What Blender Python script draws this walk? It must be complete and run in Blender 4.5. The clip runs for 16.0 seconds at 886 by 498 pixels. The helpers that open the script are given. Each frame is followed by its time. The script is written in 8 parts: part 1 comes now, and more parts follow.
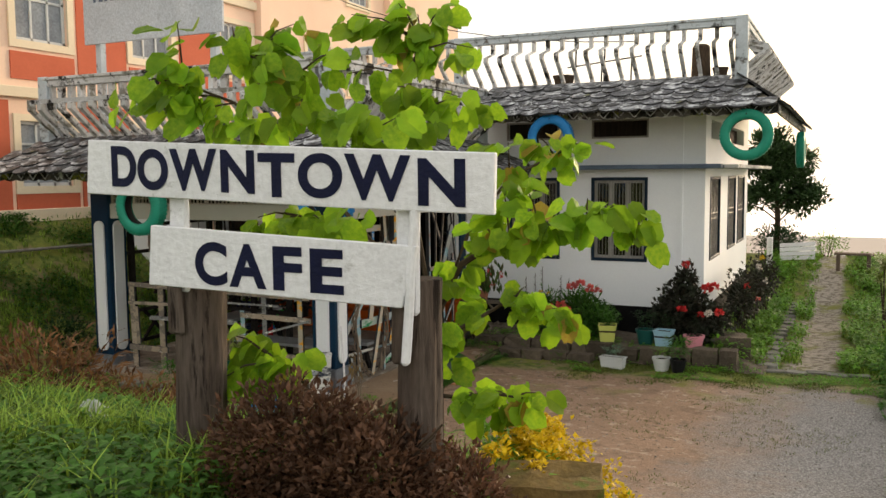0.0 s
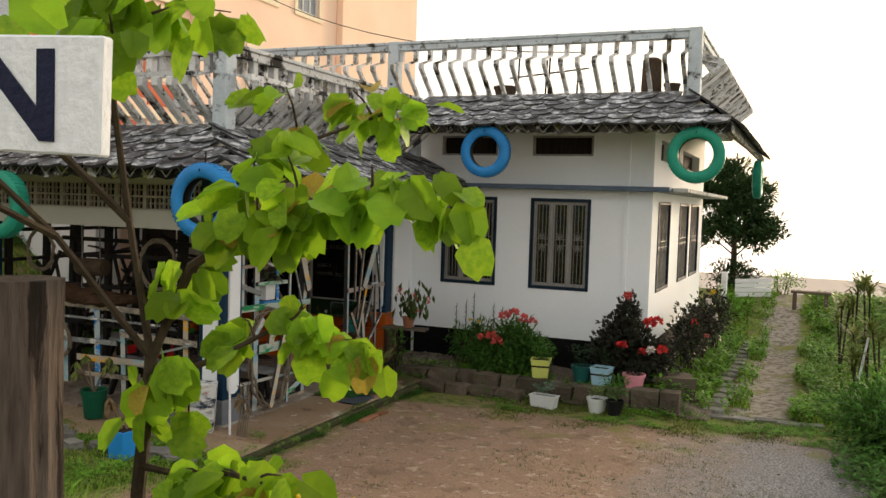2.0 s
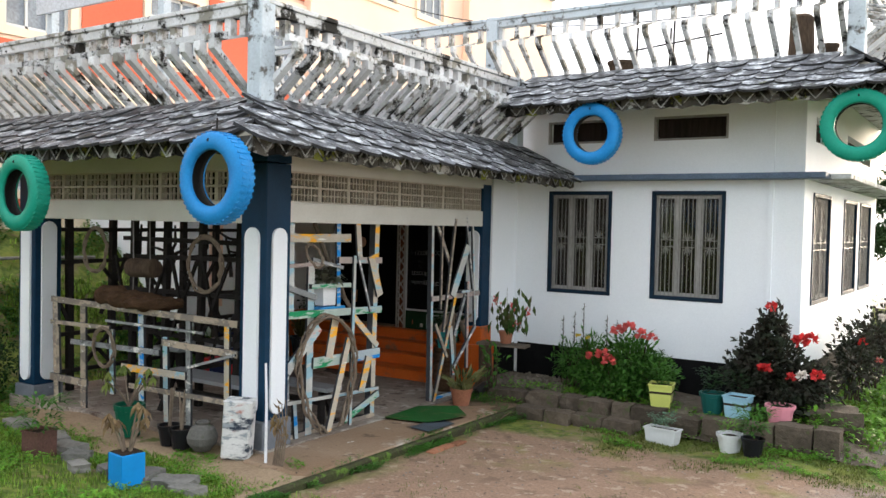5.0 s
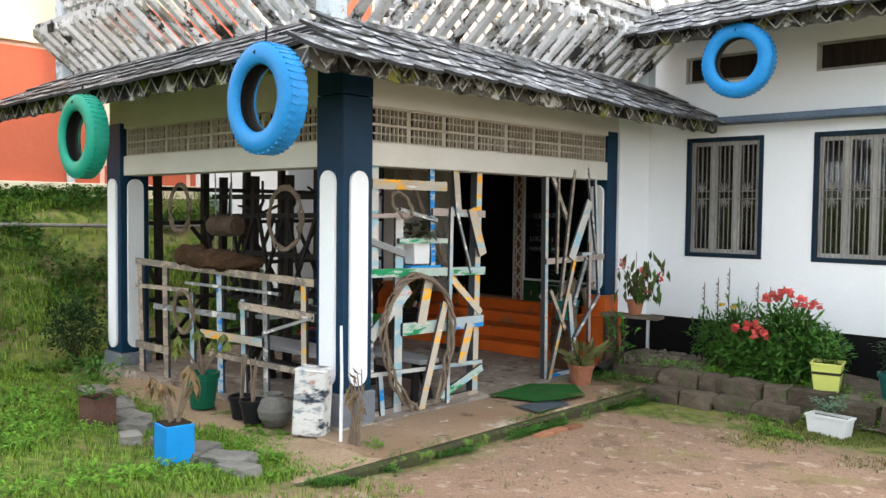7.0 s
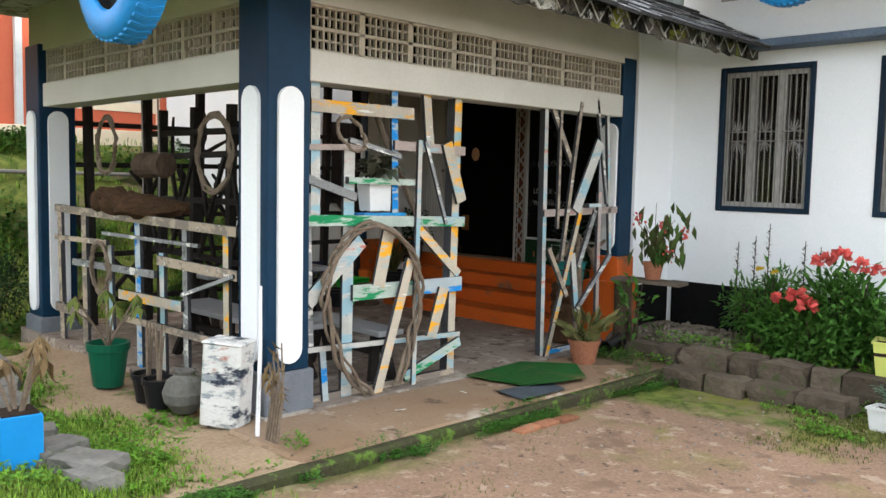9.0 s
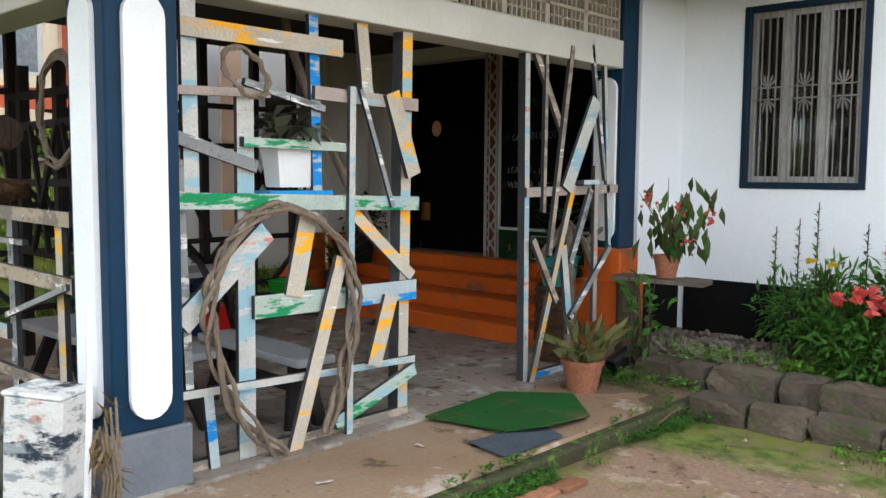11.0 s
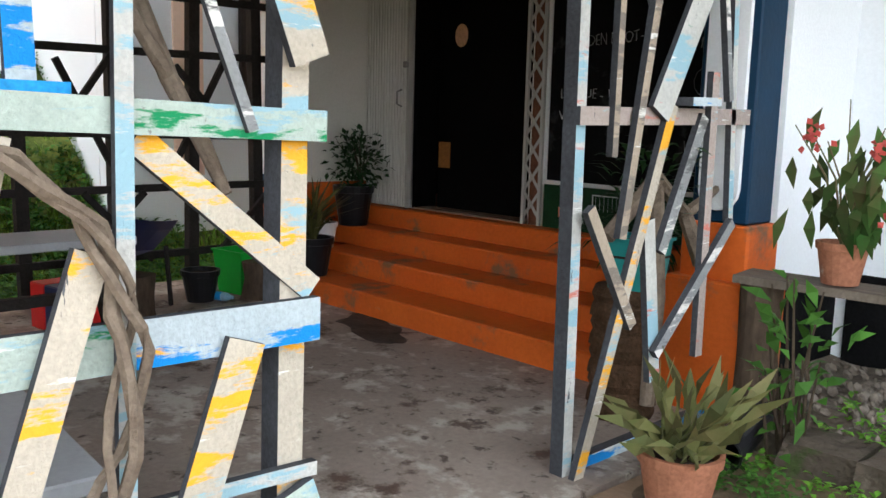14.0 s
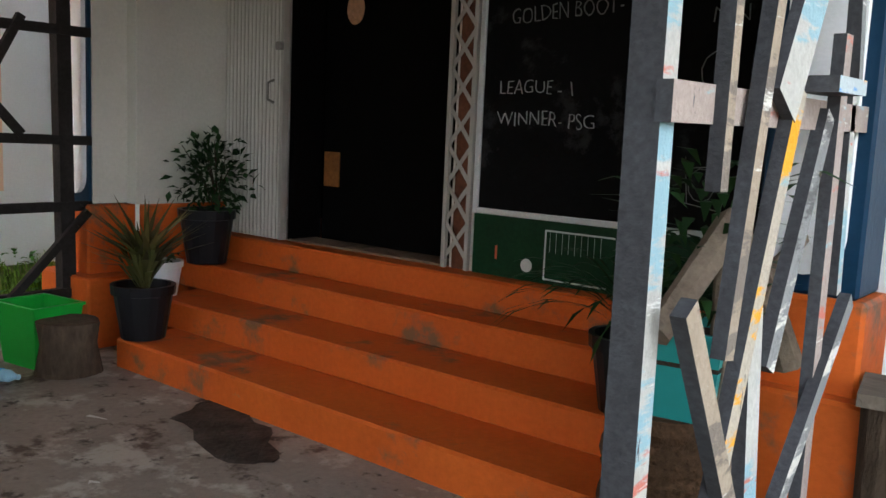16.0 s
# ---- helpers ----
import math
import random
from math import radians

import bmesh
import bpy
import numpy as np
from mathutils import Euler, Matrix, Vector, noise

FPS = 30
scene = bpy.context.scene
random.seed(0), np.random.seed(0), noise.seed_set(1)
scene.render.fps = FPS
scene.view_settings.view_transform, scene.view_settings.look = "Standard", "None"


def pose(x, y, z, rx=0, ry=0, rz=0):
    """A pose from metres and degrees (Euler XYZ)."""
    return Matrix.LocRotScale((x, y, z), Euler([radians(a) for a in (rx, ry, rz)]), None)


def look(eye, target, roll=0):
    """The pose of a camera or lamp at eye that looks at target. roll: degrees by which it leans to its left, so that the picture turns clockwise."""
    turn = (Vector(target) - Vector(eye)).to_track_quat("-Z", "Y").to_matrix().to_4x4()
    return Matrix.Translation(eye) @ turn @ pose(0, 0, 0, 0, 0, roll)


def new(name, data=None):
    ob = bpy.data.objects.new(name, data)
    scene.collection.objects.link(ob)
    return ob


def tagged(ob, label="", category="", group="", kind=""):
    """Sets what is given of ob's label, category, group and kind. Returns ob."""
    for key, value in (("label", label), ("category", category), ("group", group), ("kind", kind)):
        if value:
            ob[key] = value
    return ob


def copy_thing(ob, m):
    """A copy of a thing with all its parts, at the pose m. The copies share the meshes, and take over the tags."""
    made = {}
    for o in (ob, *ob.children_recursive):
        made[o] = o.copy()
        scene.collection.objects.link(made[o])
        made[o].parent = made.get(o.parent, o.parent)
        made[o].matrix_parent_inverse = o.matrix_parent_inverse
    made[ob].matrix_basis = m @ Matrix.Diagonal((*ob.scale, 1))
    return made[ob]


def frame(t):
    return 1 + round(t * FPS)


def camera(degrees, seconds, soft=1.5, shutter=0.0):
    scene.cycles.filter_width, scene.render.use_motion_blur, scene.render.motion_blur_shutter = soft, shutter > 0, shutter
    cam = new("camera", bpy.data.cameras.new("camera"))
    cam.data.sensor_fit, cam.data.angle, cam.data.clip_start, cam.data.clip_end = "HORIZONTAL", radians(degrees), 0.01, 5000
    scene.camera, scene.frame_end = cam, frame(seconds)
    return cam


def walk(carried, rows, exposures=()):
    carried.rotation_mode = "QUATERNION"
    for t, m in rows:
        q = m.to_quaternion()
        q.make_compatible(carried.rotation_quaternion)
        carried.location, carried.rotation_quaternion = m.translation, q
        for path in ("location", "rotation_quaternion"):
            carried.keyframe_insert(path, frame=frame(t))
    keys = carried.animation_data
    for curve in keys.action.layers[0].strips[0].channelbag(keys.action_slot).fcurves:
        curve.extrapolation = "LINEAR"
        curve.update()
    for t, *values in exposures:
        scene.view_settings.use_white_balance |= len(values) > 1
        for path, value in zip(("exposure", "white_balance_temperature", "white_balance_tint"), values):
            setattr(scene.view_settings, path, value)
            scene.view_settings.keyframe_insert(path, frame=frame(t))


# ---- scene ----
cam = camera(54.7, 16.0)
PATH = [
    (0, (1.492, -0.272, 3.055), (0.636, 1.528, 2.883), -0.5),
    (0.5, (1.516, 0.134, 3.001), (0.652, 1.931, 2.849), 0.5),
    (1, (1.505, 0.521, 2.973), (0.72, 2.352, 2.804), 0.6),
    (1.5, (1.55, 0.932, 2.912), (0.793, 2.776, 2.755), 1.2),
    (2, (1.56, 1.292, 2.854), (0.772, 3.127, 2.746), 1.8),
    (2.5, (1.595, 1.669, 2.783), (0.83, 3.512, 2.658), 0.8),
    (3, (1.602, 2.021, 2.711), (0.811, 3.852, 2.555), 0.4),
    (3.5, (1.574, 2.477, 2.622), (0.767, 4.301, 2.476), -0.1),
    (4, (1.54, 2.852, 2.547), (0.671, 4.65, 2.426), 0.4),
    (4.5, (1.472, 3.255, 2.479), (0.503, 5.002, 2.386), 0.6),
    (5, (1.49, 3.461, 2.436), (0.379, 5.123, 2.379), 1.3),
    (5.2, (1.462, 3.575, 2.42), (0.279, 5.188, 2.372), 1.3),
    (7.3, (0.885, 5.139, 1.927), (-0.506, 6.573, 1.847), 0.7),
    (7.5, (0.854, 5.322, 1.893), (-0.556, 6.739, 1.834), 1.1),
    (8, (0.639, 5.736, 1.857), (-0.794, 7.131, 1.808), 2.1),
    (8.5, (0.328, 6.154, 1.843), (-1.097, 7.554, 1.736), 1.3),
    (8.7, (0.229, 6.318, 1.8), (-1.19, 7.72, 1.648), 1.1),
    (10.8, (-1.116, 7.893, 1.518), (-2.494, 9.332, 1.345), 0.5),
    (11, (-1.3, 8.107, 1.529), (-2.657, 9.567, 1.359), 0.4),
    (11.5, (-1.564, 8.582, 1.47), (-2.885, 10.078, 1.339), 1.4),
    (12, (-1.942, 9.087, 1.428), (-3.242, 10.598, 1.261), 2.7),
    (12.5, (-2.252, 9.529, 1.402), (-3.53, 11.056, 1.214), 1.2),
    (13, (-2.532, 9.934, 1.384), (-3.883, 11.389, 1.142), 2.0),
    (13.5, (-2.855, 10.269, 1.384), (-4.276, 11.653, 1.129), 1.6),
    (14, (-3.116, 10.592, 1.374), (-4.57, 11.934, 1.082), 1.5),
    (14.5, (-3.47, 10.871, 1.359), (-4.987, 12.139, 1.057), 2.8),
    (15, (-3.864, 11.108, 1.374), (-5.286, 12.485, 1.09), 2.2),
    (15.5, (-4.212, 11.427, 1.342), (-5.546, 12.892, 1.072), 2.0),
    (16, (-4.509, 11.782, 1.336), (-5.759, 13.322, 1.077), 2.6),
]
walk(cam, [(t, look(eye, target, roll)) for t, eye, target, roll in PATH], exposures=[(0.0, 0.40, 7000, 10), (3.5, 0.42, 6950, 10), (5.0, 1.28, 6050, 10), (8.0, 1.8, 6200, 10), (11.4, 1.85, 6000, 10), (12.7, 2.35, 5950, 10), (14.2, 2.4, 5950, 10), (15.0, 2.25, 5900, 10), (16.0, 2.55, 5950, 10)])

# world: hazy evening sky, low soft sun beyond the house
world = bpy.data.worlds.new("world")
scene.world = world
world.use_nodes = True
wn, wl = world.node_tree.nodes, world.node_tree.links
wn.clear()
sky = wn.new("ShaderNodeTexSky")
sky.sky_type = "NISHITA"
sky.sun_disc = False
sky.sun_elevation, sky.sun_rotation = radians(8), radians(15)
sky.air_density, sky.dust_density, sky.ozone_density = 1.0, 4.0, 1.0
haze = wn.new("ShaderNodeMix")
haze.data_type = "RGBA"
haze.inputs["Factor"].default_value = 0.70
wl.new(sky.outputs["Color"], haze.inputs["A"])
haze.inputs["B"].default_value = (8.7, 8.65, 8.5, 1)
bg = wn.new("ShaderNodeBackground")
bg.inputs["Strength"].default_value = 0.135
wo = wn.new("ShaderNodeOutputWorld")
wl.new(haze.outputs["Result"], bg.inputs["Color"])
wl.new(bg.outputs["Background"], wo.inputs["Surface"])
sun = new("sun", bpy.data.lights.new("sun", "SUN"))
sun.data.energy, sun.data.angle, sun.data.color = 2.2, radians(12), (1.0, 0.80, 0.58)
sun.matrix_world = look((0, 0, 0), (-0.28, -1.0, -0.15))


# ---- materials ----
def mat(name, col, col2=None, rough=0.8, scale=3.0, bump=0.25, fine=45.0, metal=0.0, stain=None, stain_at=0.6,
        stain_scale=2.0, vary=0.0, stretch=(1, 1, 1), grain=0.35, trans=0.0, spec=0.14):
    m = bpy.data.materials.new(name)
    m.use_nodes = True
    n, l = m.node_tree.nodes, m.node_tree.links
    b = n["Principled BSDF"]
    tc = n.new("ShaderNodeTexCoord")
    mp = n.new("ShaderNodeMapping")
    mp.inputs["Scale"].default_value = stretch
    l.new(tc.outputs["Object"], mp.inputs["Vector"])
    info = n.new("ShaderNodeObjectInfo")
    shift = n.new("ShaderNodeVectorMath")
    shift.operation = "ADD"
    l.new(mp.outputs["Vector"], shift.inputs[0])
    if vary > 0:
        mul = n.new("ShaderNodeMath")
        mul.operation = "MULTIPLY"
        mul.inputs[1].default_value = 37.0
        l.new(info.outputs["Random"], mul.inputs[0])
        l.new(mul.outputs[0], shift.inputs[1])
    vec = shift.outputs[0]

    def noise_at(s, detail=6):
        t = n.new("ShaderNodeTexNoise")
        t.inputs["Scale"].default_value = s
        t.inputs["Detail"].default_value = detail
        t.inputs["Roughness"].default_value = 0.6
        l.new(vec, t.inputs["Vector"])
        return t.outputs["Fac"]

    def mix(f, a, c, blend="MIX"):
        x = n.new("ShaderNodeMix")
        x.data_type, x.blend_type = "RGBA", blend
        if isinstance(f, float):
            x.inputs["Factor"].default_value = f
        else:
            l.new(f, x.inputs["Factor"])
        for sock, v in (("A", a), ("B", c)):
            if isinstance(v, tuple):
                x.inputs[sock].default_value = (*v[:3], 1)
            else:
                l.new(v, x.inputs[sock])
        return x.outputs["Result"]

    def ramp(f, lo, hi):
        r = n.new("ShaderNodeMapRange")
        r.inputs["From Min"].default_value, r.inputs["From Max"].default_value = lo, hi
        l.new(f, r.inputs["Value"])
        return r.outputs["Result"]

    big = ramp(noise_at(scale), 0.3, 0.7)
    small = noise_at(fine)
    c2 = col2 or tuple(c * 0.75 for c in col)
    out = mix(big, col, c2)
    tone = mix(ramp(small, 0.25, 0.75), (1 - grain,) * 3, (1 + grain * 0.35,) * 3)
    out = mix(1.0, out, tone, "MULTIPLY")
    stains = stain if isinstance(stain, list) else ([(stain, stain_at, stain_scale)] if stain else [])
    for i, (sc, at, ss, *more) in enumerate(stains):
        t = n.new("ShaderNodeTexNoise")
        t.inputs["Scale"].default_value = ss
        t.inputs["Detail"].default_value = 9
        t.inputs["Roughness"].default_value = 0.68
        o = n.new("ShaderNodeVectorMath")
        o.inputs[1].default_value = (7.3 * i + 3.1, 5.7 * i, 2.9 * i)
        l.new(vec, o.inputs[0])
        last = o.outputs[0]
        if len(more) > 1:
            sm = n.new("ShaderNodeMapping")
            sm.inputs["Scale"].default_value = more[1]
            l.new(last, sm.inputs["Vector"])
            last = sm.outputs["Vector"]
        l.new(last, t.inputs["Vector"])
        out = mix(ramp(t.outputs["Fac"], at, at + (more[0] if more else 0.07)), out, sc)
    if vary > 0:
        v = n.new("ShaderNodeMapRange")
        v.inputs["To Min"].default_value, v.inputs["To Max"].default_value = 1 - vary, 1 + vary * 0.5
        l.new(info.outputs["Random"], v.inputs["Value"])
        g = n.new("ShaderNodeCombineColor")
        for s in ("Red", "Green", "Blue"):
            l.new(v.outputs["Result"], g.inputs[s])
        out = mix(1.0, out, g.outputs["Color"], "MULTIPLY")
    l.new(out, b.inputs["Base Color"])
    b.inputs["Roughness"].default_value, b.inputs["Metallic"].default_value = rough, metal
    b.inputs["Specular IOR Level"].default_value = spec
    if trans:
        tr = n.new("ShaderNodeBsdfTranslucent")
        l.new(out, tr.inputs["Color"])
        ms = n.new("ShaderNodeMixShader")
        ms.inputs["Fac"].default_value = trans
        l.new(b.outputs["BSDF"], ms.inputs[1])
        l.new(tr.outputs["BSDF"], ms.inputs[2])
        l.new(ms.outputs["Shader"], n["Material Output"].inputs["Surface"])
    if bump:
        bp = n.new("ShaderNodeBump")
        bp.inputs["Strength"].default_value, bp.inputs["Distance"].default_value = bump, 0.02
        l.new(small, bp.inputs["Height"])
        l.new(bp.outputs["Normal"], b.inputs["Normal"])
    return m


def island_tint(m, amount=0.3):
    """Vary the joined pieces of one mesh, island by island."""
    n, l = m.node_tree.nodes, m.node_tree.links
    b = n["Principled BSDF"]
    src = b.inputs["Base Color"].links[0].from_socket
    geo = n.new("ShaderNodeNewGeometry")
    r = n.new("ShaderNodeMapRange")
    r.inputs["To Min"].default_value, r.inputs["To Max"].default_value = 1 - amount, 1 + amount * 0.6
    l.new(geo.outputs["Random Per Island"], r.inputs["Value"])
    g = n.new("ShaderNodeCombineColor")
    for s in ("Red", "Green", "Blue"):
        l.new(r.outputs["Result"], g.inputs[s])
    x = n.new("ShaderNodeMix")
    x.data_type, x.blend_type = "RGBA", "MULTIPLY"
    x.inputs["Factor"].default_value = 1.0
    l.new(src, x.inputs["A"])
    l.new(g.outputs["Color"], x.inputs["B"])
    l.new(x.outputs["Result"], b.inputs["Base Color"])
    for t in [t for t in n if t.bl_idname == "ShaderNodeBsdfTranslucent"]:
        l.new(x.outputs["Result"], t.inputs["Color"])
    return m


GREYW = (0.36, 0.35, 0.33)
WHITE = mat("white_wall_paint", (0.85, 0.87, 0.89), (0.80, 0.83, 0.86), 0.7, 0.8, 0.15, 60, grain=0.06,
            stain=[((0.62, 0.64, 0.62), 0.70, 0.9)])
# cream paint of the porch, dulled in colour for the shade there
PORCHWHITE = mat("shaded_cream_wall_paint", (0.64, 0.62, 0.56), (0.55, 0.53, 0.47), 0.75, 1.2, 0.15, 50, grain=0.08,
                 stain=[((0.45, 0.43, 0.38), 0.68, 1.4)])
BLACKP = mat("black_plinth_paint", (0.005, 0.005, 0.006), (0.012, 0.012, 0.012), 0.8, 2, 0.3, spec=0.05)
NAVY = mat("navy_blue_paint", (0.007, 0.036, 0.078), (0.005, 0.024, 0.052), 0.45, 3, 0.1, 40, grain=0.1,
           stain=[((0.15, 0.2, 0.25), 0.72, 5.0)])
FRAMEDARK = mat("dark_navy_window_paint", (0.010, 0.026, 0.048), (0.007, 0.016, 0.03), 0.5, 3, 0.1, 40, grain=0.1, stain=[((0.12, 0.14, 0.16), 0.70, 5.0)])
LEDGE = mat("blue_grey_ledge_paint", (0.15, 0.20, 0.28), (0.10, 0.14, 0.20), 0.6, 2, 0.2,
            stain=[((0.06, 0.06, 0.06), 0.62, 3.0)])
ORANGE = mat("orange_oxide_floor", (0.60, 0.125, 0.018), (0.50, 0.095, 0.014), 0.55, 1.5, 0.15, 35, grain=0.15,
             stain=[((0.20, 0.10, 0.055), 0.555, 1.7), ((0.25, 0.22, 0.16), 0.68, 3.2)])
CONC = mat("porch_concrete", (0.30, 0.25, 0.21), (0.22, 0.18, 0.15), 0.6, 1.3, 0.3, 30, grain=0.2,
           stain=[((0.40, 0.36, 0.31), 0.52, 2.4), ((0.09, 0.06, 0.045), 0.57, 3.4), ((0.07, 0.05, 0.04), 0.58, 9.0)])
SLAB = mat("muddy_slab_concrete", (0.24, 0.155, 0.095), (0.31, 0.225, 0.155), 0.6, 1.1, 0.3, 40, grain=0.2,
           stain=[((0.40, 0.34, 0.28), 0.58, 2.2), ((0.10, 0.065, 0.045), 0.58, 3.4), ((0.10, 0.12, 0.05), 0.66, 1.8), ((0.08, 0.055, 0.04), 0.64, 14.0, 0.03)])
MOSS = mat("mossy_kerb", (0.06, 0.05, 0.035), (0.06, 0.075, 0.025), 0.95, 4, 0.7, 35, grain=0.4,
           stain=[((0.10, 0.17, 0.03), 0.55, 6.0)])
STONE = mat("dark_garden_stone", (0.085, 0.068, 0.052), (0.15, 0.12, 0.09), 0.85, 3, 1.0, 25, vary=0.45, grain=0.35,
            stain=[((0.07, 0.10, 0.03), 0.58, 5.0)])
SHINGLE = mat("weathered_slate_shingle", (0.17, 0.18, 0.205), (0.065, 0.068, 0.08), 0.45, 3.4, 0.45, 40, vary=0.4, grain=0.35, spec=0.3,
              stain=[((0.56, 0.58, 0.60), 0.51, 6.5, 0.05), ((0.014, 0.014, 0.014), 0.51, 5.0, 0.05), ((0.14, 0.15, 0.04), 0.64, 4.0, 0.04)])
island_tint(SHINGLE, 0.55)
FASCIA = mat("mouldy_fascia", (0.15, 0.14, 0.125), (0.055, 0.05, 0.042), 0.85, 2.5, 0.7, 30, grain=0.35,
             stain=[((0.50, 0.50, 0.48), 0.54, 5.0, 0.04), ((0.012, 0.011, 0.010), 0.50, 3.6, 0.04), ((0.17, 0.18, 0.03), 0.575, 3.0, 0.03)])
BALUS = mat("mouldy_whitewash", (0.70, 0.71, 0.73), (0.52, 0.52, 0.52), 0.8, 2.5, 0.35, 35, grain=0.2, vary=0.25,
            stain=[((0.24, 0.23, 0.20), 0.53, 3.0, 0.06), ((0.022, 0.021, 0.019), 0.55, 2.2, 0.05), ((0.03, 0.028, 0.025), 0.60, 7.0, 0.03)])
RAILBLUE = mat("pale_blue_whitewash", (0.55, 0.61, 0.66), (0.46, 0.51, 0.55), 0.75, 2.0, 0.3, 35, grain=0.15,
               stain=[((0.12, 0.11, 0.10), 0.56, 5.0), ((0.04, 0.04, 0.035), 0.57, 2.6)])
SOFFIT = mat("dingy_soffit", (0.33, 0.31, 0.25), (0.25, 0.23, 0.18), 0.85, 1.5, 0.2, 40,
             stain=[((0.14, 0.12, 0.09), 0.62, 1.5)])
GRILLE = mat("cement_grille_block", (0.56, 0.50, 0.40), (0.45, 0.40, 0.32), 0.85, 4, 0.3, 50, grain=0.2)
# porch ceiling and inner room faces: indoor shade put into the colour
DARK = mat("shaded_interior_tone", (0.05, 0.045, 0.04), (0.03, 0.028, 0.025), 0.8, 2, 0.1)
PEACH = mat("peach_wall_paint", (0.88, 0.64, 0.49), (0.82, 0.58, 0.44), 0.8, 0.5, 0.1, 20, grain=0.06,
            stain=[((0.60, 0.46, 0.36), 0.66, 0.7)])
CREAM = mat("cream_wall_band", (0.80, 0.68, 0.50), (0.74, 0.62, 0.46), 0.8, 0.6, 0.1, 20, grain=0.06)
REDPANEL = mat("brick_red_panel", (0.56, 0.14, 0.075), (0.50, 0.12, 0.065), 0.8, 0.8, 0.1, 20, grain=0.08)
FRAMEW = mat("white_window_paint", (0.62, 0.64, 0.64), (0.50, 0.52, 0.52), 0.55, 3, 0.1, 50, grain=0.12)
GRAYFRAME = mat("worn_grey_casement", (0.40, 0.385, 0.36), (0.28, 0.27, 0.255), 0.6, 5, 0.2, 50, stretch=(1, 1, 0.2))
IRON = mat("grey_iron_bar", (0.30, 0.29, 0.28), (0.20, 0.18, 0.16), 0.55, 8, 0.2, 60, metal=0.3)
CURTAIN = mat("dusty_brown_curtain", (0.05, 0.036, 0.03), (0.022, 0.016, 0.014), 0.9, 3, 0.2, 40, stretch=(6, 6, 0.4))
GALV = mat("grey_shutter_paint", (0.42, 0.40, 0.36), (0.32, 0.30, 0.27), 0.5, 2, 0.15, 40, stretch=(1, 1, 0.15), grain=0.15,
           stain=[((0.20, 0.13, 0.08), 0.66, 4.0)])
GLASS = bpy.data.materials.new("window_glass")
GLASS.use_nodes = True
gb = GLASS.node_tree.nodes["Principled BSDF"]
gb.inputs["Base Color"].default_value = (0.75, 0.8, 0.82, 1)
gb.inputs["Roughness"].default_value, gb.inputs["Transmission Weight"].default_value = 0.06, 1.0


# ---- mesh helpers ----
def mesh_of(bm, name, material):
    bmesh.ops.recalc_face_normals(bm, faces=bm.faces)
    me = bpy.data.meshes.new(name)
    bm.to_mesh(me)
    bm.free()
    me.materials.append(material)
    return me


def part(name, bm, material, parent=None, label=""):
    ob = new(name, mesh_of(bm, name, material))
    if parent:
        ob.parent = parent
    if label:
        ob["label"] = label
    return ob


def thing(name, label, category, group="", m=None):
    ob = new(name)
    ob.empty_display_size = 0.2
    if m is not None:
        ob.matrix_world = m
    return tagged(ob, label, category, group)


def box(bm, x0, x1, y0, y1, z0, z1, m=None):
    vs = [bm.verts.new((x, y, z)) for x in (x0, x1) for y in (y0, y1) for z in (z0, z1)]
    if m is not None:
        for v in vs:
            v.co = m @ v.co
    for f in ((0, 1, 3, 2), (4, 6, 7, 5), (0, 4, 5, 1), (2, 3, 7, 6), (0, 2, 6, 4), (1, 5, 7, 3)):
        bm.faces.new([vs[i] for i in f])
    return vs


def soft(bm, w=0.01, seg=1):
    bmesh.ops.bevel(bm, geom=list(bm.edges), offset=w, segments=seg, affect="EDGES", clamp_overlap=True)
    return bm


def B(x0, x1, y0, y1, z0, z1, bevel=0.0, m=None):
    bm = bmesh.new()
    box(bm, x0, x1, y0, y1, z0, z1, m)
    return soft(bm, bevel) if bevel else bm


def plank(bm, p, q, w, t, face=(1, 0, 0), taper=1.0, ext=0.0):
    """A board from p to q: w wide, t thick along face."""
    p, q = Vector(p), Vector(q)
    d = (q - p).normalized()
    p, q = p - d * ext, q + d * ext
    f = Vector(face)
    f = (f - d * f.dot(d)).normalized()
    s = d.cross(f).normalized()
    vs = []
    for c, k in ((p, 1.0), (q, taper)):
        for a, b in ((-1, -1), (1, -1), (1, 1), (-1, 1)):
            vs.append(bm.verts.new(c + s * (a * w * k / 2) + f * (b * t / 2)))
    for i in range(4):
        j = (i + 1) % 4
        bm.faces.new((vs[i], vs[j], vs[j + 4], vs[i + 4]))
    bm.faces.new(vs[3::-1])
    bm.faces.new(vs[4:])
    return vs


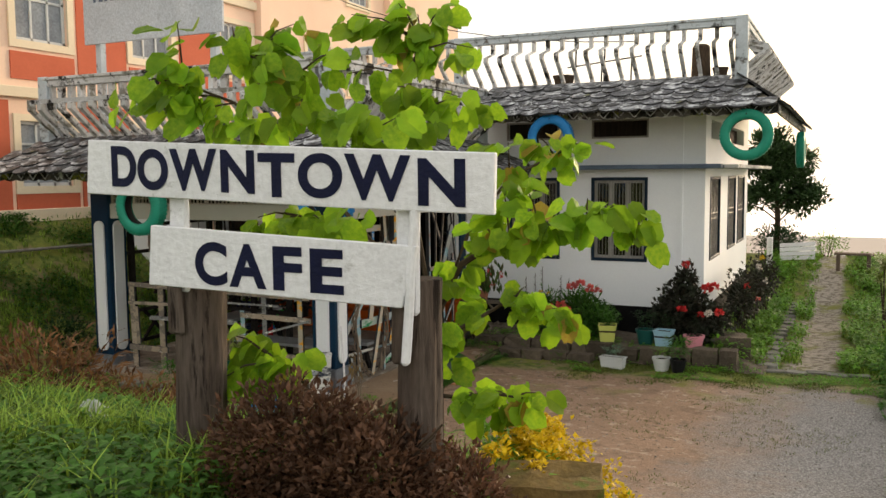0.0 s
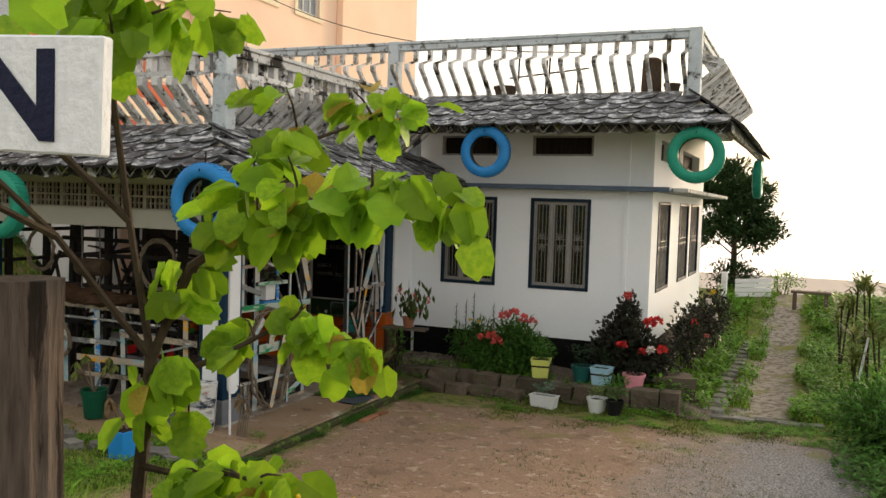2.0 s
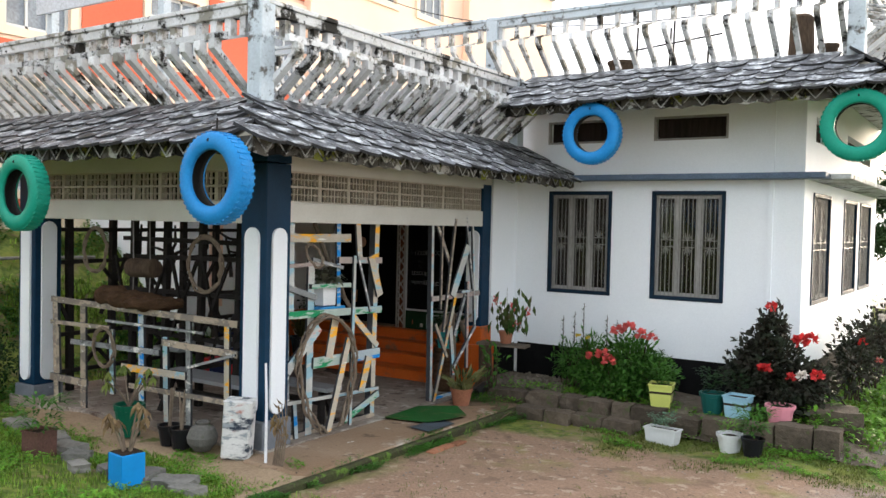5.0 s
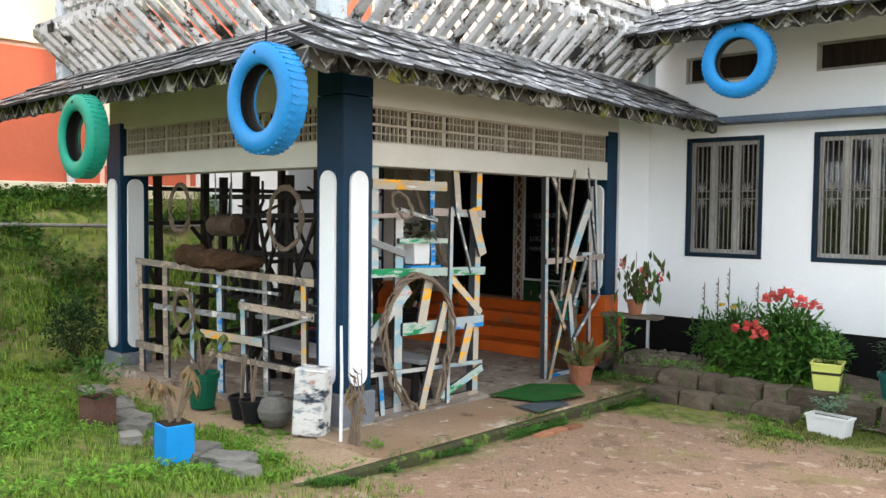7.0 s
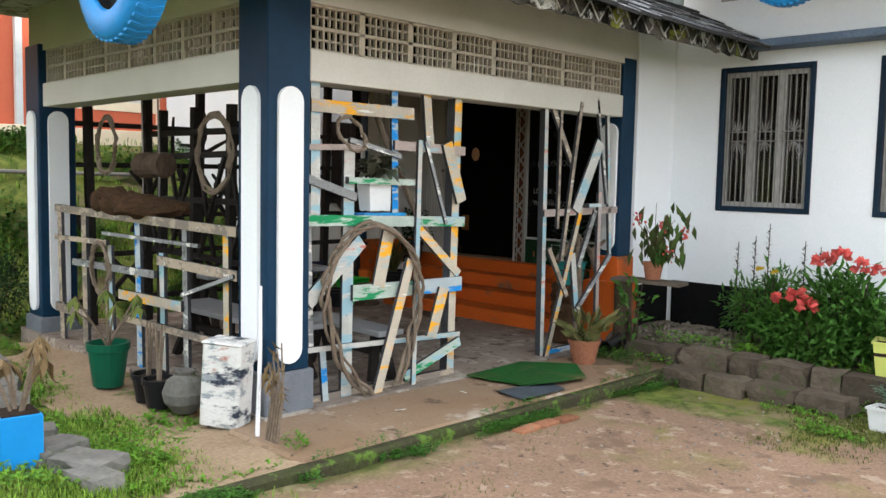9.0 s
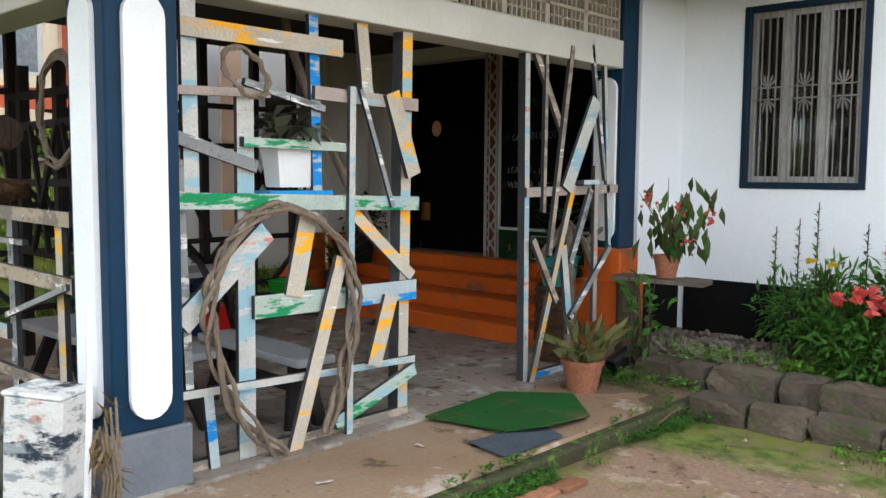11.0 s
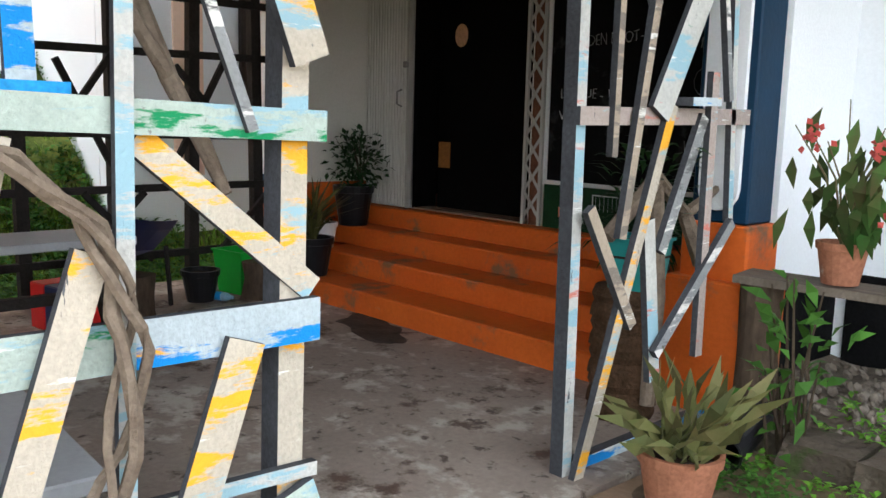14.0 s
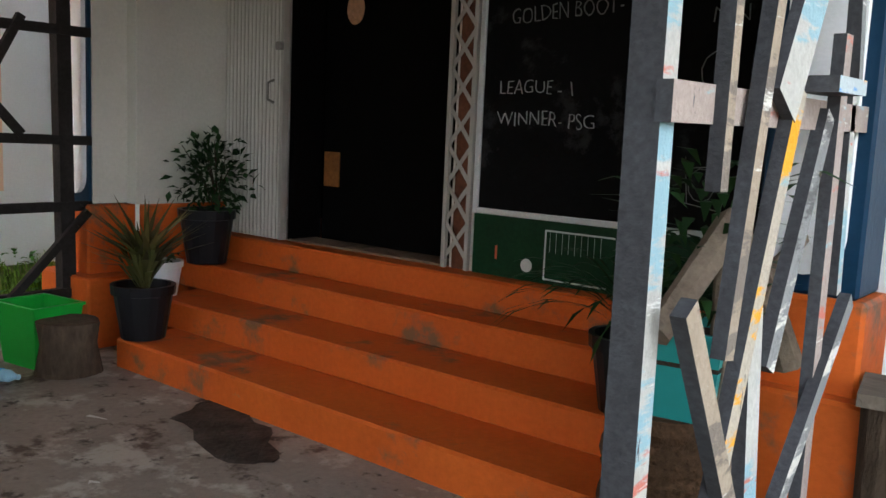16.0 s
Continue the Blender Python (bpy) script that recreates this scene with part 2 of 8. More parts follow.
def tube(bm, pts, radii, seg=6, caps=True, closed=False):
    pts = [Vector(p) for p in pts]
    if not isinstance(radii, (list, tuple)):
        radii = [radii] * len(pts)
    rings = []
    ref = Vector((0.13, 0.21, 0.97))
    n = len(pts)
    for i, p in enumerate(pts):
        if closed:
            d = pts[(i + 1) % n] - pts[i - 1]
        else:
            d = pts[min(i + 1, n - 1)] - pts[max(i - 1, 0)]
        d.normalize()
        r = ref if abs(d.dot(ref)) < 0.93 else Vector((0.9, 0.3, 0.1))
        a = d.cross(r).normalized()
        b = d.cross(a)
        rings.append([bm.verts.new(p + (a * math.cos(2 * math.pi * k / seg) + b * math.sin(2 * math.pi * k / seg)) * radii[i])
                      for k in range(seg)])
    for i in range(n if closed else n - 1):
        u, v = rings[i], rings[(i + 1) % n]
        for k in range(seg):
            bm.faces.new((u[k], u[(k + 1) % seg], v[(k + 1) % seg], v[k]))
    if caps and not closed:
        bm.faces.new(rings[0][::-1])
        bm.faces.new(rings[-1])
    return bm


def lathe(bm, prof, seg=20, m=None, squash=1.0):
    rings = []
    for r, z in prof:
        ring = []
        for k in range(seg):
            a = 2 * math.pi * k / seg
            v = Vector((r * math.cos(a), r * math.sin(a) * squash, z))
            ring.append(bm.verts.new(m @ v if m is not None else v))
        rings.append(ring)
    for u, v in zip(rings, rings[1:]):
        for k in range(seg):
            bm.faces.new((u[k], u[(k + 1) % seg], v[(k + 1) % seg], v[k]))
    bm.faces.new(rings[0][::-1])
    bm.faces.new(rings[-1])
    return bm


def wall(name, axis, at, thick, u0, u1, z0, z1, holes, material):
    """An upright wall with openings. axis 'y': it runs along x with its face at y = at; 'x': along y. thick > 0 goes back along +axis."""
    us = sorted({u0, u1, *[h[0] for h in holes], *[h[1] for h in holes]})
    zs = sorted({z0, z1, *[h[2] for h in holes], *[h[3] for h in holes]})
    solid = {}
    for i in range(len(us) - 1):
        for j in range(len(zs) - 1):
            cu, cz = (us[i] + us[i + 1]) / 2, (zs[j] + zs[j + 1]) / 2
            solid[i, j] = not any(h[0] < cu < h[1] and h[2] < cz < h[3] for h in holes)
    bm = bmesh.new()
    P = (lambda u, z, d: bm.verts.new((u, at + d, z))) if axis == "y" else (lambda u, z, d: bm.verts.new((at + d, u, z)))
    for (i, j), s in solid.items():
        if not s:
            continue
        a, b, c, d = us[i], us[i + 1], zs[j], zs[j + 1]
        for w in (0, thick):
            bm.faces.new((P(a, c, w), P(b, c, w), P(b, d, w), P(a, d, w)))
        for (di, dj), (e, f) in {(-1, 0): ((a, c), (a, d)), (1, 0): ((b, c), (b, d)), (0, -1): ((a, c), (b, c)), (0, 1): ((a, d), (b, d))}.items():
            if not solid.get((i + di, j + dj), False):
                bm.faces.new((P(*e, 0), P(*f, 0), P(*f, thick), P(*e, thick)))
    bmesh.ops.remove_doubles(bm, verts=bm.verts, dist=0.0005)
    ob = part(name, bm, material)
    return tagged(ob, kind="structure")


def struct(name, bm, material, label=""):
    return tagged(part(name, bm, material), label, kind="structure")
# ---- ground ----
PROFILE = [(-60, 4.5), (-6, 2.65), (-0.6, 1.66), (0.4, 1.54), (1.5, 1.39), (2.7, 1.17), (3.7, 0.97), (5.2, 0.48), (6.3, 0.30), (7.9, 0.06), (9.5, -0.09),
           (14, -0.12), (22, -0.10), (24.5, 0.45), (27, 0.62), (30, 0.35), (36, -1.5), (60, -14), (140, -45), (900, -60)]


def profile(y):
    for (a, za), (b, zb) in zip(PROFILE, PROFILE[1:]):
        if y <= b:
            k = max(0.0, (y - a) / (b - a))
            return za + (zb - za) * k
    return PROFILE[-1][1]


def smooth(a, b, v):
    k = min(1.0, max(0.0, (v - a) / (b - a)))
    return k * k * (3 - 2 * k)


def ground(x, y):
    z = (profile(y - 0.5) + profile(y) + profile(y + 0.5)) / 3
    z += smooth(-10.0, -14.0, x) * (2.25 - max(z, -0.3)) * smooth(-2, 5, y) * (1 - smooth(40, 60, y))
    z += smooth(0.95, -0.15, x) * smooth(4.9, 3.4, y) * 0.52 * smooth(-3, 0.5, y)
    z -= smooth(7.0, 30.0, x) * 9.0 + smooth(30, 200, x) * 40
    z -= smooth(-40, -120, x) * 20
    if -4.4 < x < 4 and 10 < y < 22:
        z += 0.012 * math.sin(3.1 * x + 0.7 * y)
    z += 0.035 * noise.noise(Vector((x * 0.6, y * 0.6, 0.3))) + 0.012 * noise.noise(Vector((x * 2.7, y * 2.7, 4)))
    # wheel track beside the house
    if 14.5 < y < 24:
        c = 0.9 + 0.02 * (y - 15)
        z -= 0.05 * math.exp(-((x - c) / 0.35) ** 2) * smooth(14.5, 16, y)
    # the ground lies lower under the porch slab, the steps and the house
    z -= 0.35 * smooth(-4.05, -4.25, x) * smooth(9.55, 9.85, y) * smooth(-9.9, -9.6, x) * smooth(23, 22.5, y)
    return z


def line(a, b, n):
    return [a + (b - a) * i / n for i in range(n)]


def ground_mesh():
    xs = [-900, -400, -160, -80, -45] + line(-30, -12, 18) + line(-12, 6, 120) + line(6, 20, 14) + [20, 26, 35, 60, 120, 400, 900]
    ys = [-600, -200, -60, -25] + line(-14, -3, 11) + line(-3, 24, 180) + line(24, 40, 26) + [40, 45, 52, 60, 75, 100, 140, 300, 600, 1500]
    verts = [(x, y, ground(x, y)) for y in ys for x in xs]
    w = len(xs)
    faces = [(j * w + i, j * w + i + 1, (j + 1) * w + i + 1, (j + 1) * w + i) for j in range(len(ys) - 1) for i in range(w - 1)]
    me = bpy.data.meshes.new("ground")
    me.from_pydata(verts, [], faces)
    for p in me.polygons:
        p.use_smooth = True
    return me


def ground_material():
    m = mat("yard_ground", (0.35, 0.23, 0.16), (0.265, 0.175, 0.12), 0.9, 1.2, 0.9, 40, grain=0.4,
            stain=[((0.19, 0.125, 0.085), 0.54, 3.0), ((0.38, 0.29, 0.215), 0.56, 6.0), ((0.08, 0.06, 0.045), 0.60, 11.0), ((0.46, 0.40, 0.34), 0.68, 26.0, 0.03), ((0.06, 0.045, 0.035), 0.66, 34.0, 0.03)])
    n, l = m.node_tree.nodes, m.node_tree.links
    b = n["Principled BSDF"]
    dirt = b.inputs["Base Color"].links[0].from_socket
    tc = n.new("ShaderNodeTexCoord")
    sep = n.new("ShaderNodeSeparateXYZ")
    l.new(tc.outputs["Object"], sep.inputs[0])
    X, Y = sep.outputs["X"], sep.outputs["Y"]

    def noisef(s, d=8, r=0.65):
        t = n.new("ShaderNodeTexNoise")
        t.inputs["Scale"].default_value, t.inputs["Detail"].default_value, t.inputs["Roughness"].default_value = s, d, r
        l.new(tc.outputs["Object"], t.inputs["Vector"])
        return t.outputs["Fac"]

    def op(kind, a, c=0.0):
        t = n.new("ShaderNodeMath")
        t.operation = kind
        for i, v in enumerate((a, c)):
            if isinstance(v, (int, float)):
                t.inputs[i].default_value = v
            else:
                l.new(v, t.inputs[i])
        return t.outputs[0]

    def ramp(f, lo, hi):
        r = n.new("ShaderNodeMapRange")
        r.inputs["From Min"].default_value, r.inputs["From Max"].default_value = lo, hi
        l.new(f, r.inputs["Value"])
        return r.outputs["Result"]

    def mix(f, a, c):
        x = n.new("ShaderNodeMix")
        x.data_type = "RGBA"
        l.new(f, x.inputs["Factor"])
        for sock, v in (("A", a), ("B", c)):
            if isinstance(v, tuple):
                x.inputs[sock].default_value = (*v, 1)
            else:
                l.new(v, x.inputs[sock])
        return x.outputs["Result"]

    wob = op("MULTIPLY", op("SUBTRACT", noisef(0.9), 0.5), 2.6)
    wob2 = op("MULTIPLY", op("SUBTRACT", noisef(3.5), 0.5), 1.2)
    w = op("ADD", wob, wob2)
    # grey gravel to the east side of the yard
    gx = op("ADD", op("SUBTRACT", X, -0.1), w)
    grey = ramp(op("MINIMUM", gx, op("ADD", op("SUBTRACT", 13.4, Y), w)), -0.3, 1.2)
    gravel = mix(ramp(noisef(45, 4), 0.42, 0.6), (0.13, 0.125, 0.12), (0.34, 0.32, 0.31))
    col = mix(grey, dirt, gravel)
    # path beside the house: pale wet stones
    pc = op("ABSOLUTE", op("SUBTRACT", X, op("ADD", op("MULTIPLY", Y, 0.0), 1.0)))
    path = op("MULTIPLY", ramp(op("ADD", pc, op("MULTIPLY", wob2, 0.35)), 0.48, 0.34), ramp(op("ADD", Y, w), 14.0, 14.6))
    # grass: everywhere but the trodden yard, the walk and the path
    yard_w = op("SUBTRACT", 2.4, X)
    yard_e = op("SUBTRACT", X, -4.3)
    yard_n = op("SUBTRACT", 13.3, op("ADD", Y, op("MULTIPLY", X, -0.12)))
    yard = op("MINIMUM", op("MINIMUM", yard_w, yard_e), yard_n)
    walk_l = op("SUBTRACT", op("ADD", 0.2, op("MULTIPLY", op("SUBTRACT", 6.0, Y), 0.05)), X)
    yard = op("ADD", yard, op("MULTIPLY", w, 0.55))
    near = ramp(Y, 4.0, 6.5)
    left_near = op("SUBTRACT", X, op("SUBTRACT", 0.2, op("MULTIPLY", near, 4.3)))
    yard = op("MINIMUM", yard, op("ADD", left_near, op("MULTIPLY", w, 0.4)))
    bare = ramp(yard, -0.05, 0.35)
    soil = op("MULTIPLY", ramp(noisef(1.7), 0.53, 0.62), 0.8)
    grass = mix(ramp(noisef(7), 0.4, 0.6), (0.065, 0.10, 0.02), (0.17, 0.20, 0.045))
    grass = mix(soil, grass, (0.21, 0.155, 0.095))
    col2 = mix(bare, grass, col)
    pathc = mix(ramp(noisef(9), 0.45, 0.6), (0.33, 0.29, 0.25), (0.13, 0.11, 0.08))
    col3 = mix(path, col2, pathc)
    mossy = op("MULTIPLY", ramp(noisef(1.3), 0.52, 0.66), ramp(op("ADD", op("ADD", Y, w), op("MULTIPLY", X, -0.15)), 11.3, 12.6))
    col4 = mix(op("MULTIPLY", mossy, 0.9), col3, (0.17, 0.18, 0.035))
    # haze mixed into the ground colour: paler with distance
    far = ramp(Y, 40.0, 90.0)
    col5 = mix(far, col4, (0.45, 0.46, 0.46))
    l.new(col5, b.inputs["Base Color"])
    return m


ground_ob = new("ground", ground_mesh())
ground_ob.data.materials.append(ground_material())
tagged(ground_ob, "sloping yard of trodden earth, gravel and grass", "ground", kind="structure")

# ---- main house ----
FY, CX = 15.36, -0.82            # street face and its outer corner
TOP = 4.55
WIN = [(-4.51, -3.48, 1.44, 2.985), (-2.87, -1.825, 1.44, 2.985)]
VENT = [(-4.55, -3.50, 3.70, 4.04), (-2.87, -1.82, 3.70, 4.04)]
DOOR = (-8.69, -7.37, 0.64, 2.85)
wall("wall_south", "y", FY, 0.22, -5.12, CX - 0.001, -0.4, TOP, WIN + VENT, WHITE)
SIDEWIN = [(15.95, 17.25, 1.44, 2.985), (18.45, 19.75, 1.44, 2.985), (20.15, 21.45, 1.44, 2.985)]
SIDEVENT = [(16.0, 17.2, 3.68, 4.02), (18.6, 21.2, 3.68, 4.02)]
wall("wall_east", "x", CX, -0.22, FY + 0.003, 22.2, -0.4, TOP, SIDEWIN + SIDEVENT, WHITE)
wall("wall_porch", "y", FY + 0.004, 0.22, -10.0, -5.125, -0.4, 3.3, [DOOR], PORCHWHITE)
wall("wall_west", "x", -10.0, 0.22, FY + 0.23, 22.0, -0.4, 4.5, [], WHITE)
wall("wall_north", "y", 21.95, 0.22, -9.77, CX - 0.23, -0.4, 4.5, [], WHITE)
struct("room_floor", B(-9.7, CX - 0.23, FY + 0.24, 21.9, 0.5, 0.64), ORANGE)
# unseen partition and ceiling, added dark so the rooms stay unlit
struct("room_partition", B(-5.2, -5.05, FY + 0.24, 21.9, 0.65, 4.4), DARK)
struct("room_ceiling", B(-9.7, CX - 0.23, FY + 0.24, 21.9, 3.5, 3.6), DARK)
struct("pilaster", B(-1.26, -1.20, FY - 0.03, FY + 0.01, 0.64, TOP), WHITE)
struct("black_base_south", B(-5.0, CX + 0.012, FY - 0.025, FY - 0.002, -0.3, 0.62, 0.004), BLACKP)
struct("black_base_east", B(CX + 0.002, CX + 0.025, FY + 0.01, 22.2, -0.3, 0.62, 0.004), BLACKP)
struct("ledge_south", B(-4.15, CX + 0.30, FY - 0.30, FY - 0.003, 3.13, 3.21, 0.01), LEDGE)
struct("ledge_east", B(CX + 0.003, CX + 0.55, FY, 22.2, 3.135, 3.20, 0.01), BALUS)


def window(name, axis, at, u0, u1, z0, z1, out):
    """A three-leaf casement behind an iron grille, in a dark painted frame; out is the way outdoors along the axis."""
    w = thing(name, "three-leaf casement window with an iron grille in a dark blue frame", "window", "windows of the white house")
    w["kind"] = "structure"

    def bx(a, b, c, d, near, far):
        n, f = at + out * near, at + out * far
        n, f = min(n, f), max(n, f)
        return (a, b, n, f, c, d) if axis == "y" else (n, f, a, b, c, d)

    t = 0.055
    for a, b, c, d in ((u0, u0 + t, z0, z1), (u1 - t, u1, z0, z1), (u0 + t, u1 - t, z0, z0 + t), (u0 + t, u1 - t, z1 - t, z1)):
        part("window_frame", B(*bx(a, b, c, d, -0.12, 0.018), 0.006), FRAMEDARK, w)
    lw = (u1 - u0 - 2 * t) / 3
    for i in range(3):
        a, b = u0 + t + i * lw, u0 + t + (i + 1) * lw
        leaf = bmesh.new()
        s = 0.05
        for q in ((a, a + s, z0 + t, z1 - t), (b - s, b, z0 + t, z1 - t), (a + s, b - s, z0 + t, z0 + t + s), (a + s, b - s, z1 - t - s, z1 - t)):
            box(leaf, *bx(*q, -0.075, -0.035))
        lf = part("casement", leaf, GRAYFRAME, w)
        pane = part("pane", B(*bx(a + s, b - s, z0 + t + s, z1 - t - s, -0.060, -0.056)), GLASS, lf)
        pane.visible_shadow = False
        # grille: uprights, cross bars and a fan of petals between them
        g = bmesh.new()
        zc = z0 + (z1 - z0) * 0.52
        for k in range(5):
            u = a + s * 0.6 + (lw - s * 1.2) * k / 4
            p = [(u, -0.025, z0 + t), (u, -0.025, z1 - t)]
            tube(g, [(c0, at + out * d0, e0) if axis == "y" else (at + out * d0, c0, e0) for c0, d0, e0 in p], 0.006, 5)
        for zz in (zc - 0.05, zc + 0.05):
            p = [(a + s * 0.4, -0.02, zz), (b - s * 0.4, -0.02, zz)]
            tube(g, [(c0, at + out * d0, e0) if axis == "y" else (at + out * d0, c0, e0) for c0, d0, e0 in p], 0.008, 5)
        uc = (a + b) / 2
        for k in range(5):
            ang = radians(40 + 25 * k)
            for sgn in (1, -1):
                p = [(uc + 0.015 * math.cos(ang), -0.015, zc + sgn * (0.05 + 0.01)),
                     (uc + 0.07 * math.cos(ang), -0.012, zc + sgn * (0.05 + 0.075 * math.sin(ang))),
                     (uc + 0.085 * math.cos(ang), -0.015, zc + sgn * (0.05 + 0.12 * math.sin(ang)))]
                tube(g, [(c0, at + out * d0, e0) if axis == "y" else (at + out * d0, c0, e0) for c0, d0, e0 in p], [0.004, 0.009, 0.003], 5)
        part("grille", g, IRON, w)
    # curtain in soft folds
    bm = bmesh.new()
    N = 26
    cols = []
    for k in range(N + 1):
        u = u0 + t + (u1 - u0 - 2 * t) * k / N
        d = -0.17 + 0.02 * math.sin(k * 1.9) + 0.01 * math.sin(k * 0.7)
        cols.append([bm.verts.new((u, at + out * d, z) if axis == "y" else (at + out * d, u, z)) for z in (z0 + t, z1 - t)])
    for a, b in zip(cols, cols[1:]):
        bm.faces.new((a[0], b[0], b[1], a[1]))
    part("curtain", bm, CURTAIN, w)


for i, h in enumerate(WIN):
    window(f"window_{i + 1}", "y", FY, *h, -1)
for i, h in enumerate(SIDEWIN):
    window(f"window_{i + 3}", "x", CX, *h, 1)
for i, h in enumerate(VENT):
    v = thing("roof_vent", "narrow dark ventilation opening with a thin frame", "vent", "vents under the eaves")
    v["kind"] = "structure"
    for a, b, c, d in ((h[0], h[1], h[2], h[2] + 0.03), (h[0], h[1], h[3] - 0.03, h[3]), (h[0], h[0] + 0.03, h[2] + 0.03, h[3] - 0.03), (h[1] - 0.03, h[1], h[2] + 0.03, h[3] - 0.03)):
        part("frame", B(a, b, FY - 0.006, FY + 0.05, c, d), GRAYFRAME, v)
    part("board", B(h[0], h[1], FY + 0.16, FY + 0.18, h[2], h[3]), CURTAIN, v)
for h in SIDEVENT:
    v = thing("roof_vent", "narrow dark ventilation opening", "vent", "vents under the eaves")
    v["kind"] = "structure"
    part("board", B(CX - 0.18, CX - 0.16, *h), CURTAIN, v)


# ---- roof skirts with scalloped slates ----
def scallop(w, l, th=0.012):
    """One slate with a rounded lower end; its local y runs down the slope."""
    bm = bmesh.new()
    out = [(-w / 2, 0), (-w / 2, l * 0.55)] + [(-w / 2 * math.cos(math.pi * k / 6), l * 0.55 + l * 0.45 * math.sin(math.pi * k / 6)) for k in range(1, 6)] + [(w / 2, l * 0.55), (w / 2, 0)]
    top = [bm.verts.new((x, y, th)) for x, y in out]
    bot = [bm.verts.new((x, y, 0)) for x, y in out]
    bm.faces.new(top)
    bm.faces.new(bot[::-1])
    for i in range(len(out)):
        j = (i + 1) % len(out)
        bm.faces.new((top[i], bot[i], bot[j], top[j]))
    return mesh_of(bm, "slate", SHINGLE)


# slate edges painted dark for the shadow line under each slate, with pale spots
SLATEEDGE = mat("slate_shadow_edge", (0.030, 0.030, 0.032), (0.05, 0.05, 0.05), 0.9, 9, 0.3, 40, stain=[((0.40, 0.41, 0.41), 0.60, 5.0)])
LICHEN = mat("pale_lichen_edge", (0.62, 0.63, 0.62), (0.34, 0.34, 0.33), 0.9, 9, 0.3, 40, stain=[((0.06, 0.06, 0.06), 0.52, 7.0)])
SLATE = scallop(0.37, 0.42, 0.030)
SLATE.materials.append(SLATEEDGE)
for poly in SLATE.polygons:
    poly.material_index = 1 if abs(poly.normal.z) < 0.5 else 0
SLATES = []


def skirt(name, p0, p1, down, label, row=0.225, first=0, hip0=0.0, hip1=0.0, th=0.09):
    """A sloping roof skirt: its upper edge runs p0 to p1, and it falls by the vector down; at a hip the lower edge runs on by hip0, hip1."""
    p0, p1, down = Vector(p0), Vector(p1), Vector(down)
    a = (p1 - p0).normalized()
    nrm = a.cross(down).normalized()
    if nrm.z < 0:
        nrm = -nrm
    bm = bmesh.new()
    q0, q1 = p0 + down - a * hip0, p1 + down + a * hip1
    vs = [bm.verts.new(v) for v in (p0, p1, q1, q0)] + [bm.verts.new(v - Vector((0, 0, th))) for v in (p0, p1, q1, q0)]
    for f in ((0, 1, 2, 3), (7, 6, 5, 4), (0, 4, 5, 1), (1, 5, 6, 2), (2, 6, 7, 3), (3, 7, 4, 0)):
        bm.faces.new([vs[i] for i in f])
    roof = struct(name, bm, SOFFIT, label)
    SLATES.append((roof, p0, p1, down, a, nrm, row, hip0, hip1))
    # fascia under the lowest slates
    fb = bmesh.new()
    n = int((q1 - q0).length / 0.25)
    o = Vector((down.x, down.y, 0)).normalized()
    for i in range(n):
        c = q0 + (q1 - q0) * ((i + 0.5) / n)
        half = (q1 - q0).length / n * 0.52
        dz = random.uniform(-0.012, 0.012)
        pts = [c - a * half, c + a * half, c + a * half - Vector((0, 0, 0.14 + dz)), c - Vector((0, 0, 0.165 + dz)), c - a * half - Vector((0, 0, 0.14 + dz))]
        f0 = [fb.verts.new(p + o * (0.012 + 0.010 * (i % 2))) for p in pts]
        f1 = [fb.verts.new(p + o * (0.0 + 0.010 * (i % 2))) for p in pts]
        fb.faces.new(f0)
        fb.faces.new(f1[::-1])
        for k in range(5):
            m = (k + 1) % 5
            fb.faces.new((f0[k], f1[k], f1[m], f0[m]))
    part("fascia_slates", fb, FASCIA, roof)["kind"] = "stuff"
    fe = bmesh.new()
    for i in range(n):
        c = q0 + (q1 - q0) * ((i + 0.5) / n) + o * 0.024
        half = (q1 - q0).length / n * 0.5
        low = Vector((0, 0, -0.13 - random.uniform(0, 0.02)))
        plank(fe, c - a * half, c + low, 0.012, 0.008, o)
        plank(fe, c + a * half, c + low, 0.012, 0.008, o)
    part("slate_edges", fe, LICHEN, roof, "pale lichened slate edges")["kind"] = "stuff"
    fc = bmesh.new()
    plank(fc, q0 - o * 0.02 - Vector((0, 0, 0.07)), q1 - o * 0.02 - Vector((0, 0, 0.07)), 0.14, 0.03, o)
    part("fascia_board", fc, FASCIA, roof)
    return roof


# main house: skirts south and east
skirt("roof_skirt_south", (-4.55, 15.05, 4.62), (-0.22, 15.05, 4.62), (0, -1.05, -0.50), "grey scalloped slate roof skirt", hip0=0.2, hip1=0.66)
skirt("roof_skirt_east", (-0.22, 15.05, 4.62), (-0.22, 22.6, 4.62), (0.66, 0, -0.50), "grey scalloped slate roof skirt", hip0=1.05, hip1=0.0)
struct("roof_deck", B(-10.2, -0.24, 15.06, 22.5, 4.5, 4.64), BALUS)
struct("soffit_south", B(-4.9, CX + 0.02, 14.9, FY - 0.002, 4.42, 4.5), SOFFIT)
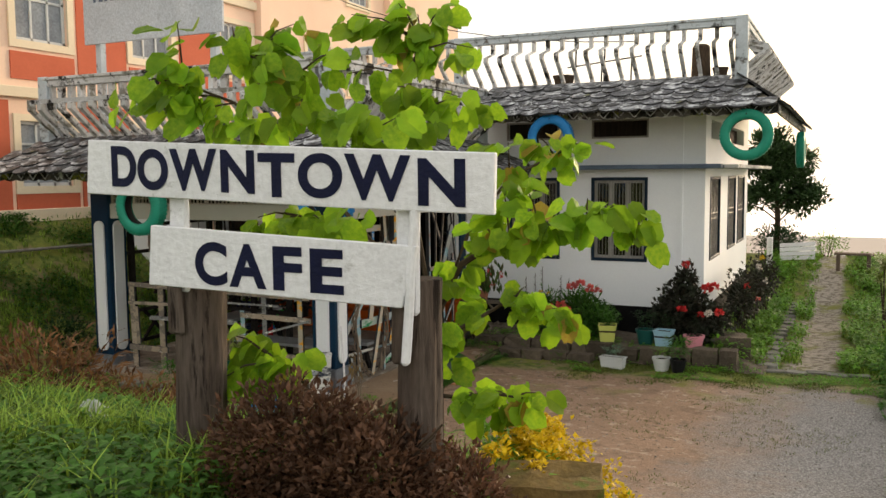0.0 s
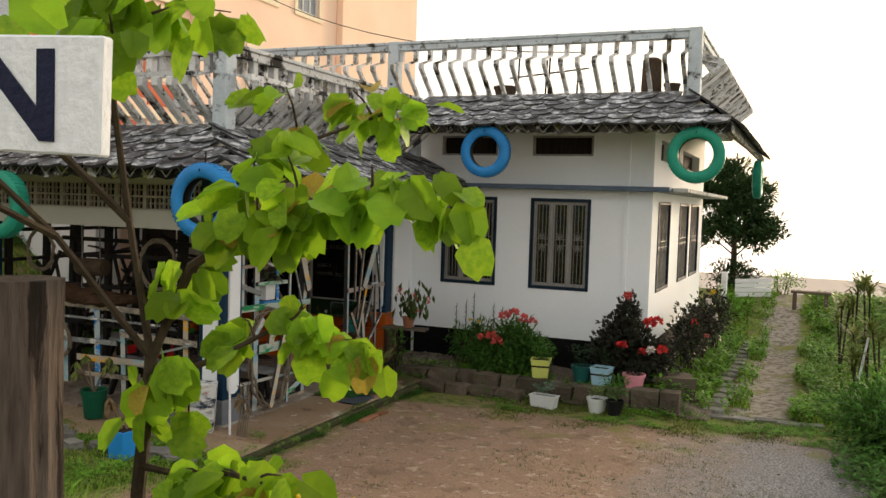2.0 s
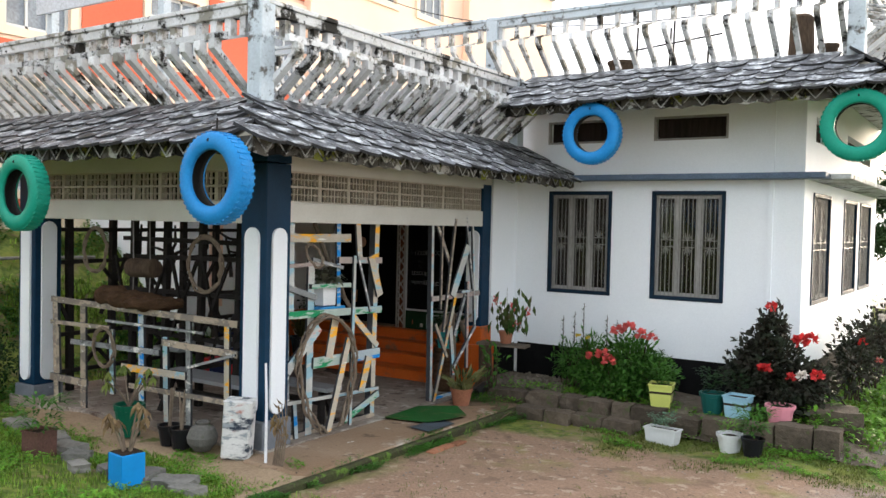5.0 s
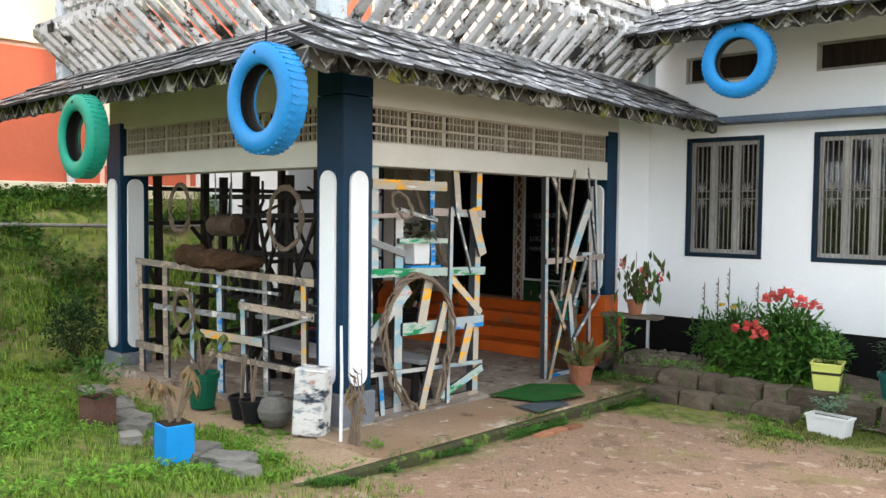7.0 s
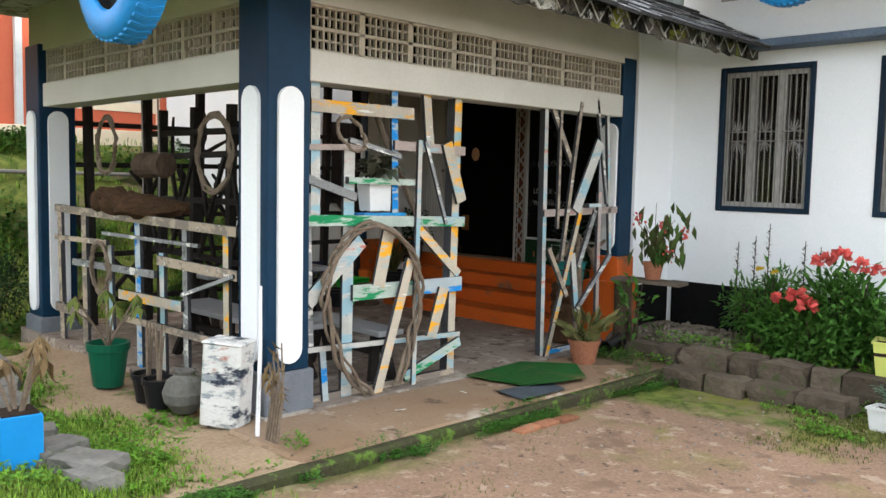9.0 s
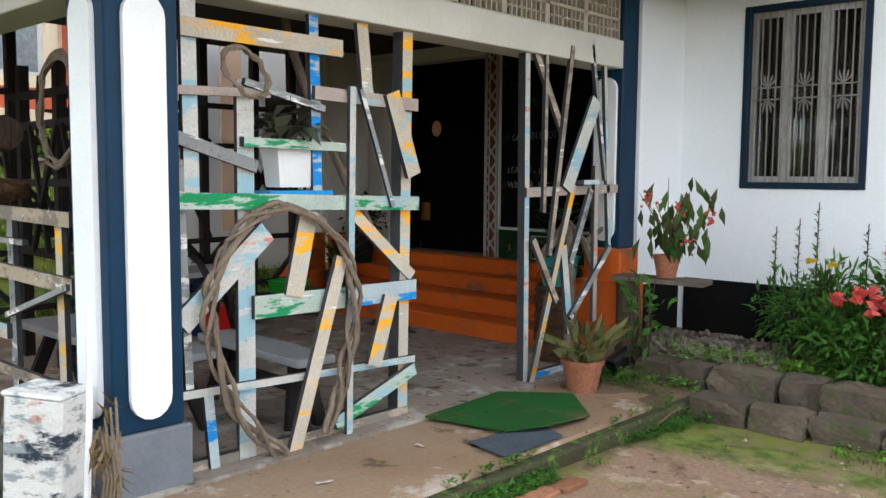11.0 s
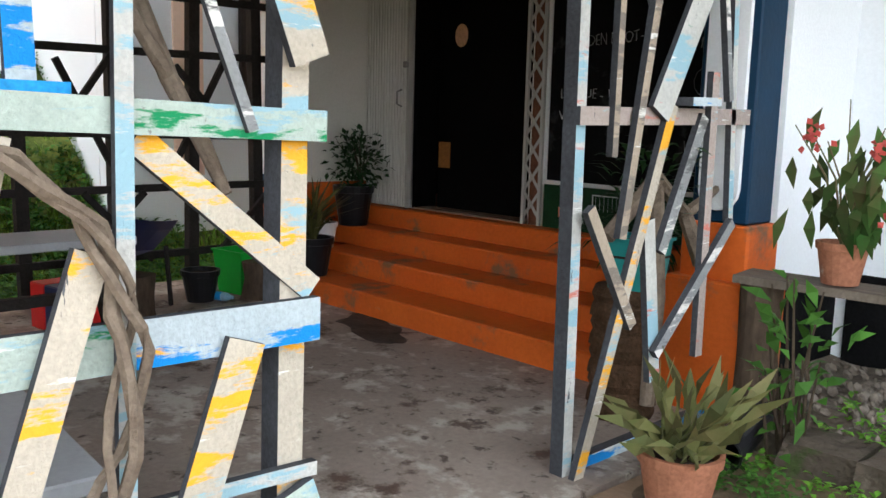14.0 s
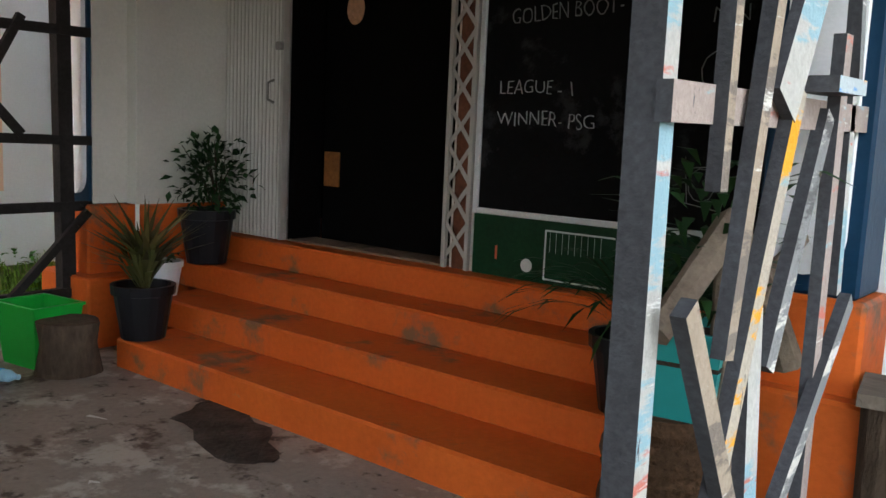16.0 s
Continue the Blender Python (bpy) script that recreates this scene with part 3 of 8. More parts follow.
# porch skirts
PX, PY = -4.92, 9.66
skirt("porch_skirt_east", (PX, PY, 3.62), (PX, 15.3, 3.62), (0.82, 0, -0.44), "mouldy slate roof skirt of the porch", hip0=0.86, hip1=0.0, th=0.07)
skirt("porch_skirt_south", (-10.3, PY, 3.62), (PX, PY, 3.62), (0, -0.86, -0.44), "mouldy slate roof skirt of the porch", hip0=0.5, hip1=0.82, th=0.07)
struct("porch_roof_deck", B(-10.3, PX, PY, 15.05, 3.45, 3.60), BALUS)
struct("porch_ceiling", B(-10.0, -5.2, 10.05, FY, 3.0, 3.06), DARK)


# ---- balustrades ----
def baluster_mesh(h, kick):
    bm = bmesh.new()
    prof = [(0.0, h), (0.0, h * 0.78), (kick, h * 0.66), (kick, h * 0.56), (-0.08, h * 0.14), (-0.08, 0.0)]
    w, t = (0.062 if kick < 0.38 else 0.088), 0.09
    front = []
    for d, z in prof:
        front.append((d, z))
    L = [[bm.verts.new((sx * w / 2, -d - sy * t / 2, z)) for sx, sy in ((-1, -1), (1, -1), (1, 1), (-1, 1))] for d, z in front]
    for u, v in zip(L, L[1:]):
        for k in range(4):
            bm.faces.new((u[k], u[(k + 1) % 4], v[(k + 1) % 4], v[k]))
    bm.faces.new(L[0])
    bm.faces.new(L[-1][::-1])
    return mesh_of(bm, "baluster", BALUS)


def balustrade(name, p0, p1, h, kick, outward, step, label, posts=(True, True), mid=False, rail_m=None):
    """A bellied concrete balustrade from p0 to p1 at its foot."""
    p0, p1 = Vector(p0), Vector(p1)
    a = (p1 - p0).normalized()
    o = Vector(outward)
    b = thing(name, label, "balustrade", "roof balustrades")
    L = (p1 - p0).length
    rail = bmesh.new()
    plank(rail, p0 + Vector((0, 0, h - 0.05)), p1 + Vector((0, 0, h - 0.05)), 0.10, 0.16, o)
    plank(rail, p0 + Vector((0, 0, h + 0.025)), p1 + Vector((0, 0, h + 0.025)), 0.05, 0.21, o)
    part("top_rail", soft(rail, 0.008), rail_m or BALUS, b)
    if mid:
        r2 = bmesh.new()
        plank(r2, p0 + o * kick * 0.9 + Vector((0, 0, h * 0.64)), p1 + o * kick * 0.9 + Vector((0, 0, h * 0.64)), 0.07, 0.06, o, ext=0.0)
        part("middle_rail", r2, BALUS, b)
    me = baluster_mesh(h - 0.09, kick)
    ang = math.atan2(o.x, -o.y)
    n = int(L / step)
    for i in range(n):
        ob = new("baluster", me)
        ob.parent = b
        c = p0 + a * (L * (i + 0.5) / n)
        ob.matrix_world = Matrix.Translation(c) @ Matrix.Rotation(ang, 4, "Z")
    for ok, p in zip(posts, (p0, p1)):
        if ok:
            part("post", B(p.x - 0.1, p.x + 0.1, p.y - 0.1, p.y + 0.1, p.z - 0.05, p.z + h + 0.06, 0.012), RAILBLUE, b, "pale blue concrete post")
    return b


BL = "weathered bellied concrete roof balustrade stained with mould"
balustrade("balustrade", (-5.40, 15.08, 4.63), (-0.22, 15.08, 4.63), 0.98, 0.36, (0, -1, 0), 0.265, BL, rail_m=RAILBLUE)
balustrade("balustrade", (-0.22, 15.2, 4.63), (-0.22, 22.4, 4.63), 0.98, 0.36, (1, 0, 0), 0.265, BL, posts=(False, True), rail_m=RAILBLUE)
balustrade("balustrade", (-10.2, 15.09, 4.63), (-5.52, 15.09, 4.63), 0.98, 0.36, (0, -1, 0), 0.265, BL, posts=(True, False), rail_m=RAILBLUE)
balustrade("balustrade", (PX, PY, 3.60), (PX, 14.95, 3.60), 1.02, 0.40, (1, 0, 0), 0.215, BL, mid=True)
balustrade("balustrade", (-10.3, PY, 3.60), (PX - 0.12, PY, 3.60), 1.02, 0.40, (0, -1, 0), 0.215, BL, posts=(True, False), mid=True)

# ---- porch ----
struct("porch_floor", B(-9.85, -5.0, 9.86, FY, -0.2, 0.0), CONC, "stained concrete porch floor")
struct("walk_slab", B(-4.99, -4.10, 9.55, 14.05, -0.25, -0.006, 0.02), SLAB, "muddy concrete walk along the porch")
# near black that puts the shade of unlit openings into the colour
SHADEBLACK = mat("shade_black", (0.003, 0.003, 0.003), (0.005, 0.0045, 0.0045), 0.9, 2, 0.05, spec=0.02)
TILE = mat("grey_base_tile", (0.20, 0.22, 0.25), (0.14, 0.15, 0.17), 0.35, 3, 0.1, 40, grain=0.15,
           stain=[((0.5, 0.52, 0.55), 0.62, 5.0)])


def porch_column(x0, x1, y0, y1, label, plinth_m, plinth_h, sides, top=3.05):
    """A navy column with a raised white panel, rounded at both ends, on its outer faces."""
    c = thing("porch_column", label, "column", "porch columns")
    part("shaft", B(x0, x1, y0, y1, plinth_h, top, 0.01), NAVY, c)
    part("plinth", B(x0 - 0.03, x1 + 0.03, y0 - 0.03, y1 + 0.03, -0.25, plinth_h, 0.012), plinth_m, c, "tiled plinth")
    for s in sides:
        bm = bmesh.new()
        w = 0.21
        zb, zt = plinth_h + 0.06, 2.36
        pts = []
        for k in range(9):
            a = math.pi * k / 8
            pts.append((w / 2 * math.cos(a), zt - w / 2 + w / 2 * math.sin(a)))
        for k in range(9):
            a = math.pi + math.pi * k / 8
            pts.append((w / 2 * math.cos(a), zb + w / 2 + w / 2 * math.sin(a)))
        cx, cy = (x0 + x1) / 2, (y0 + y1) / 2
        lay = []
        for d in (0.0, 0.028):
            ring = []
            for u, z in pts:
                if s == "S":
                    ring.append(bm.verts.new((cx + u, y0 - d, z)))
                elif s == "E":
                    ring.append(bm.verts.new((x1 + d, cy + u, z)))
                elif s == "N":
                    ring.append(bm.verts.new((cx + u, y1 + d, z)))
                else:
                    ring.append(bm.verts.new((x0 - d, cy + u, z)))
            lay.append(ring)
        bm.faces.new(lay[0])
        bm.faces.new(lay[1])
        for i in range(len(pts)):
            j = (i + 1) % len(pts)
            bm.faces.new((lay[0][i], lay[0][j], lay[1][j], lay[1][i]))
        part("panel", bm, WHITE, c, "raised white panel with rounded ends")
    return c


CL = "square navy blue porch column with raised white panels"
porch_column(-5.45, -5.07, 9.92, 10.29, CL, TILE, 0.30, "SE")
porch_column(-9.74, -9.36, 9.92, 10.30, CL, TILE, 0.16, "SEW")
porch_column(-5.395, -5.095, 14.36, 14.60, CL + " against the house wall", ORANGE, 0.93, "S")
porch_column(-9.68, -9.40, 14.42, 14.68, CL + " beside the steps", ORANGE, 0.84, "S")
struct("pier_cheek", B(-9.4, -9.388, 14.435, 14.658, 0.845, 3.05), PORCHWHITE)
struct("plinth_foot_west", B(-9.78, -9.20, 14.30, 14.60, -0.2, 0.42, 0.012), ORANGE)
struct("plinth_foot_east", B(-5.47, -5.00, 14.26, 14.62, -0.2, 0.66, 0.012), ORANGE)
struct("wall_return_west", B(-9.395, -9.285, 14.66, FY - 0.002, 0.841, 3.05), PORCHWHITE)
struct("wall_return_plinth", B(-9.36, -9.262, 14.72, FY - 0.002, -0.2, 0.84, 0.01), ORANGE)
struct("wall_return", B(-5.30, -5.07, 14.605, FY - 0.002, -0.3, 3.45), WHITE)
struct("wall_return_base", B(-5.069, -5.063, 14.63, FY - 0.003, -0.2, 0.60), BLACKP)
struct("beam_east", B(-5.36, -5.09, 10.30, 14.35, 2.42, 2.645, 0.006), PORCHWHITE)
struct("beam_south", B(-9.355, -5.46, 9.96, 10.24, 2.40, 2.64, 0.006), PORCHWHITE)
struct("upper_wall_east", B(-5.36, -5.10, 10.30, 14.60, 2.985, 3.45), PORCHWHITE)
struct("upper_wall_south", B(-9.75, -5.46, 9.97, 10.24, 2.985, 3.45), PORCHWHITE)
struct("upper_wall_corner", B(-5.45, -5.08, 9.93, 10.295, 3.06, 3.45), NAVY)


def grille_band(name, axis, at, u0, u1, z0, z1, blocks, label):
    """A row of pierced cement blocks: each a frame with small square lights and crossing ribs."""
    g = thing(name, label, "vent grille")
    g["kind"] = "structure"
    bm = bmesh.new()
    bw = (u1 - u0) / blocks
    h = (z1 - z0) / 2

    def b(a, c, za, zb, t):
        if axis == "x":
            box(bm, at - t, at, a, c, za, zb)
        else:
            box(bm, a, c, at, at + t, za, zb)
    for i in range(blocks):
        a = u0 + i * bw
        b(a + 0.0005, a + 0.035, z0, z1, 0.05)
        b(a + bw - 0.02, a + bw - 0.0005, z0, z1, 0.045)
    b(u0, u1, z0 - 0.001, z0 + 0.018, 0.06)
    b(u0, u1, z1 - 0.018, z1, 0.06)
    b(u0, u1, z0 + h - 0.012, z0 + h + 0.012, 0.045)
    for i in range(blocks):
        a = u0 + i * bw + 0.035
        n = max(2, round((bw - 0.055) / 0.125))
        s = (bw - 0.055) / n
        for j in range(n):
            for r in range(2):
                x, z = a + j * s, z0 + r * h
                if j:
                    b(x - 0.007, x + 0.007, z, z + h, 0.035)
                b(x + s / 2 - 0.006, x + s / 2 + 0.006, z + 0.02, z + h - 0.02, 0.025)
                b(x + 0.01, x + s - 0.01, z + h / 2 - 0.006, z + h / 2 + 0.006, 0.022)
                # a small boss where the ribs cross
                b(x + s / 2 - 0.014, x + s / 2 + 0.014, z + h / 2 - 0.014, z + h / 2 + 0.014, 0.028)
    part("pierced_blocks", bm, GRILLE, g)["kind"] = "stuff"
    # added black sheet: makes the holes read as shaded porch behind
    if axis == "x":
        part("insect_screen", B(at - 0.075, at - 0.066, u0, u1, z0, z1), SHADEBLACK, g, "black sheet added for the shade behind the pierced blocks")
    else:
        part("insect_screen", B(u0, u1, at + 0.066, at + 0.075, z0, z1), SHADEBLACK, g, "black sheet added for the shade behind the pierced blocks")


grille_band("grille_east", "x", -5.13, 10.30, 14.35, 2.645, 2.985, 8, "band of pierced cement vent blocks over the porch opening")
grille_band("grille_south", "y", 10.0, -9.355, -5.46, 2.64, 2.985, 8, "band of pierced cement vent blocks over the porch front")

# steps
for i, (y, z) in enumerate(((14.24, 0.16), (14.60, 0.32), (14.94, 0.48), (15.20, 0.64))):
    bm = B((-8.80, -9.05, -9.26, -9.26)[i], -5.50, y, FY + (0.0 if i < 3 else 0.23), z - 0.165 if i else -0.2, z, 0.012)
    struct(f"step_{i + 1}", bm, ORANGE, "orange painted cement step")

# doorway: dark inner leaf, folded shutter, lattice gate, blackboard
BOARD = mat("blackboard_paint", (0.004, 0.0042, 0.0045), (0.007, 0.0072, 0.0075), 0.8, 2.5, 0.1, 30, grain=0.2,
            stain=[((0.022, 0.022, 0.023), 0.56, 4.0)], spec=0.05)
GREENP = mat("dark_green_paint", (0.008, 0.045, 0.016), (0.006, 0.03, 0.012), 0.5, 3, 0.05)
CHALK = mat("white_chalk", (0.42, 0.42, 0.41), (0.24, 0.24, 0.235), 0.9, 30, 0.2, 80)
CHALKDIM = mat("faint_chalk", (0.25, 0.25, 0.24), (0.16, 0.16, 0.16), 0.9, 30, 0.2, 80)
TAN = mat("tan_paper", (0.55, 0.30, 0.17), (0.48, 0.26, 0.15), 0.7, 3, 0.05)
# unseen black sheets added to keep the room behind the doorway dark
struct("room_back", B(-9.7, -5.3, 18.2, 18.3, 0.65, 3.5), SHADEBLACK)
struct("room_side_west", B(-9.75, -9.6, FY + 0.24, 18.2, 0.65, 3.5), SHADEBLACK)
# ---- doorway ----
shutter = thing("folding_shutter", "grey corrugated metal shutter folded open beside the doorway", "shutter")
# dark tone that paints the shade in the grooves of the corrugation
RIBSHADE = mat("rib_gap_shade", (0.05, 0.045, 0.04), (0.08, 0.07, 0.06), 0.8, 4, 0.2)
SHUTW = mat("pale_grey_shutter_paint", (0.60, 0.58, 0.53), (0.48, 0.46, 0.41), 0.5, 2, 0.15, 40, stretch=(1, 1, 0.15), grain=0.15, stain=[((0.28, 0.22, 0.16), 0.66, 4.0)])
part("backing", B(-9.27, -8.70, FY - 0.02, FY - 0.006, 0.645, 2.9), RIBSHADE, shutter, "dark backing sheet for the shade between the ribs")
for k in range(15):
    x = -9.262 + 0.0375 * k
    part("rib", B(x, x + 0.024, FY - 0.062, FY - 0.021, 0.645, 2.9, 0.006), SHUTW, shutter)
part("end_bar", B(-8.705, -8.68, FY - 0.075, FY - 0.02, 0.645, 2.9, 0.004), GALV, shutter)
bm = bmesh.new()
tube(bm, [(-8.77, FY - 0.07, 1.50), (-8.77, FY - 0.12, 1.52), (-8.77, FY - 0.12, 1.62), (-8.77, FY - 0.07, 1.64)], 0.009, 6)
part("handle", bm, IRON, shutter)
part("hasp", B(-8.73, -8.675, FY - 0.10, FY - 0.07, 1.82, 1.87, 0.006), IRON, shutter)

gate = thing("lattice_gate", "grey collapsible iron lattice gate folded to one side", "gate")
for x in (-7.37, -7.215):
    part("upright", B(x - 0.012, x + 0.012, FY - 0.06, FY - 0.03, 0.645, 2.88, 0.003), GALV, gate)
part("rust_channel", B(-7.335, -7.255, FY - 0.022, FY - 0.004, 0.645, 2.88), mat("rusty_orange_steel", (0.16, 0.06, 0.03), (0.10, 0.04, 0.022), 0.7, 6, 0.3), gate)
for k in range(11):
    z = 0.70 + 0.2 * k
    for s in (0, 1):
        bm = bmesh.new()
        a, b = (-7.37, -7.215) if s == 0 else (-7.215, -7.37)
        plank(bm, (a, FY - 0.042 - 0.008 * s, z), (b, FY - 0.042 - 0.008 * s, z + 0.2), 0.022, 0.005, (0, 1, 0))
        part("lattice_bar", bm, GALV, gate)

board = thing("blackboard", "chalked blackboard with a white frame above a dark green panel", "blackboard")
part("panel", B(-7.165, -5.42, FY - 0.030, FY - 0.006, 0.97, 2.95), BOARD, board)
part("green_panel", B(-7.19, -5.42, FY - 0.028, FY - 0.006, 0.642, 0.955), GREENP, board, "dark green painted panel")
for a, b, c, d in ((-7.195, -7.165, 0.955, 2.95), (-7.165, -5.42, 0.955, 0.985)):
    part("frame", B(a, b, FY - 0.045, FY - 0.008, c, d, 0.004), FRAMEW, board)


def lettering(name, text, m, size, material, parent, label="", spread=0.0, width=None, depth=0.0015):
    """A line of writing in the built-in font, as flat mesh."""
    cu = bpy.data.curves.new(name, "FONT")
    cu.body, cu.size, cu.extrude, cu.offset = text, size, depth, spread
    tmp = bpy.data.objects.new(name, cu)
    scene.collection.objects.link(tmp)
    dg = bpy.context.evaluated_depsgraph_get()
    me = bpy.data.meshes.new_from_object(tmp.evaluated_get(dg))
    bpy.data.objects.remove(tmp)
    bpy.data.curves.remove(cu)
    xs = [v.co.x for v in me.vertices]
    if width:
        k = width / (max(xs) - min(xs))
        for v in me.vertices:
            v.co.x = (v.co.x - min(xs)) * k
    me.materials.clear()
    me.materials.append(material)
    ob = new(name, me)
    ob.parent = parent
    ob.matrix_world = m
    if label:
        ob["label"] = label
    return ob


def chalk(text, x, z, size, width=None, material=None, tilt=0):
    ob = lettering("chalk_line", text, pose(x, FY - 0.033, z, 90, 0, 0) @ pose(0, 0, 0, 0, 0, tilt), size, material or CHALK, board, width=width, spread=-0.0022)
    for v in ob.data.vertices:
        p = Vector((v.co.x * 16, v.co.y * 16, z * 40))
        v.co.x += 0.010 * noise.noise(p)
        v.co.y += 0.012 * noise.noise(p + Vector((9, 3, 1))) + 0.012 * noise.noise(Vector((v.co.x * 5, 0, z)))
    ob["kind"] = "stuff"
    return ob


chalk("GOLDEN BOOT-", -7.01, 1.90, 0.11, 0.60, CHALKDIM, 3)
chalk("LEAGUE - 1", -7.06, 1.56, 0.10, 0.41)
chalk("WINNER- PSG", -7.07, 1.41, 0.10, 0.55)
chalk("MIN  COM", -5.98, 1.86, 0.10, 0.42, CHALKDIM, 2)
bm = bmesh.new()
for cx, cz, r in ((-5.95, 1.66, 0.07), (-5.93, 1.55, 0.03), (-5.98, 1.18, 0.06)):
    tube(bm, [(cx + r * math.cos(a * 0.6), FY - 0.033, cz + r * 1.2 * math.sin(a * 0.6)) for a in range(11)], 0.0025, 4)
for cx, cz, dx, dz in ((-6.05, 1.25, 0.2, 0.02), (-6.05, 1.1, 0.18, -0.03), (-5.86, 1.28, -0.03, -0.22), (-6.06, 1.3, 0.02, -0.2)):
    tube(bm, [(cx, FY - 0.033, cz), (cx + dx, FY - 0.033, cz + dz)], 0.0025, 4)
part("chalk_drawing", bm, CHALKDIM, board)["kind"] = "stuff"
bm = bmesh.new()
lathe(bm, [(0.0005, 0), (0.034, 0.001), (0.034, 0.003), (0.0005, 0.004)], 14, pose(-6.85, FY - 0.029, 0.72, 90, 0, 0))
part("painted_ball", bm, FRAMEW, board)
bm = bmesh.new()
for a, b, c, d in ((-6.75, -6.37, 0.902, 0.91), (-6.75, -6.742, 0.67, 0.902), (-6.75, -6.4, 0.662, 0.67)):
    box(bm, a, b, FY - 0.031, FY - 0.0285, c, d)
for k in range(9):
    u = -6.72 + 0.035 * k
    tube(bm, [(u, FY - 0.030, 0.80), (u, FY - 0.030, 0.90)], 0.0009, 4)
part("painted_goal", bm, FRAMEW, board)["kind"] = "stuff"
part("painted_flag", B(-7.045, -7.033, FY - 0.031, FY - 0.0285, 0.73, 0.80), REDPANEL, board)
# posters in the dark doorway
door = thing("door_1", "open dark doorway with a round paper notice on the inner leaf", "door")
door["kind"] = "structure"
# the leaf is near black for the shade inside the doorway
part("inner_leaf", B(-8.64, -7.38, FY + 0.24, FY + 0.28, 0.645, 2.84, 0.004), SHADEBLACK, door)
bm = bmesh.new()
lathe(bm, [(0.001, 0), (0.075, 0.0), (0.075, 0.004), (0.001, 0.004)], 20, pose(-8.375, FY + 0.236, 2.09, 90, 0, 0) @ Matrix.Diagonal((1, 1.25, 1, 1)))
nt = part("round_notice", bm, TAN, door, "round tan paper notice")
part("paper_note", B(-8.62, -8.48, FY + 0.232, FY + 0.238, 0.99, 1.21), mat("dim_amber_paper", (0.30, 0.12, 0.03), (0.25, 0.1, 0.03), 0.7, 4, 0.05), door)
# black cover over the jamb reveal, in place of its shade
part("door_frame", B(-8.688, -8.645, FY - 0.004, FY + 0.236, 0.645, 2.848), SHADEBLACK, door)
part("threshold", B(-8.66, -7.40, FY - 0.02, FY + 0.2, 0.641, 0.655, 0.003), mat("dusty_sill", (0.22, 0.15, 0.10), (0.16, 0.11, 0.08), 0.8, 4, 0.2), door)

# ---- painted timber screens ----
CHAR = mat("charcoal_board_edge", (0.075, 0.08, 0.09), (0.05, 0.05, 0.055), 0.7, 5, 0.3, 60, vary=0.2)


def paint(name, base, patches):
    strokes = (1.0, 0.35, 1.6)
    return mat(name, base, tuple(c * 0.84 for c in base), 0.65, 4.0, 0.5, 70, vary=0.12, grain=0.2,
               stain=[(c, at - 0.03, sc * 1.1, 0.035, strokes) for c, at, sc in patches]
               + [((0.76, 0.76, 0.72), 0.63, 9.0, 0.03, (1.0, 0.3, 2.4)), ((0.10, 0.105, 0.115), 0.665, 11.0, 0.012, (1.6, 1.6, 0.35)), ((0.25, 0.24, 0.22), 0.68, 22.0, 0.02)])


W_, Y_, BL_, G_, P_ = (0.74, 0.73, 0.68), (0.85, 0.42, 0.03), (0.02, 0.25, 0.66), (0.02, 0.26, 0.10), (0.58, 0.20, 0.15)
LB_ = (0.30, 0.47, 0.54)
PAINTS = {
    "white": paint("whitewashed_board", (0.60, 0.60, 0.56), [(LB_, 0.535, 3.2), (P_, 0.63, 4.0), (G_, 0.68, 4.5)]),
    "yellow": paint("white_board_dabbed_yellow", (0.58, 0.52, 0.42), [(Y_, 0.56, 4.6), (LB_, 0.60, 3.5)]),
    "blue": paint("white_board_dabbed_blue", (0.52, 0.60, 0.63), [(BL_, 0.54, 4.6), (Y_, 0.64, 4.0)]),
    "green": paint("white_board_dabbed_green", (0.50, 0.59, 0.52), [(G_, 0.55, 4.4), (LB_, 0.58, 4.0)]),
    "pink": paint("white_board_dabbed_pink", (0.46, 0.385, 0.345), [(P_, 0.61, 5.0), (LB_, 0.62, 4.1)]),
    "wood": paint("bare_weathered_board", (0.46, 0.38, 0.29), [((0.22, 0.19, 0.16), 0.52, 5.0), (W_, 0.66, 5.0)]),
    "grey": paint("grey_weathered_board", (0.30, 0.31, 0.31), [(W_, 0.58, 4.0), ((0.14, 0.14, 0.14), 0.6, 6.0)]),
}


def slat(screen, hue, p, q, w, t=0.03, face=(1, 0, 0), name="board", side=None):
    """One board of a screen: its broad outer face is painted, its edges and back are charcoal."""
    bm = bmesh.new()
    plank(bm, p, q, w, t, face)
    bmesh.ops.recalc_face_normals(bm, faces=bm.faces)
    me = bpy.data.meshes.new(name)
    bm.to_mesh(me)
    bm.free()
    me.materials.append(side or CHAR)
    me.materials.append(PAINTS[hue])
    f = Vector(face)
    for poly in me.polygons:
        poly.material_index = 1 if poly.normal.dot(f) > 0.6 else 0
    ob = new(name, me)
    ob.parent = screen
    return ob


left = thing("timber_screen", "screen of weathered boards dabbed with yellow, blue and green paint", "screen", "timber screens of the porch")
SX = -5.165


def L(hue, y0, z0, y1, z1, w, d=0.0, t=0.03):
    return slat(left, hue, (SX + d, y0, z0), (SX + d, y1, z1), w, t)


L("yellow", 11.93, 2.60, 11.885, -0.03, 0.085, -0.04, 0.09)
L("yellow", 10.33, 2.25, 11.36, 2.25, 0.095, 0.035)
L("white", 10.39, 2.60, 10.40, 1.36, 0.085)
L("blue", 11.17, 2.60, 11.20, 1.42, 0.065)
L("yellow", 11.52, 2.58, 11.59, 1.97, 0.085, 0.0)
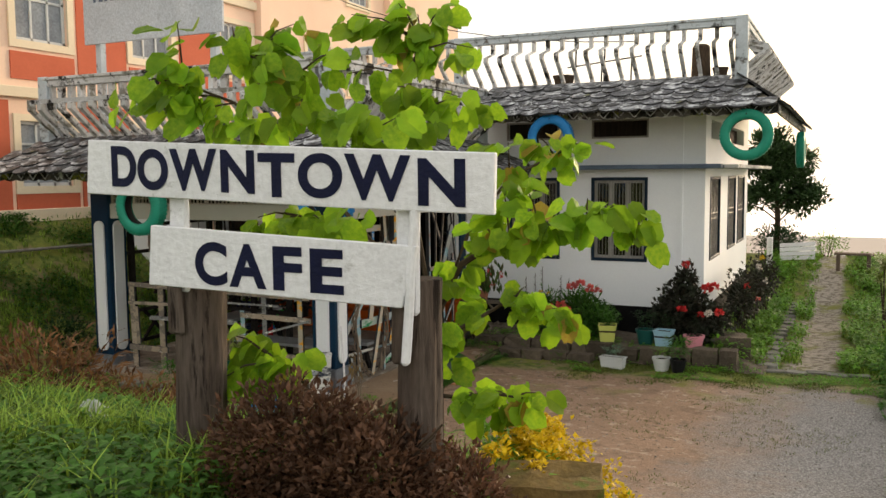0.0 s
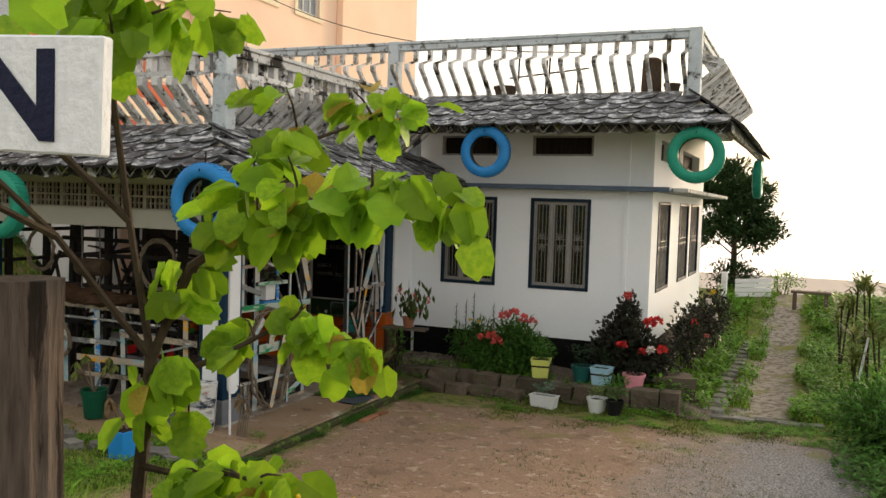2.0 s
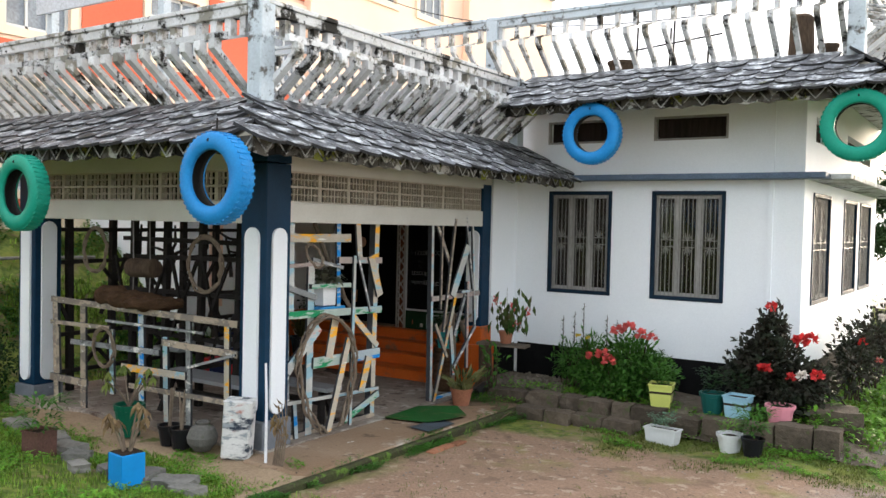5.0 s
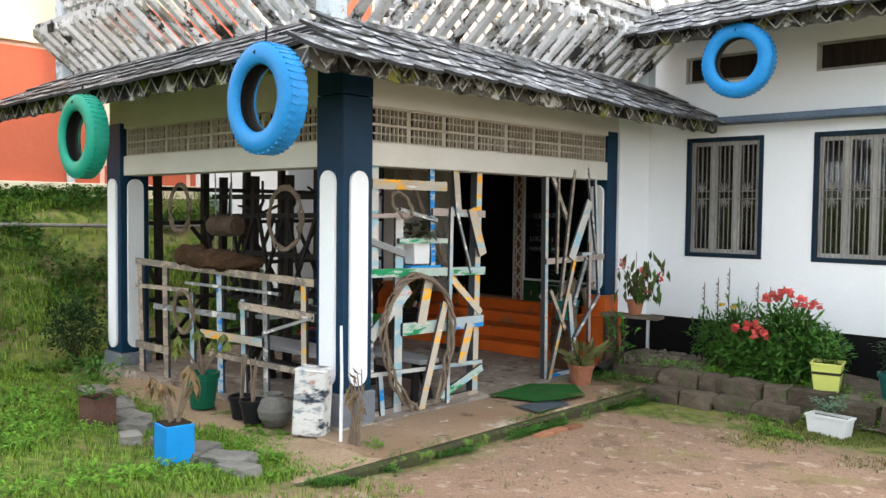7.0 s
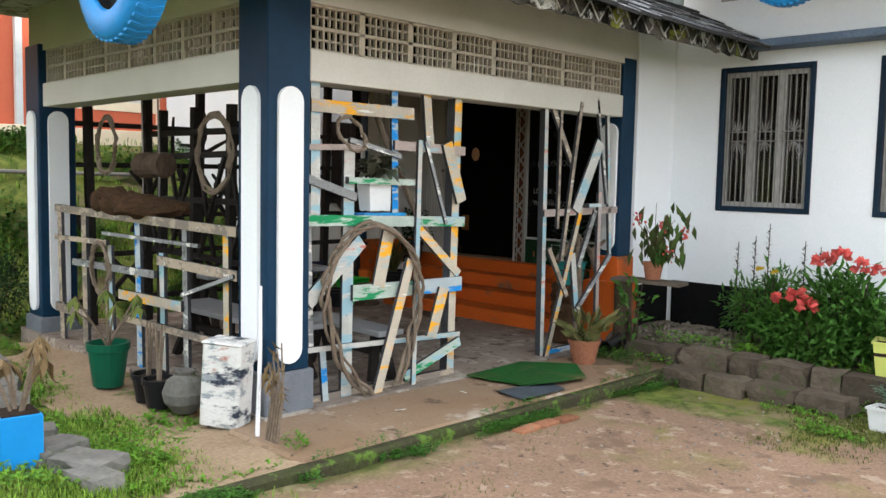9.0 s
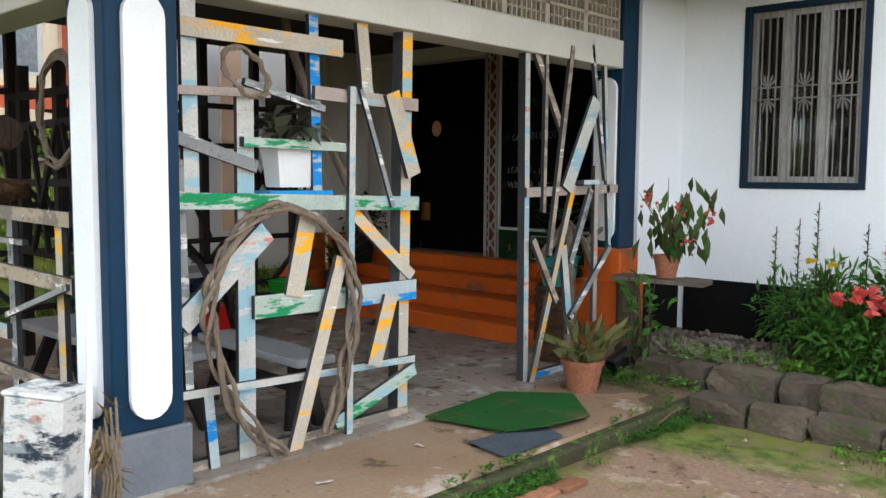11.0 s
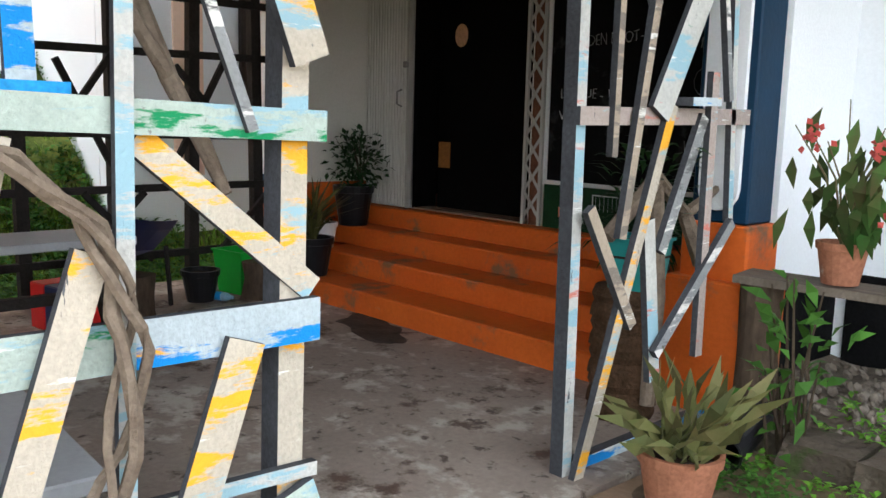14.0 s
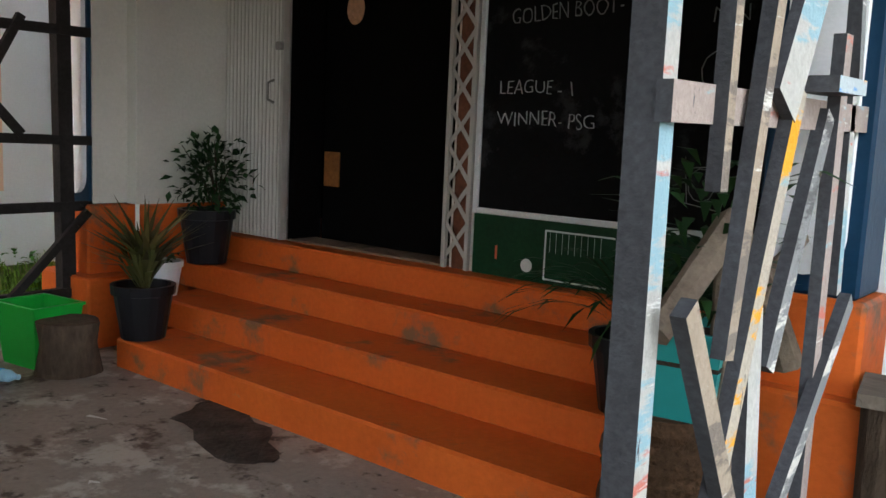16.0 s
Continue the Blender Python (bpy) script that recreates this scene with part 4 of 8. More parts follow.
L("pink", 10.30, 1.94, 10.86, 1.96, 0.045, 0.03)
L("grey", 10.69, 2.01, 11.22, 1.90, 0.038, 0.045)
L("pink", 11.16, 1.99, 11.98, 1.97, 0.075, 0.03)
L("yellow", 11.73, 2.03, 11.92, 1.53, 0.115, 0.06)
L("grey", 11.48, 2.03, 11.74, 1.34, 0.03, 0.065, 0.02)
L("green", 10.68, 1.70, 11.37, 1.69, 0.05, 0.035, 0.05)
L("white", 10.72, 2.02, 10.71, -0.03, 0.105)
L("grey", 10.27, 1.72, 10.77, 1.57, 0.065, 0.035)
L("green", 10.25, 1.40, 11.985, 1.355, 0.085, 0.035)
L("white", 11.41, 2.04, 11.375, -0.03, 0.045, 0.07, 0.025)
L("yellow", 11.45, 1.32, 11.96, 0.89, 0.075, 0.005)
L("white", 10.30, 0.78, 10.82, 1.23, 0.12, 0.05, 0.025)
L("yellow", 11.10, 1.33, 10.99, 0.86, 0.12, 0.055, 0.025)
L("yellow", 11.31, 1.06, 10.96, -0.02, 0.085, 0.085)
L("blue", 11.40, 0.815, 11.965, 0.81, 0.125, 0.035)
L("green", 10.74, 0.82, 11.40, 0.815, 0.125, 0.035)
L("yellow", 11.71, 0.79, 11.57, 0.38, 0.11, 0.075, 0.025)
L("white", 10.28, 0.42, 11.96, 0.36, 0.042, 0.03)
L("green", 11.29, 0.07, 11.95, 0.30, 0.08, 0.045)
L("blue", 10.46, 0.42, 10.50, -0.03, 0.055, 0.02)
L("grey", 10.33, 1.60, 10.37, 0.40, 0.045, 0.0)
L("wood", 10.31, 0.02, 11.93, 0.02, 0.06, -0.015, 0.05)
L("grey", 10.36, 2.555, 11.98, 2.585, 0.07, 0.02)
ledge = slat(left, "blue", (SX - 0.05, 10.86, 1.425), (SX - 0.05, 11.30, 1.425), 0.16, 0.035, (0, 0, 1), "shelf", mat("bright_blue_shelf_paint", (0.02, 0.25, 0.60), (0.03, 0.30, 0.62), 0.5, 5, 0.1))

right = thing("timber_screen", "tall narrow screen of slanting painted boards and sticks beside the entrance", "screen", "timber screens of the porch")


def R(hue, y0, z0, y1, z1, w, d=0.0, t=0.03):
    return slat(right, hue, (SX + d, y0, z0), (SX + d, y1, z1), w, t)


R("white", 13.13, 2.60, 13.16, -0.03, 0.055, -0.01, 0.065)
R("pink", 13.11, 1.412, 14.36, 1.435, 0.07, 0.03)
R("wood", 13.31, 2.56, 13.30, 1.26, 0.035, 0.055)
R("wood", 13.62, 2.52, 13.36, 0.94, 0.045, 0.07)
R("wood", 13.18, 2.46, 13.56, 1.85, 0.055, 0.04)
R("white", 13.97, 2.14, 13.58, 1.43, 0.13, 0.065, 0.025)
R("yellow", 13.68, 1.47, 13.16, -0.03, 0.055, 0.06)
R("grey", 13.94, 1.43, 13.67, 0.86, 0.06, 0.05)
R("pink", 13.99, 1.62, 14.00, 0.36, 0.055, 0.06)
R("grey", 13.90, 2.56, 14.13, 1.50, 0.035, 0.06)
R("white", 14.12, 2.56, 14.25, 0.96, 0.04, 0.03)
R("wood", 13.14, 1.07, 13.45, 0.58, 0.05, 0.08)
R("grey", 14.19, 0.96, 13.63, 0.43, 0.05, 0.08)
R("white", 13.58, 1.00, 13.69, 0.30, 0.075, 0.04)
R("blue", 13.72, 1.485, 13.94, 1.49, 0.035, 0.09, 0.09)
R("yellow", 13.10, 2.54, 14.33, 2.54, 0.085, 0.03)
R("blue", 13.2, 0.02, 14.2, 0.03, 0.05, -0.01, 0.05)

front = thing("timber_screen", "low fence of nailed painted boards across the porch front", "screen", "timber screens of the porch")
SY = 9.97


def F(hue, x0, z0, x1, z1, w, d=0.0, t=0.03):
    return slat(front, hue, (x0, SY - d, z0), (x1, SY - d, z1), w, t, (0, -1, 0))


for hue, x0, z0, x1, z1, w in (("wood", -8.95, 1.34, -8.90, 0.0, 0.11), ("wood", -8.34, 1.32, -8.31, 0.0, 0.11), ("blue", -7.18, 1.32, -7.14, -0.02, 0.10),
                               ("grey", -6.33, 1.30, -6.30, 0.02, 0.08), ("yellow", -5.69, 1.31, -5.67, 0.02, 0.08), ("white", -6.73, 1.05, -6.69, 0.02, 0.08)):
    F(hue, x0, z0, x1, z1, w)
for hue, x0, z0, x1, z1, w, d in (("wood", -8.99, 1.35, -5.49, 1.30, 0.075, 0.03), ("wood", -9.0, 1.05, -7.75, 1.07, 0.05, 0.03), ("grey", -7.8, 1.16, -6.02, 1.16, 0.03, 0.05),
                                  ("wood", -6.75, 0.99, -5.48, 0.97, 0.078, 0.03), ("grey", -8.55, 0.83, -6.8, 0.86, 0.065, 0.03), ("yellow", -7.5, 0.62, -6.33, 0.64, 0.085, 0.03),
                                  ("wood", -9.0, 0.33, -8.2, 0.33, 0.09, 0.03), ("wood", -7.35, 0.41, -5.48, 0.43, 0.06, 0.03), ("grey", -6.3, 0.74, -5.5, 0.97, 0.03, 0.05)):
    F(hue, x0, z0, x1, z1, w, d)
F("wood", -8.80, 1.0, -8.77, 0.4, 0.07, 0.06)
F("white", -7.75, 1.05, -7.72, 0.25, 0.08)

# dark timber railing on the west side of the porch
BLACKT = mat("black_stained_timber", (0.018, 0.016, 0.015), (0.035, 0.03, 0.028), 0.8, 4, 0.4, 50)
west = thing("porch_railing", "black-stained rough timber railing with crossed braces", "railing")
for k, y in enumerate((10.5, 11.15, 11.8, 12.45, 13.1, 13.7, 14.3)):
    bm = bmesh.new()
    plank(bm, (-9.45, y, -0.02), (-9.45 + 0.03 * (k % 2), y + 0.04 * ((k % 3) - 1), 2.95), 0.085, 0.085)
    part("post", bm, BLACKT, west)
for z in (0.28, 0.80, 1.25, 1.80, 2.25):
    bm = bmesh.new()
    plank(bm, (-9.42, 10.3, z), (-9.42, 14.45, z + random.uniform(-0.05, 0.05)), 0.055, 0.05)
    part("rail", bm, BLACKT, west)
for k in range(9):
    y = 10.5 + 0.44 * k
    bm = bmesh.new()
    s = 1 if k % 2 else -1
    plank(bm, (-9.40, y, 0.85 + 0.2 * (k % 3)), (-9.40, y + 0.45 * s, 1.75 + 0.15 * (k % 2)), 0.045, 0.04)
    part("brace", bm, BLACKT, west)
for k in range(7):
    y = 10.6 + 0.55 * k
    bm = bmesh.new()
    s = -1 if k % 2 else 1
    plank(bm, (-9.38, y, 0.28), (-9.38, y + 0.5 * s, 0.80), 0.045, 0.04)
    part("brace", bm, BLACKT, west)
# tall table-and-shelf stand behind the front fence
stand = thing("plant_stand", "tall black timber stand with shelves inside the porch", "shelf")
for x in (-8.7, -8.0, -7.3, -6.6):
    bm = bmesh.new()
    plank(bm, (x, 10.95, -0.0), (x + 0.05, 10.95, 2.40), 0.08, 0.08)
    part("post", bm, BLACKT, stand)
for z in (0.9, 1.45, 1.9, 2.15):
    bm = bmesh.new()
    plank(bm, (-8.85, 10.93, z), (-6.35, 10.93, z + random.uniform(-0.04, 0.04)), 0.06, 0.05, (0, 1, 0))
    part("rail", bm, BLACKT, stand)
for k in range(8):
    bm = bmesh.new()
    x = -8.7 + 0.3 * k
    plank(bm, (x, 10.9, 0.9), (x + (0.5 if k % 2 else -0.3), 10.9, 1.9), 0.04, 0.035, (0, 1, 0))
    part("brace", bm, BLACKT, stand)
rngb = random.Random(77)
for k in range(34):
    x, z = rngb.uniform(-9.0, -6.2), rngb.uniform(0.7, 2.3)
    a = rngb.uniform(0, math.pi)
    l = rngb.uniform(0.3, 0.65)
    y = 11.02 + rngb.uniform(0, 0.12)
    pts = [(x + l * (f - 0.5) * math.cos(a) + rngb.uniform(-0.05, 0.05), y, z + l * (f - 0.5) * math.sin(a) + rngb.uniform(-0.05, 0.05)) for f in (0, 0.3, 0.6, 1.0)]
    bm = bmesh.new()
    tube(bm, pts, [0.026, 0.022, 0.02, 0.014], 6)
    part("crooked_branch", bm, BLACKT, stand)
BARK = mat("rough_bark", (0.12, 0.085, 0.06), (0.07, 0.05, 0.035), 0.95, 5, 0.9, 30, stretch=(1, 1, 0.4), grain=0.4)
VINE = mat("dry_vine_bark", (0.25, 0.20, 0.15), (0.16, 0.12, 0.09), 0.9, 8, 0.6, 50, grain=0.3)
COIR = mat("brown_coir_fibre", (0.10, 0.055, 0.03), (0.06, 0.035, 0.02), 1.0, 10, 1.0, 60, grain=0.5)


def ring_pts(c, r, normal, turns=1, jitter=0.03, n=22, squash=1.0):
    c, nrm = Vector(c), Vector(normal).normalized()
    a = nrm.orthogonal().normalized()
    b = nrm.cross(a)
    return [c + (a * math.cos(2 * math.pi * k / n) + b * math.sin(2 * math.pi * k / n) * squash) * r * (1 + random.uniform(-jitter, jitter)) + nrm * random.uniform(-0.02, 0.02)
            for k in range(n * turns)]


def wreath(c, r, normal, strands=4):
    w = thing("vine_wreath", "hoop of twisted dry vine hung on the porch screen", "wreath", "vine hoops")
    for k in range(strands):
        bm = bmesh.new()
        tube(bm, ring_pts(c, r * (0.94 + 0.04 * k), normal), 0.012, 5, closed=True)
        part("vine", bm, VINE, w)


wreath((-8.62, 9.99 + 0.32, 2.0), 0.29, (0.1, 1, 0))
wreath((-6.46, 10.30, 1.90), 0.33, (0.1, 1, 0))
wreath((-7.79, 9.88, 0.83), 0.24, (0.1, 1, 0))
wreath((-5.05, 10.66, 2.05), 0.15, (1, 0.2, 0.5), 2)
# the vine that arches over the painted screen
arch = thing("vine_arch", "arching twisted dry vine tied to the painted screen", "vine")
base_line = [(10.88, -0.02), (10.74, 0.12), (10.59, 0.29), (10.49, 0.5), (10.42, 0.73), (10.42, 0.9), (10.46, 1.04), (10.56, 1.2), (10.68, 1.31), (10.89, 1.37),
             (11.12, 1.29), (11.29, 1.14), (11.36, 1.0), (11.39, 0.84), (11.35, 0.58), (11.30, 0.38), (11.24, 0.19), (11.10, -0.02)]
fine = [tuple(base_line[i // 3][j] + (base_line[i // 3 + 1][j] - base_line[i // 3][j]) * (i % 3) / 3 for j in (0, 1)) for i in range(3 * (len(base_line) - 1))]
for s in range(3):
    bm = bmesh.new()
    tube(bm, [(SX + 0.12 + 0.026 * math.cos(k * 0.62 + s * 2.1), y + 0.034 * math.sin(k * 0.62 + s * 2.1) + 0.02 * noise.noise(Vector((k * 0.4, s * 5.0, 0))), z + 0.02 * math.cos(k * 0.5 + s * 2)) for k, (y, z) in enumerate(fine)],
         [(0.018 - 0.003 * s) * (1 + 0.3 * noise.noise(Vector((k * 0.7, s * 3.0, 2)))) for k in range(len(fine))], 6)
    part("stem", bm, VINE, arch)

# coir heap, bark drum and sagging boards on the fence top
heap = thing("coir_heap", "heap of brown coir fibre lying on the fence top", "fibre")
bm = bmesh.new()
for k in range(3):
    bmesh.ops.create_icosphere(bm, subdivisions=3, radius=1, matrix=pose(-7.75 + 0.38 * k, 9.99, 1.46 - 0.02 * k, 0, 0, 20 * k) @ Matrix.Diagonal((0.36, 0.15, 0.13 - 0.02 * k, 1)))
for v in bm.verts:
    v.co += v.co.normalized() * 0.05 * noise.noise(v.co * 9) + Vector((0, 0, 0.05 * noise.noise(v.co * 23)))
part("fibre", bm, COIR, heap)
drum = thing("bark_log_pot", "short bark log hung as a planter on chains", "planter")
bm = bmesh.new()
lathe(bm, [(0.11, 0), (0.125, 0.05), (0.12, 0.22), (0.125, 0.42), (0.11, 0.46)], 16, pose(-7.92, 10.35, 1.80, 0, 90, 4))
part("log", bm, BARK, drum)
for x in (-7.85, -7.52):
    bm = bmesh.new()
    tube(bm, [(x, 10.33, 1.38), (x + 0.02, 10.33, 1.7), (x, 10.33, 2.42)], 0.008, 5)
    part("chain", bm, IRON, drum)

leaner = thing("hanging_branch", "bare crooked branch hung from the porch ceiling", "branch")
bm = bmesh.new()
tube(bm, [(-5.28, 11.76, 1.16), (-5.34, 11.73, 1.28), (-5.47, 11.69, 1.48), (-5.67, 11.60, 1.92), (-5.82, 11.5, 2.4), (-5.86, 11.45, 3.01)], [0.016, 0.024, 0.027, 0.03, 0.028, 0.028], 9)
for v in bm.verts:
    v.co += v.co.normalized() * 0.012 * noise.noise(v.co * 17)
part("stem", bm, VINE, leaner)
bm = bmesh.new()
tube(bm, [(-5.47, 11.69, 1.48), (-5.40, 11.5, 1.72), (-5.42, 11.38, 1.98)], [0.024, 0.018, 0.01], 7)
part("side_branch", bm, VINE, leaner)

# ---- things in the porch ----
GREYPAINT = mat("grey_table_paint", (0.34, 0.35, 0.36), (0.28, 0.29, 0.30), 0.45, 2, 0.1, 40, grain=0.1)


def bench_table(m, lx, ly, h, label):
    t = thing("bench", label, "bench", m=m)
    part("tabletop", B(-lx / 2, lx / 2, -ly / 2, ly / 2, h - 0.05, h, 0.006), GREYPAINT, t)
    for sx in (-1, 1):
        bm = bmesh.new()
        for sy in (-1, 1):
            plank(bm, (sx * (lx / 2 - 0.18), sy * 0.03, h - 0.05), (sx * (lx / 2 - 0.12), sy * (ly / 2 - 0.03), 0.0), 0.08, 0.05, (1, 0, 0))
        part("trestle", bm, BLACKT, t)
    part("stretcher", B(-lx / 2 + 0.2, lx / 2 - 0.2, -0.03, 0.03, h * 0.45, h * 0.45 + 0.06), BLACKT, t)


bench_table(pose(-5.85, 11.30, 0, 0, 0, -3), 1.20, 0.27, 0.45, "narrow bench with a grey painted top and dark trestles")
bench_table(pose(-6.6, 10.65, 0, 0, 0, 0), 1.9, 0.45, 0.50, "long low table with a grey top and dark trestles")
bench_table(pose(-8.0, 11.75, 0, 0, 0, 92), 1.6, 0.5, 0.70, "long dining table with a grey top and dark trestles")


def plastic(name, c, rough=0.35):
    return mat(name, c, tuple(v * 0.85 for v in c), rough, 3, 0.03, 30, grain=0.05)


def tapered_box(name, label, m, w, d, h, top_k, material, category="pot", wall_t=0.008, fill=None, rim=0.012, group=""):
    t = thing(name, label, category, group, m)
    bm = bmesh.new()
    for dz0, dz1, k0, k1 in ((0, h, 1 / top_k, 1.0),):
        lo = [bm.verts.new((sx * w / 2 * k0, sy * d / 2 * k0, 0)) for sx, sy in ((-1, -1), (1, -1), (1, 1), (-1, 1))]
        hi = [bm.verts.new((sx * w / 2, sy * d / 2, h)) for sx, sy in ((-1, -1), (1, -1), (1, 1), (-1, 1))]
        inn = [bm.verts.new((sx * (w / 2 - wall_t), sy * (d / 2 - wall_t), h)) for sx, sy in ((-1, -1), (1, -1), (1, 1), (-1, 1))]
        bot = [bm.verts.new((sx * (w / 2 - wall_t) * k0, sy * (d / 2 - wall_t) * k0, h * 0.6)) for sx, sy in ((-1, -1), (1, -1), (1, 1), (-1, 1))]
        bm.faces.new(lo[::-1])
        for a, b in ((lo, hi), (hi, inn), (inn, bot)):
            for k in range(4):
                bm.faces.new((a[k], a[(k + 1) % 4], b[(k + 1) % 4], b[k]))
        bm.faces.new(bot)
    part("body", bm, material, t)
    if rim:
        bm = bmesh.new()
        for k in range(4):
            c = [(-1, -1), (1, -1), (1, 1), (-1, 1)]
            a, b = c[k], c[(k + 1) % 4]
            plank(bm, (a[0] * w / 2, a[1] * d / 2, h - 0.006), (b[0] * w / 2, b[1] * d / 2, h - 0.006), 0.02, 0.016, (0, 0, 1), ext=0.006)
        part("rim", bm, material, t)
    if fill:
        part("soil", B(-w / 2 * 0.93, w / 2 * 0.93, -d / 2 * 0.93, d / 2 * 0.93, h * 0.60, h * 0.90), fill, t, "dark potting soil")
    return t


SOIL = mat("potting_soil", (0.05, 0.035, 0.025), (0.03, 0.022, 0.017), 1.0, 8, 0.9, 40, grain=0.4)


def pot(name, label, x, y, z, r, h, material, group="", k=0.72, seg=20, category="pot"):
    """A tapered round pot with a thick rim, and soil in it."""
    t = thing(name, label, category, group, pose(x, y, z))
    bm = bmesh.new()
    lathe(bm, [(r * k, 0), (r * 0.96, h * 0.82), (r * 1.04, h * 0.83), (r * 1.06, h), (r * 0.93, h), (r * 0.9, h * 0.80), (r * 0.02, h * 0.79)], seg)
    part("body", bm, material, t)
    bm = bmesh.new()
    lathe(bm, [(r * 0.9, h * 0.80), (r * 0.5, h * 0.90), (r * 0.02, h * 0.92)], 14)
    part("soil", bm, SOIL, t, "dark potting soil")
    return t


TERRA = mat("terracotta", (0.36, 0.15, 0.085), (0.28, 0.12, 0.07), 0.8, 6, 0.2, 50, stain=[((0.45, 0.35, 0.28), 0.62, 6.0)])
BLACKPL = plastic("black_plastic", (0.015, 0.015, 0.017))
WHITEPL = plastic("white_plastic", (0.72, 0.74, 0.74))
GREENPL = plastic("bright_green_plastic", (0.03, 0.42, 0.05))
TEALPL = plastic("teal_plastic", (0.03, 0.25, 0.24))
DKTEAL = plastic("dark_teal_plastic", (0.015, 0.10, 0.09))
PINKPL = plastic("pink_plastic", (0.75, 0.30, 0.36))
LIMEPL = plastic("lime_plastic", (0.58, 0.62, 0.16))
SKYPL = plastic("pale_blue_plastic", (0.33, 0.55, 0.68))
BLUEPL = plastic("bright_blue_paint", (0.02, 0.27, 0.68))
NAVYPL = plastic("navy_plastic", (0.012, 0.02, 0.07))
REDPL = plastic("red_plastic", (0.55, 0.02, 0.02))

tapered_box("bucket", "bright green square plastic tub on the porch floor", pose(-9.14, 13.98, 0, 0, 0, 8), 0.36, 0.30, 0.34, 1.25, GREENPL, "tub")
stump = thing("log_stump", "short sawn log used as a stool", "stump", m=pose(-8.85, 14.00, 0))
bm = bmesh.new()
lathe(bm, [(0.165, 0), (0.16, 0.02), (0.15, 0.15), (0.16, 0.28), (0.14, 0.285), (0.01, 0.285)], 18)
for v in bm.verts:
    v.co.x += 0.02 * noise.noise(v.co * 7)
    v.co.y += 0.02 * noise.noise(v.co * 7 + Vector((5, 0, 0)))
part("log", bm, BARK, stump)
stump2 = copy_thing(stump, pose(-8.83, 12.95, 0, 0, 0, 60))
crate = thing("stool", "low stool of red and navy plastic boards", "stool", m=pose(-8.35, 12.55, 0, 0, 0, 10))
part("side_board", B(-0.38, -0.02, -0.15, 0.15, 0, 0.30, 0.008), NAVYPL, crate)
part("side_board", B(-0.018, 0.14, -0.15, 0.15, 0, 0.30, 0.008), REDPL, crate)
part("side_board", B(-0.56, -0.384, -0.15, 0.15, 0, 0.30, 0.008), REDPL, crate)
slide = thing("plastic_chair", "navy blue moulded plastic chair", "chair", m=pose(-9.05, 13.0, 0, 0, 0, -60))
bm = bmesh.new()
prof = [(-0.30, 0.62), (-0.22, 0.56), (0.0, 0.44), (0.25, 0.42), (0.32, 0.36)]
rows = [[bm.verts.new((u, v, z - 0.02 * (1 - (v / 0.24) ** 2))) for v in (-0.24, -0.12, 0, 0.12, 0.24)] for u, z in prof]
for a, b in zip(rows, rows[1:]):
    for k in range(4):
        bm.faces.new((a[k], a[k + 1], b[k + 1], b[k]))
bmesh.ops.solidify(bm, geom=bm.faces[:], thickness=0.025)
part("seat", bm, NAVYPL, slide)
for sx in (-0.2, 0.24):
    for sy in (-0.2, 0.2):
        bm = bmesh.new()
        tube(bm, [(sx * 1.1, sy * 1.1, 0), (sx, sy, 0.44)], 0.018, 6)
        part("leg", bm, BLACKT, slide)
bottle = thing("water_bottle", "clear plastic water bottle with a blue label lying on the floor", "bottle", m=pose(-9.0, 13.62, 0.035, 0, 90, 25))
bm = bmesh.new()
lathe(bm, [(0.02, 0), (0.033, 0.01), (0.033, 0.16), (0.014, 0.20), (0.014, 0.22)], 12)
part("body", bm, SKYPL, bottle)
bm = bmesh.new()
lathe(bm, [(0.0345, 0.06), (0.035, 0.061), (0.035, 0.12), (0.0345, 0.121)], 12)
part("label", bm, BLUEPL, bottle)

# puddle stain as a worn hollow by the steps
hole = thing("broken_patch", "dark broken hollow in the porch floor by the steps", "floor damage")
bm = bmesh.new()
ring = [bm.verts.new((-7.53 + 0.42 * math.cos(a) * (1 + 0.45 * noise.noise(Vector((math.cos(a) * 1.7, math.sin(a) * 1.7, 3)))), 14.05 - 0.14 * math.cos(a) + 0.17 * math.sin(a) * (1 + 0.6 * noise.noise(Vector((math.cos(a) * 2.4, math.sin(a) * 2.4, 9)))), 0.004)) for a in [2 * math.pi * k / 28 for k in range(28)]]
bm.faces.new(ring)
bmesh.ops.triangulate(bm, faces=bm.faces[:])
bmesh.ops.recalc_face_normals(bm, faces=bm.faces)
if bm.faces[:][0].normal.z < 0:
    bmesh.ops.reverse_faces(bm, faces=bm.faces[:])
part("hollow", bm, mat("wet_dark_patch", (0.02, 0.018, 0.016), (0.085, 0.07, 0.058), 0.6, 7, 0.6, 30, grain=0.3), hole)
# mats before the entrance
TURF = mat("green_turf_mat", (0.02, 0.15, 0.03), (0.035, 0.12, 0.03), 0.95, 2, 1.0, 160, grain=0.5, stain=[((0.13, 0.12, 0.05), 0.53, 1.7, 0.15), ((0.01, 0.07, 0.02), 0.60, 8.0)])


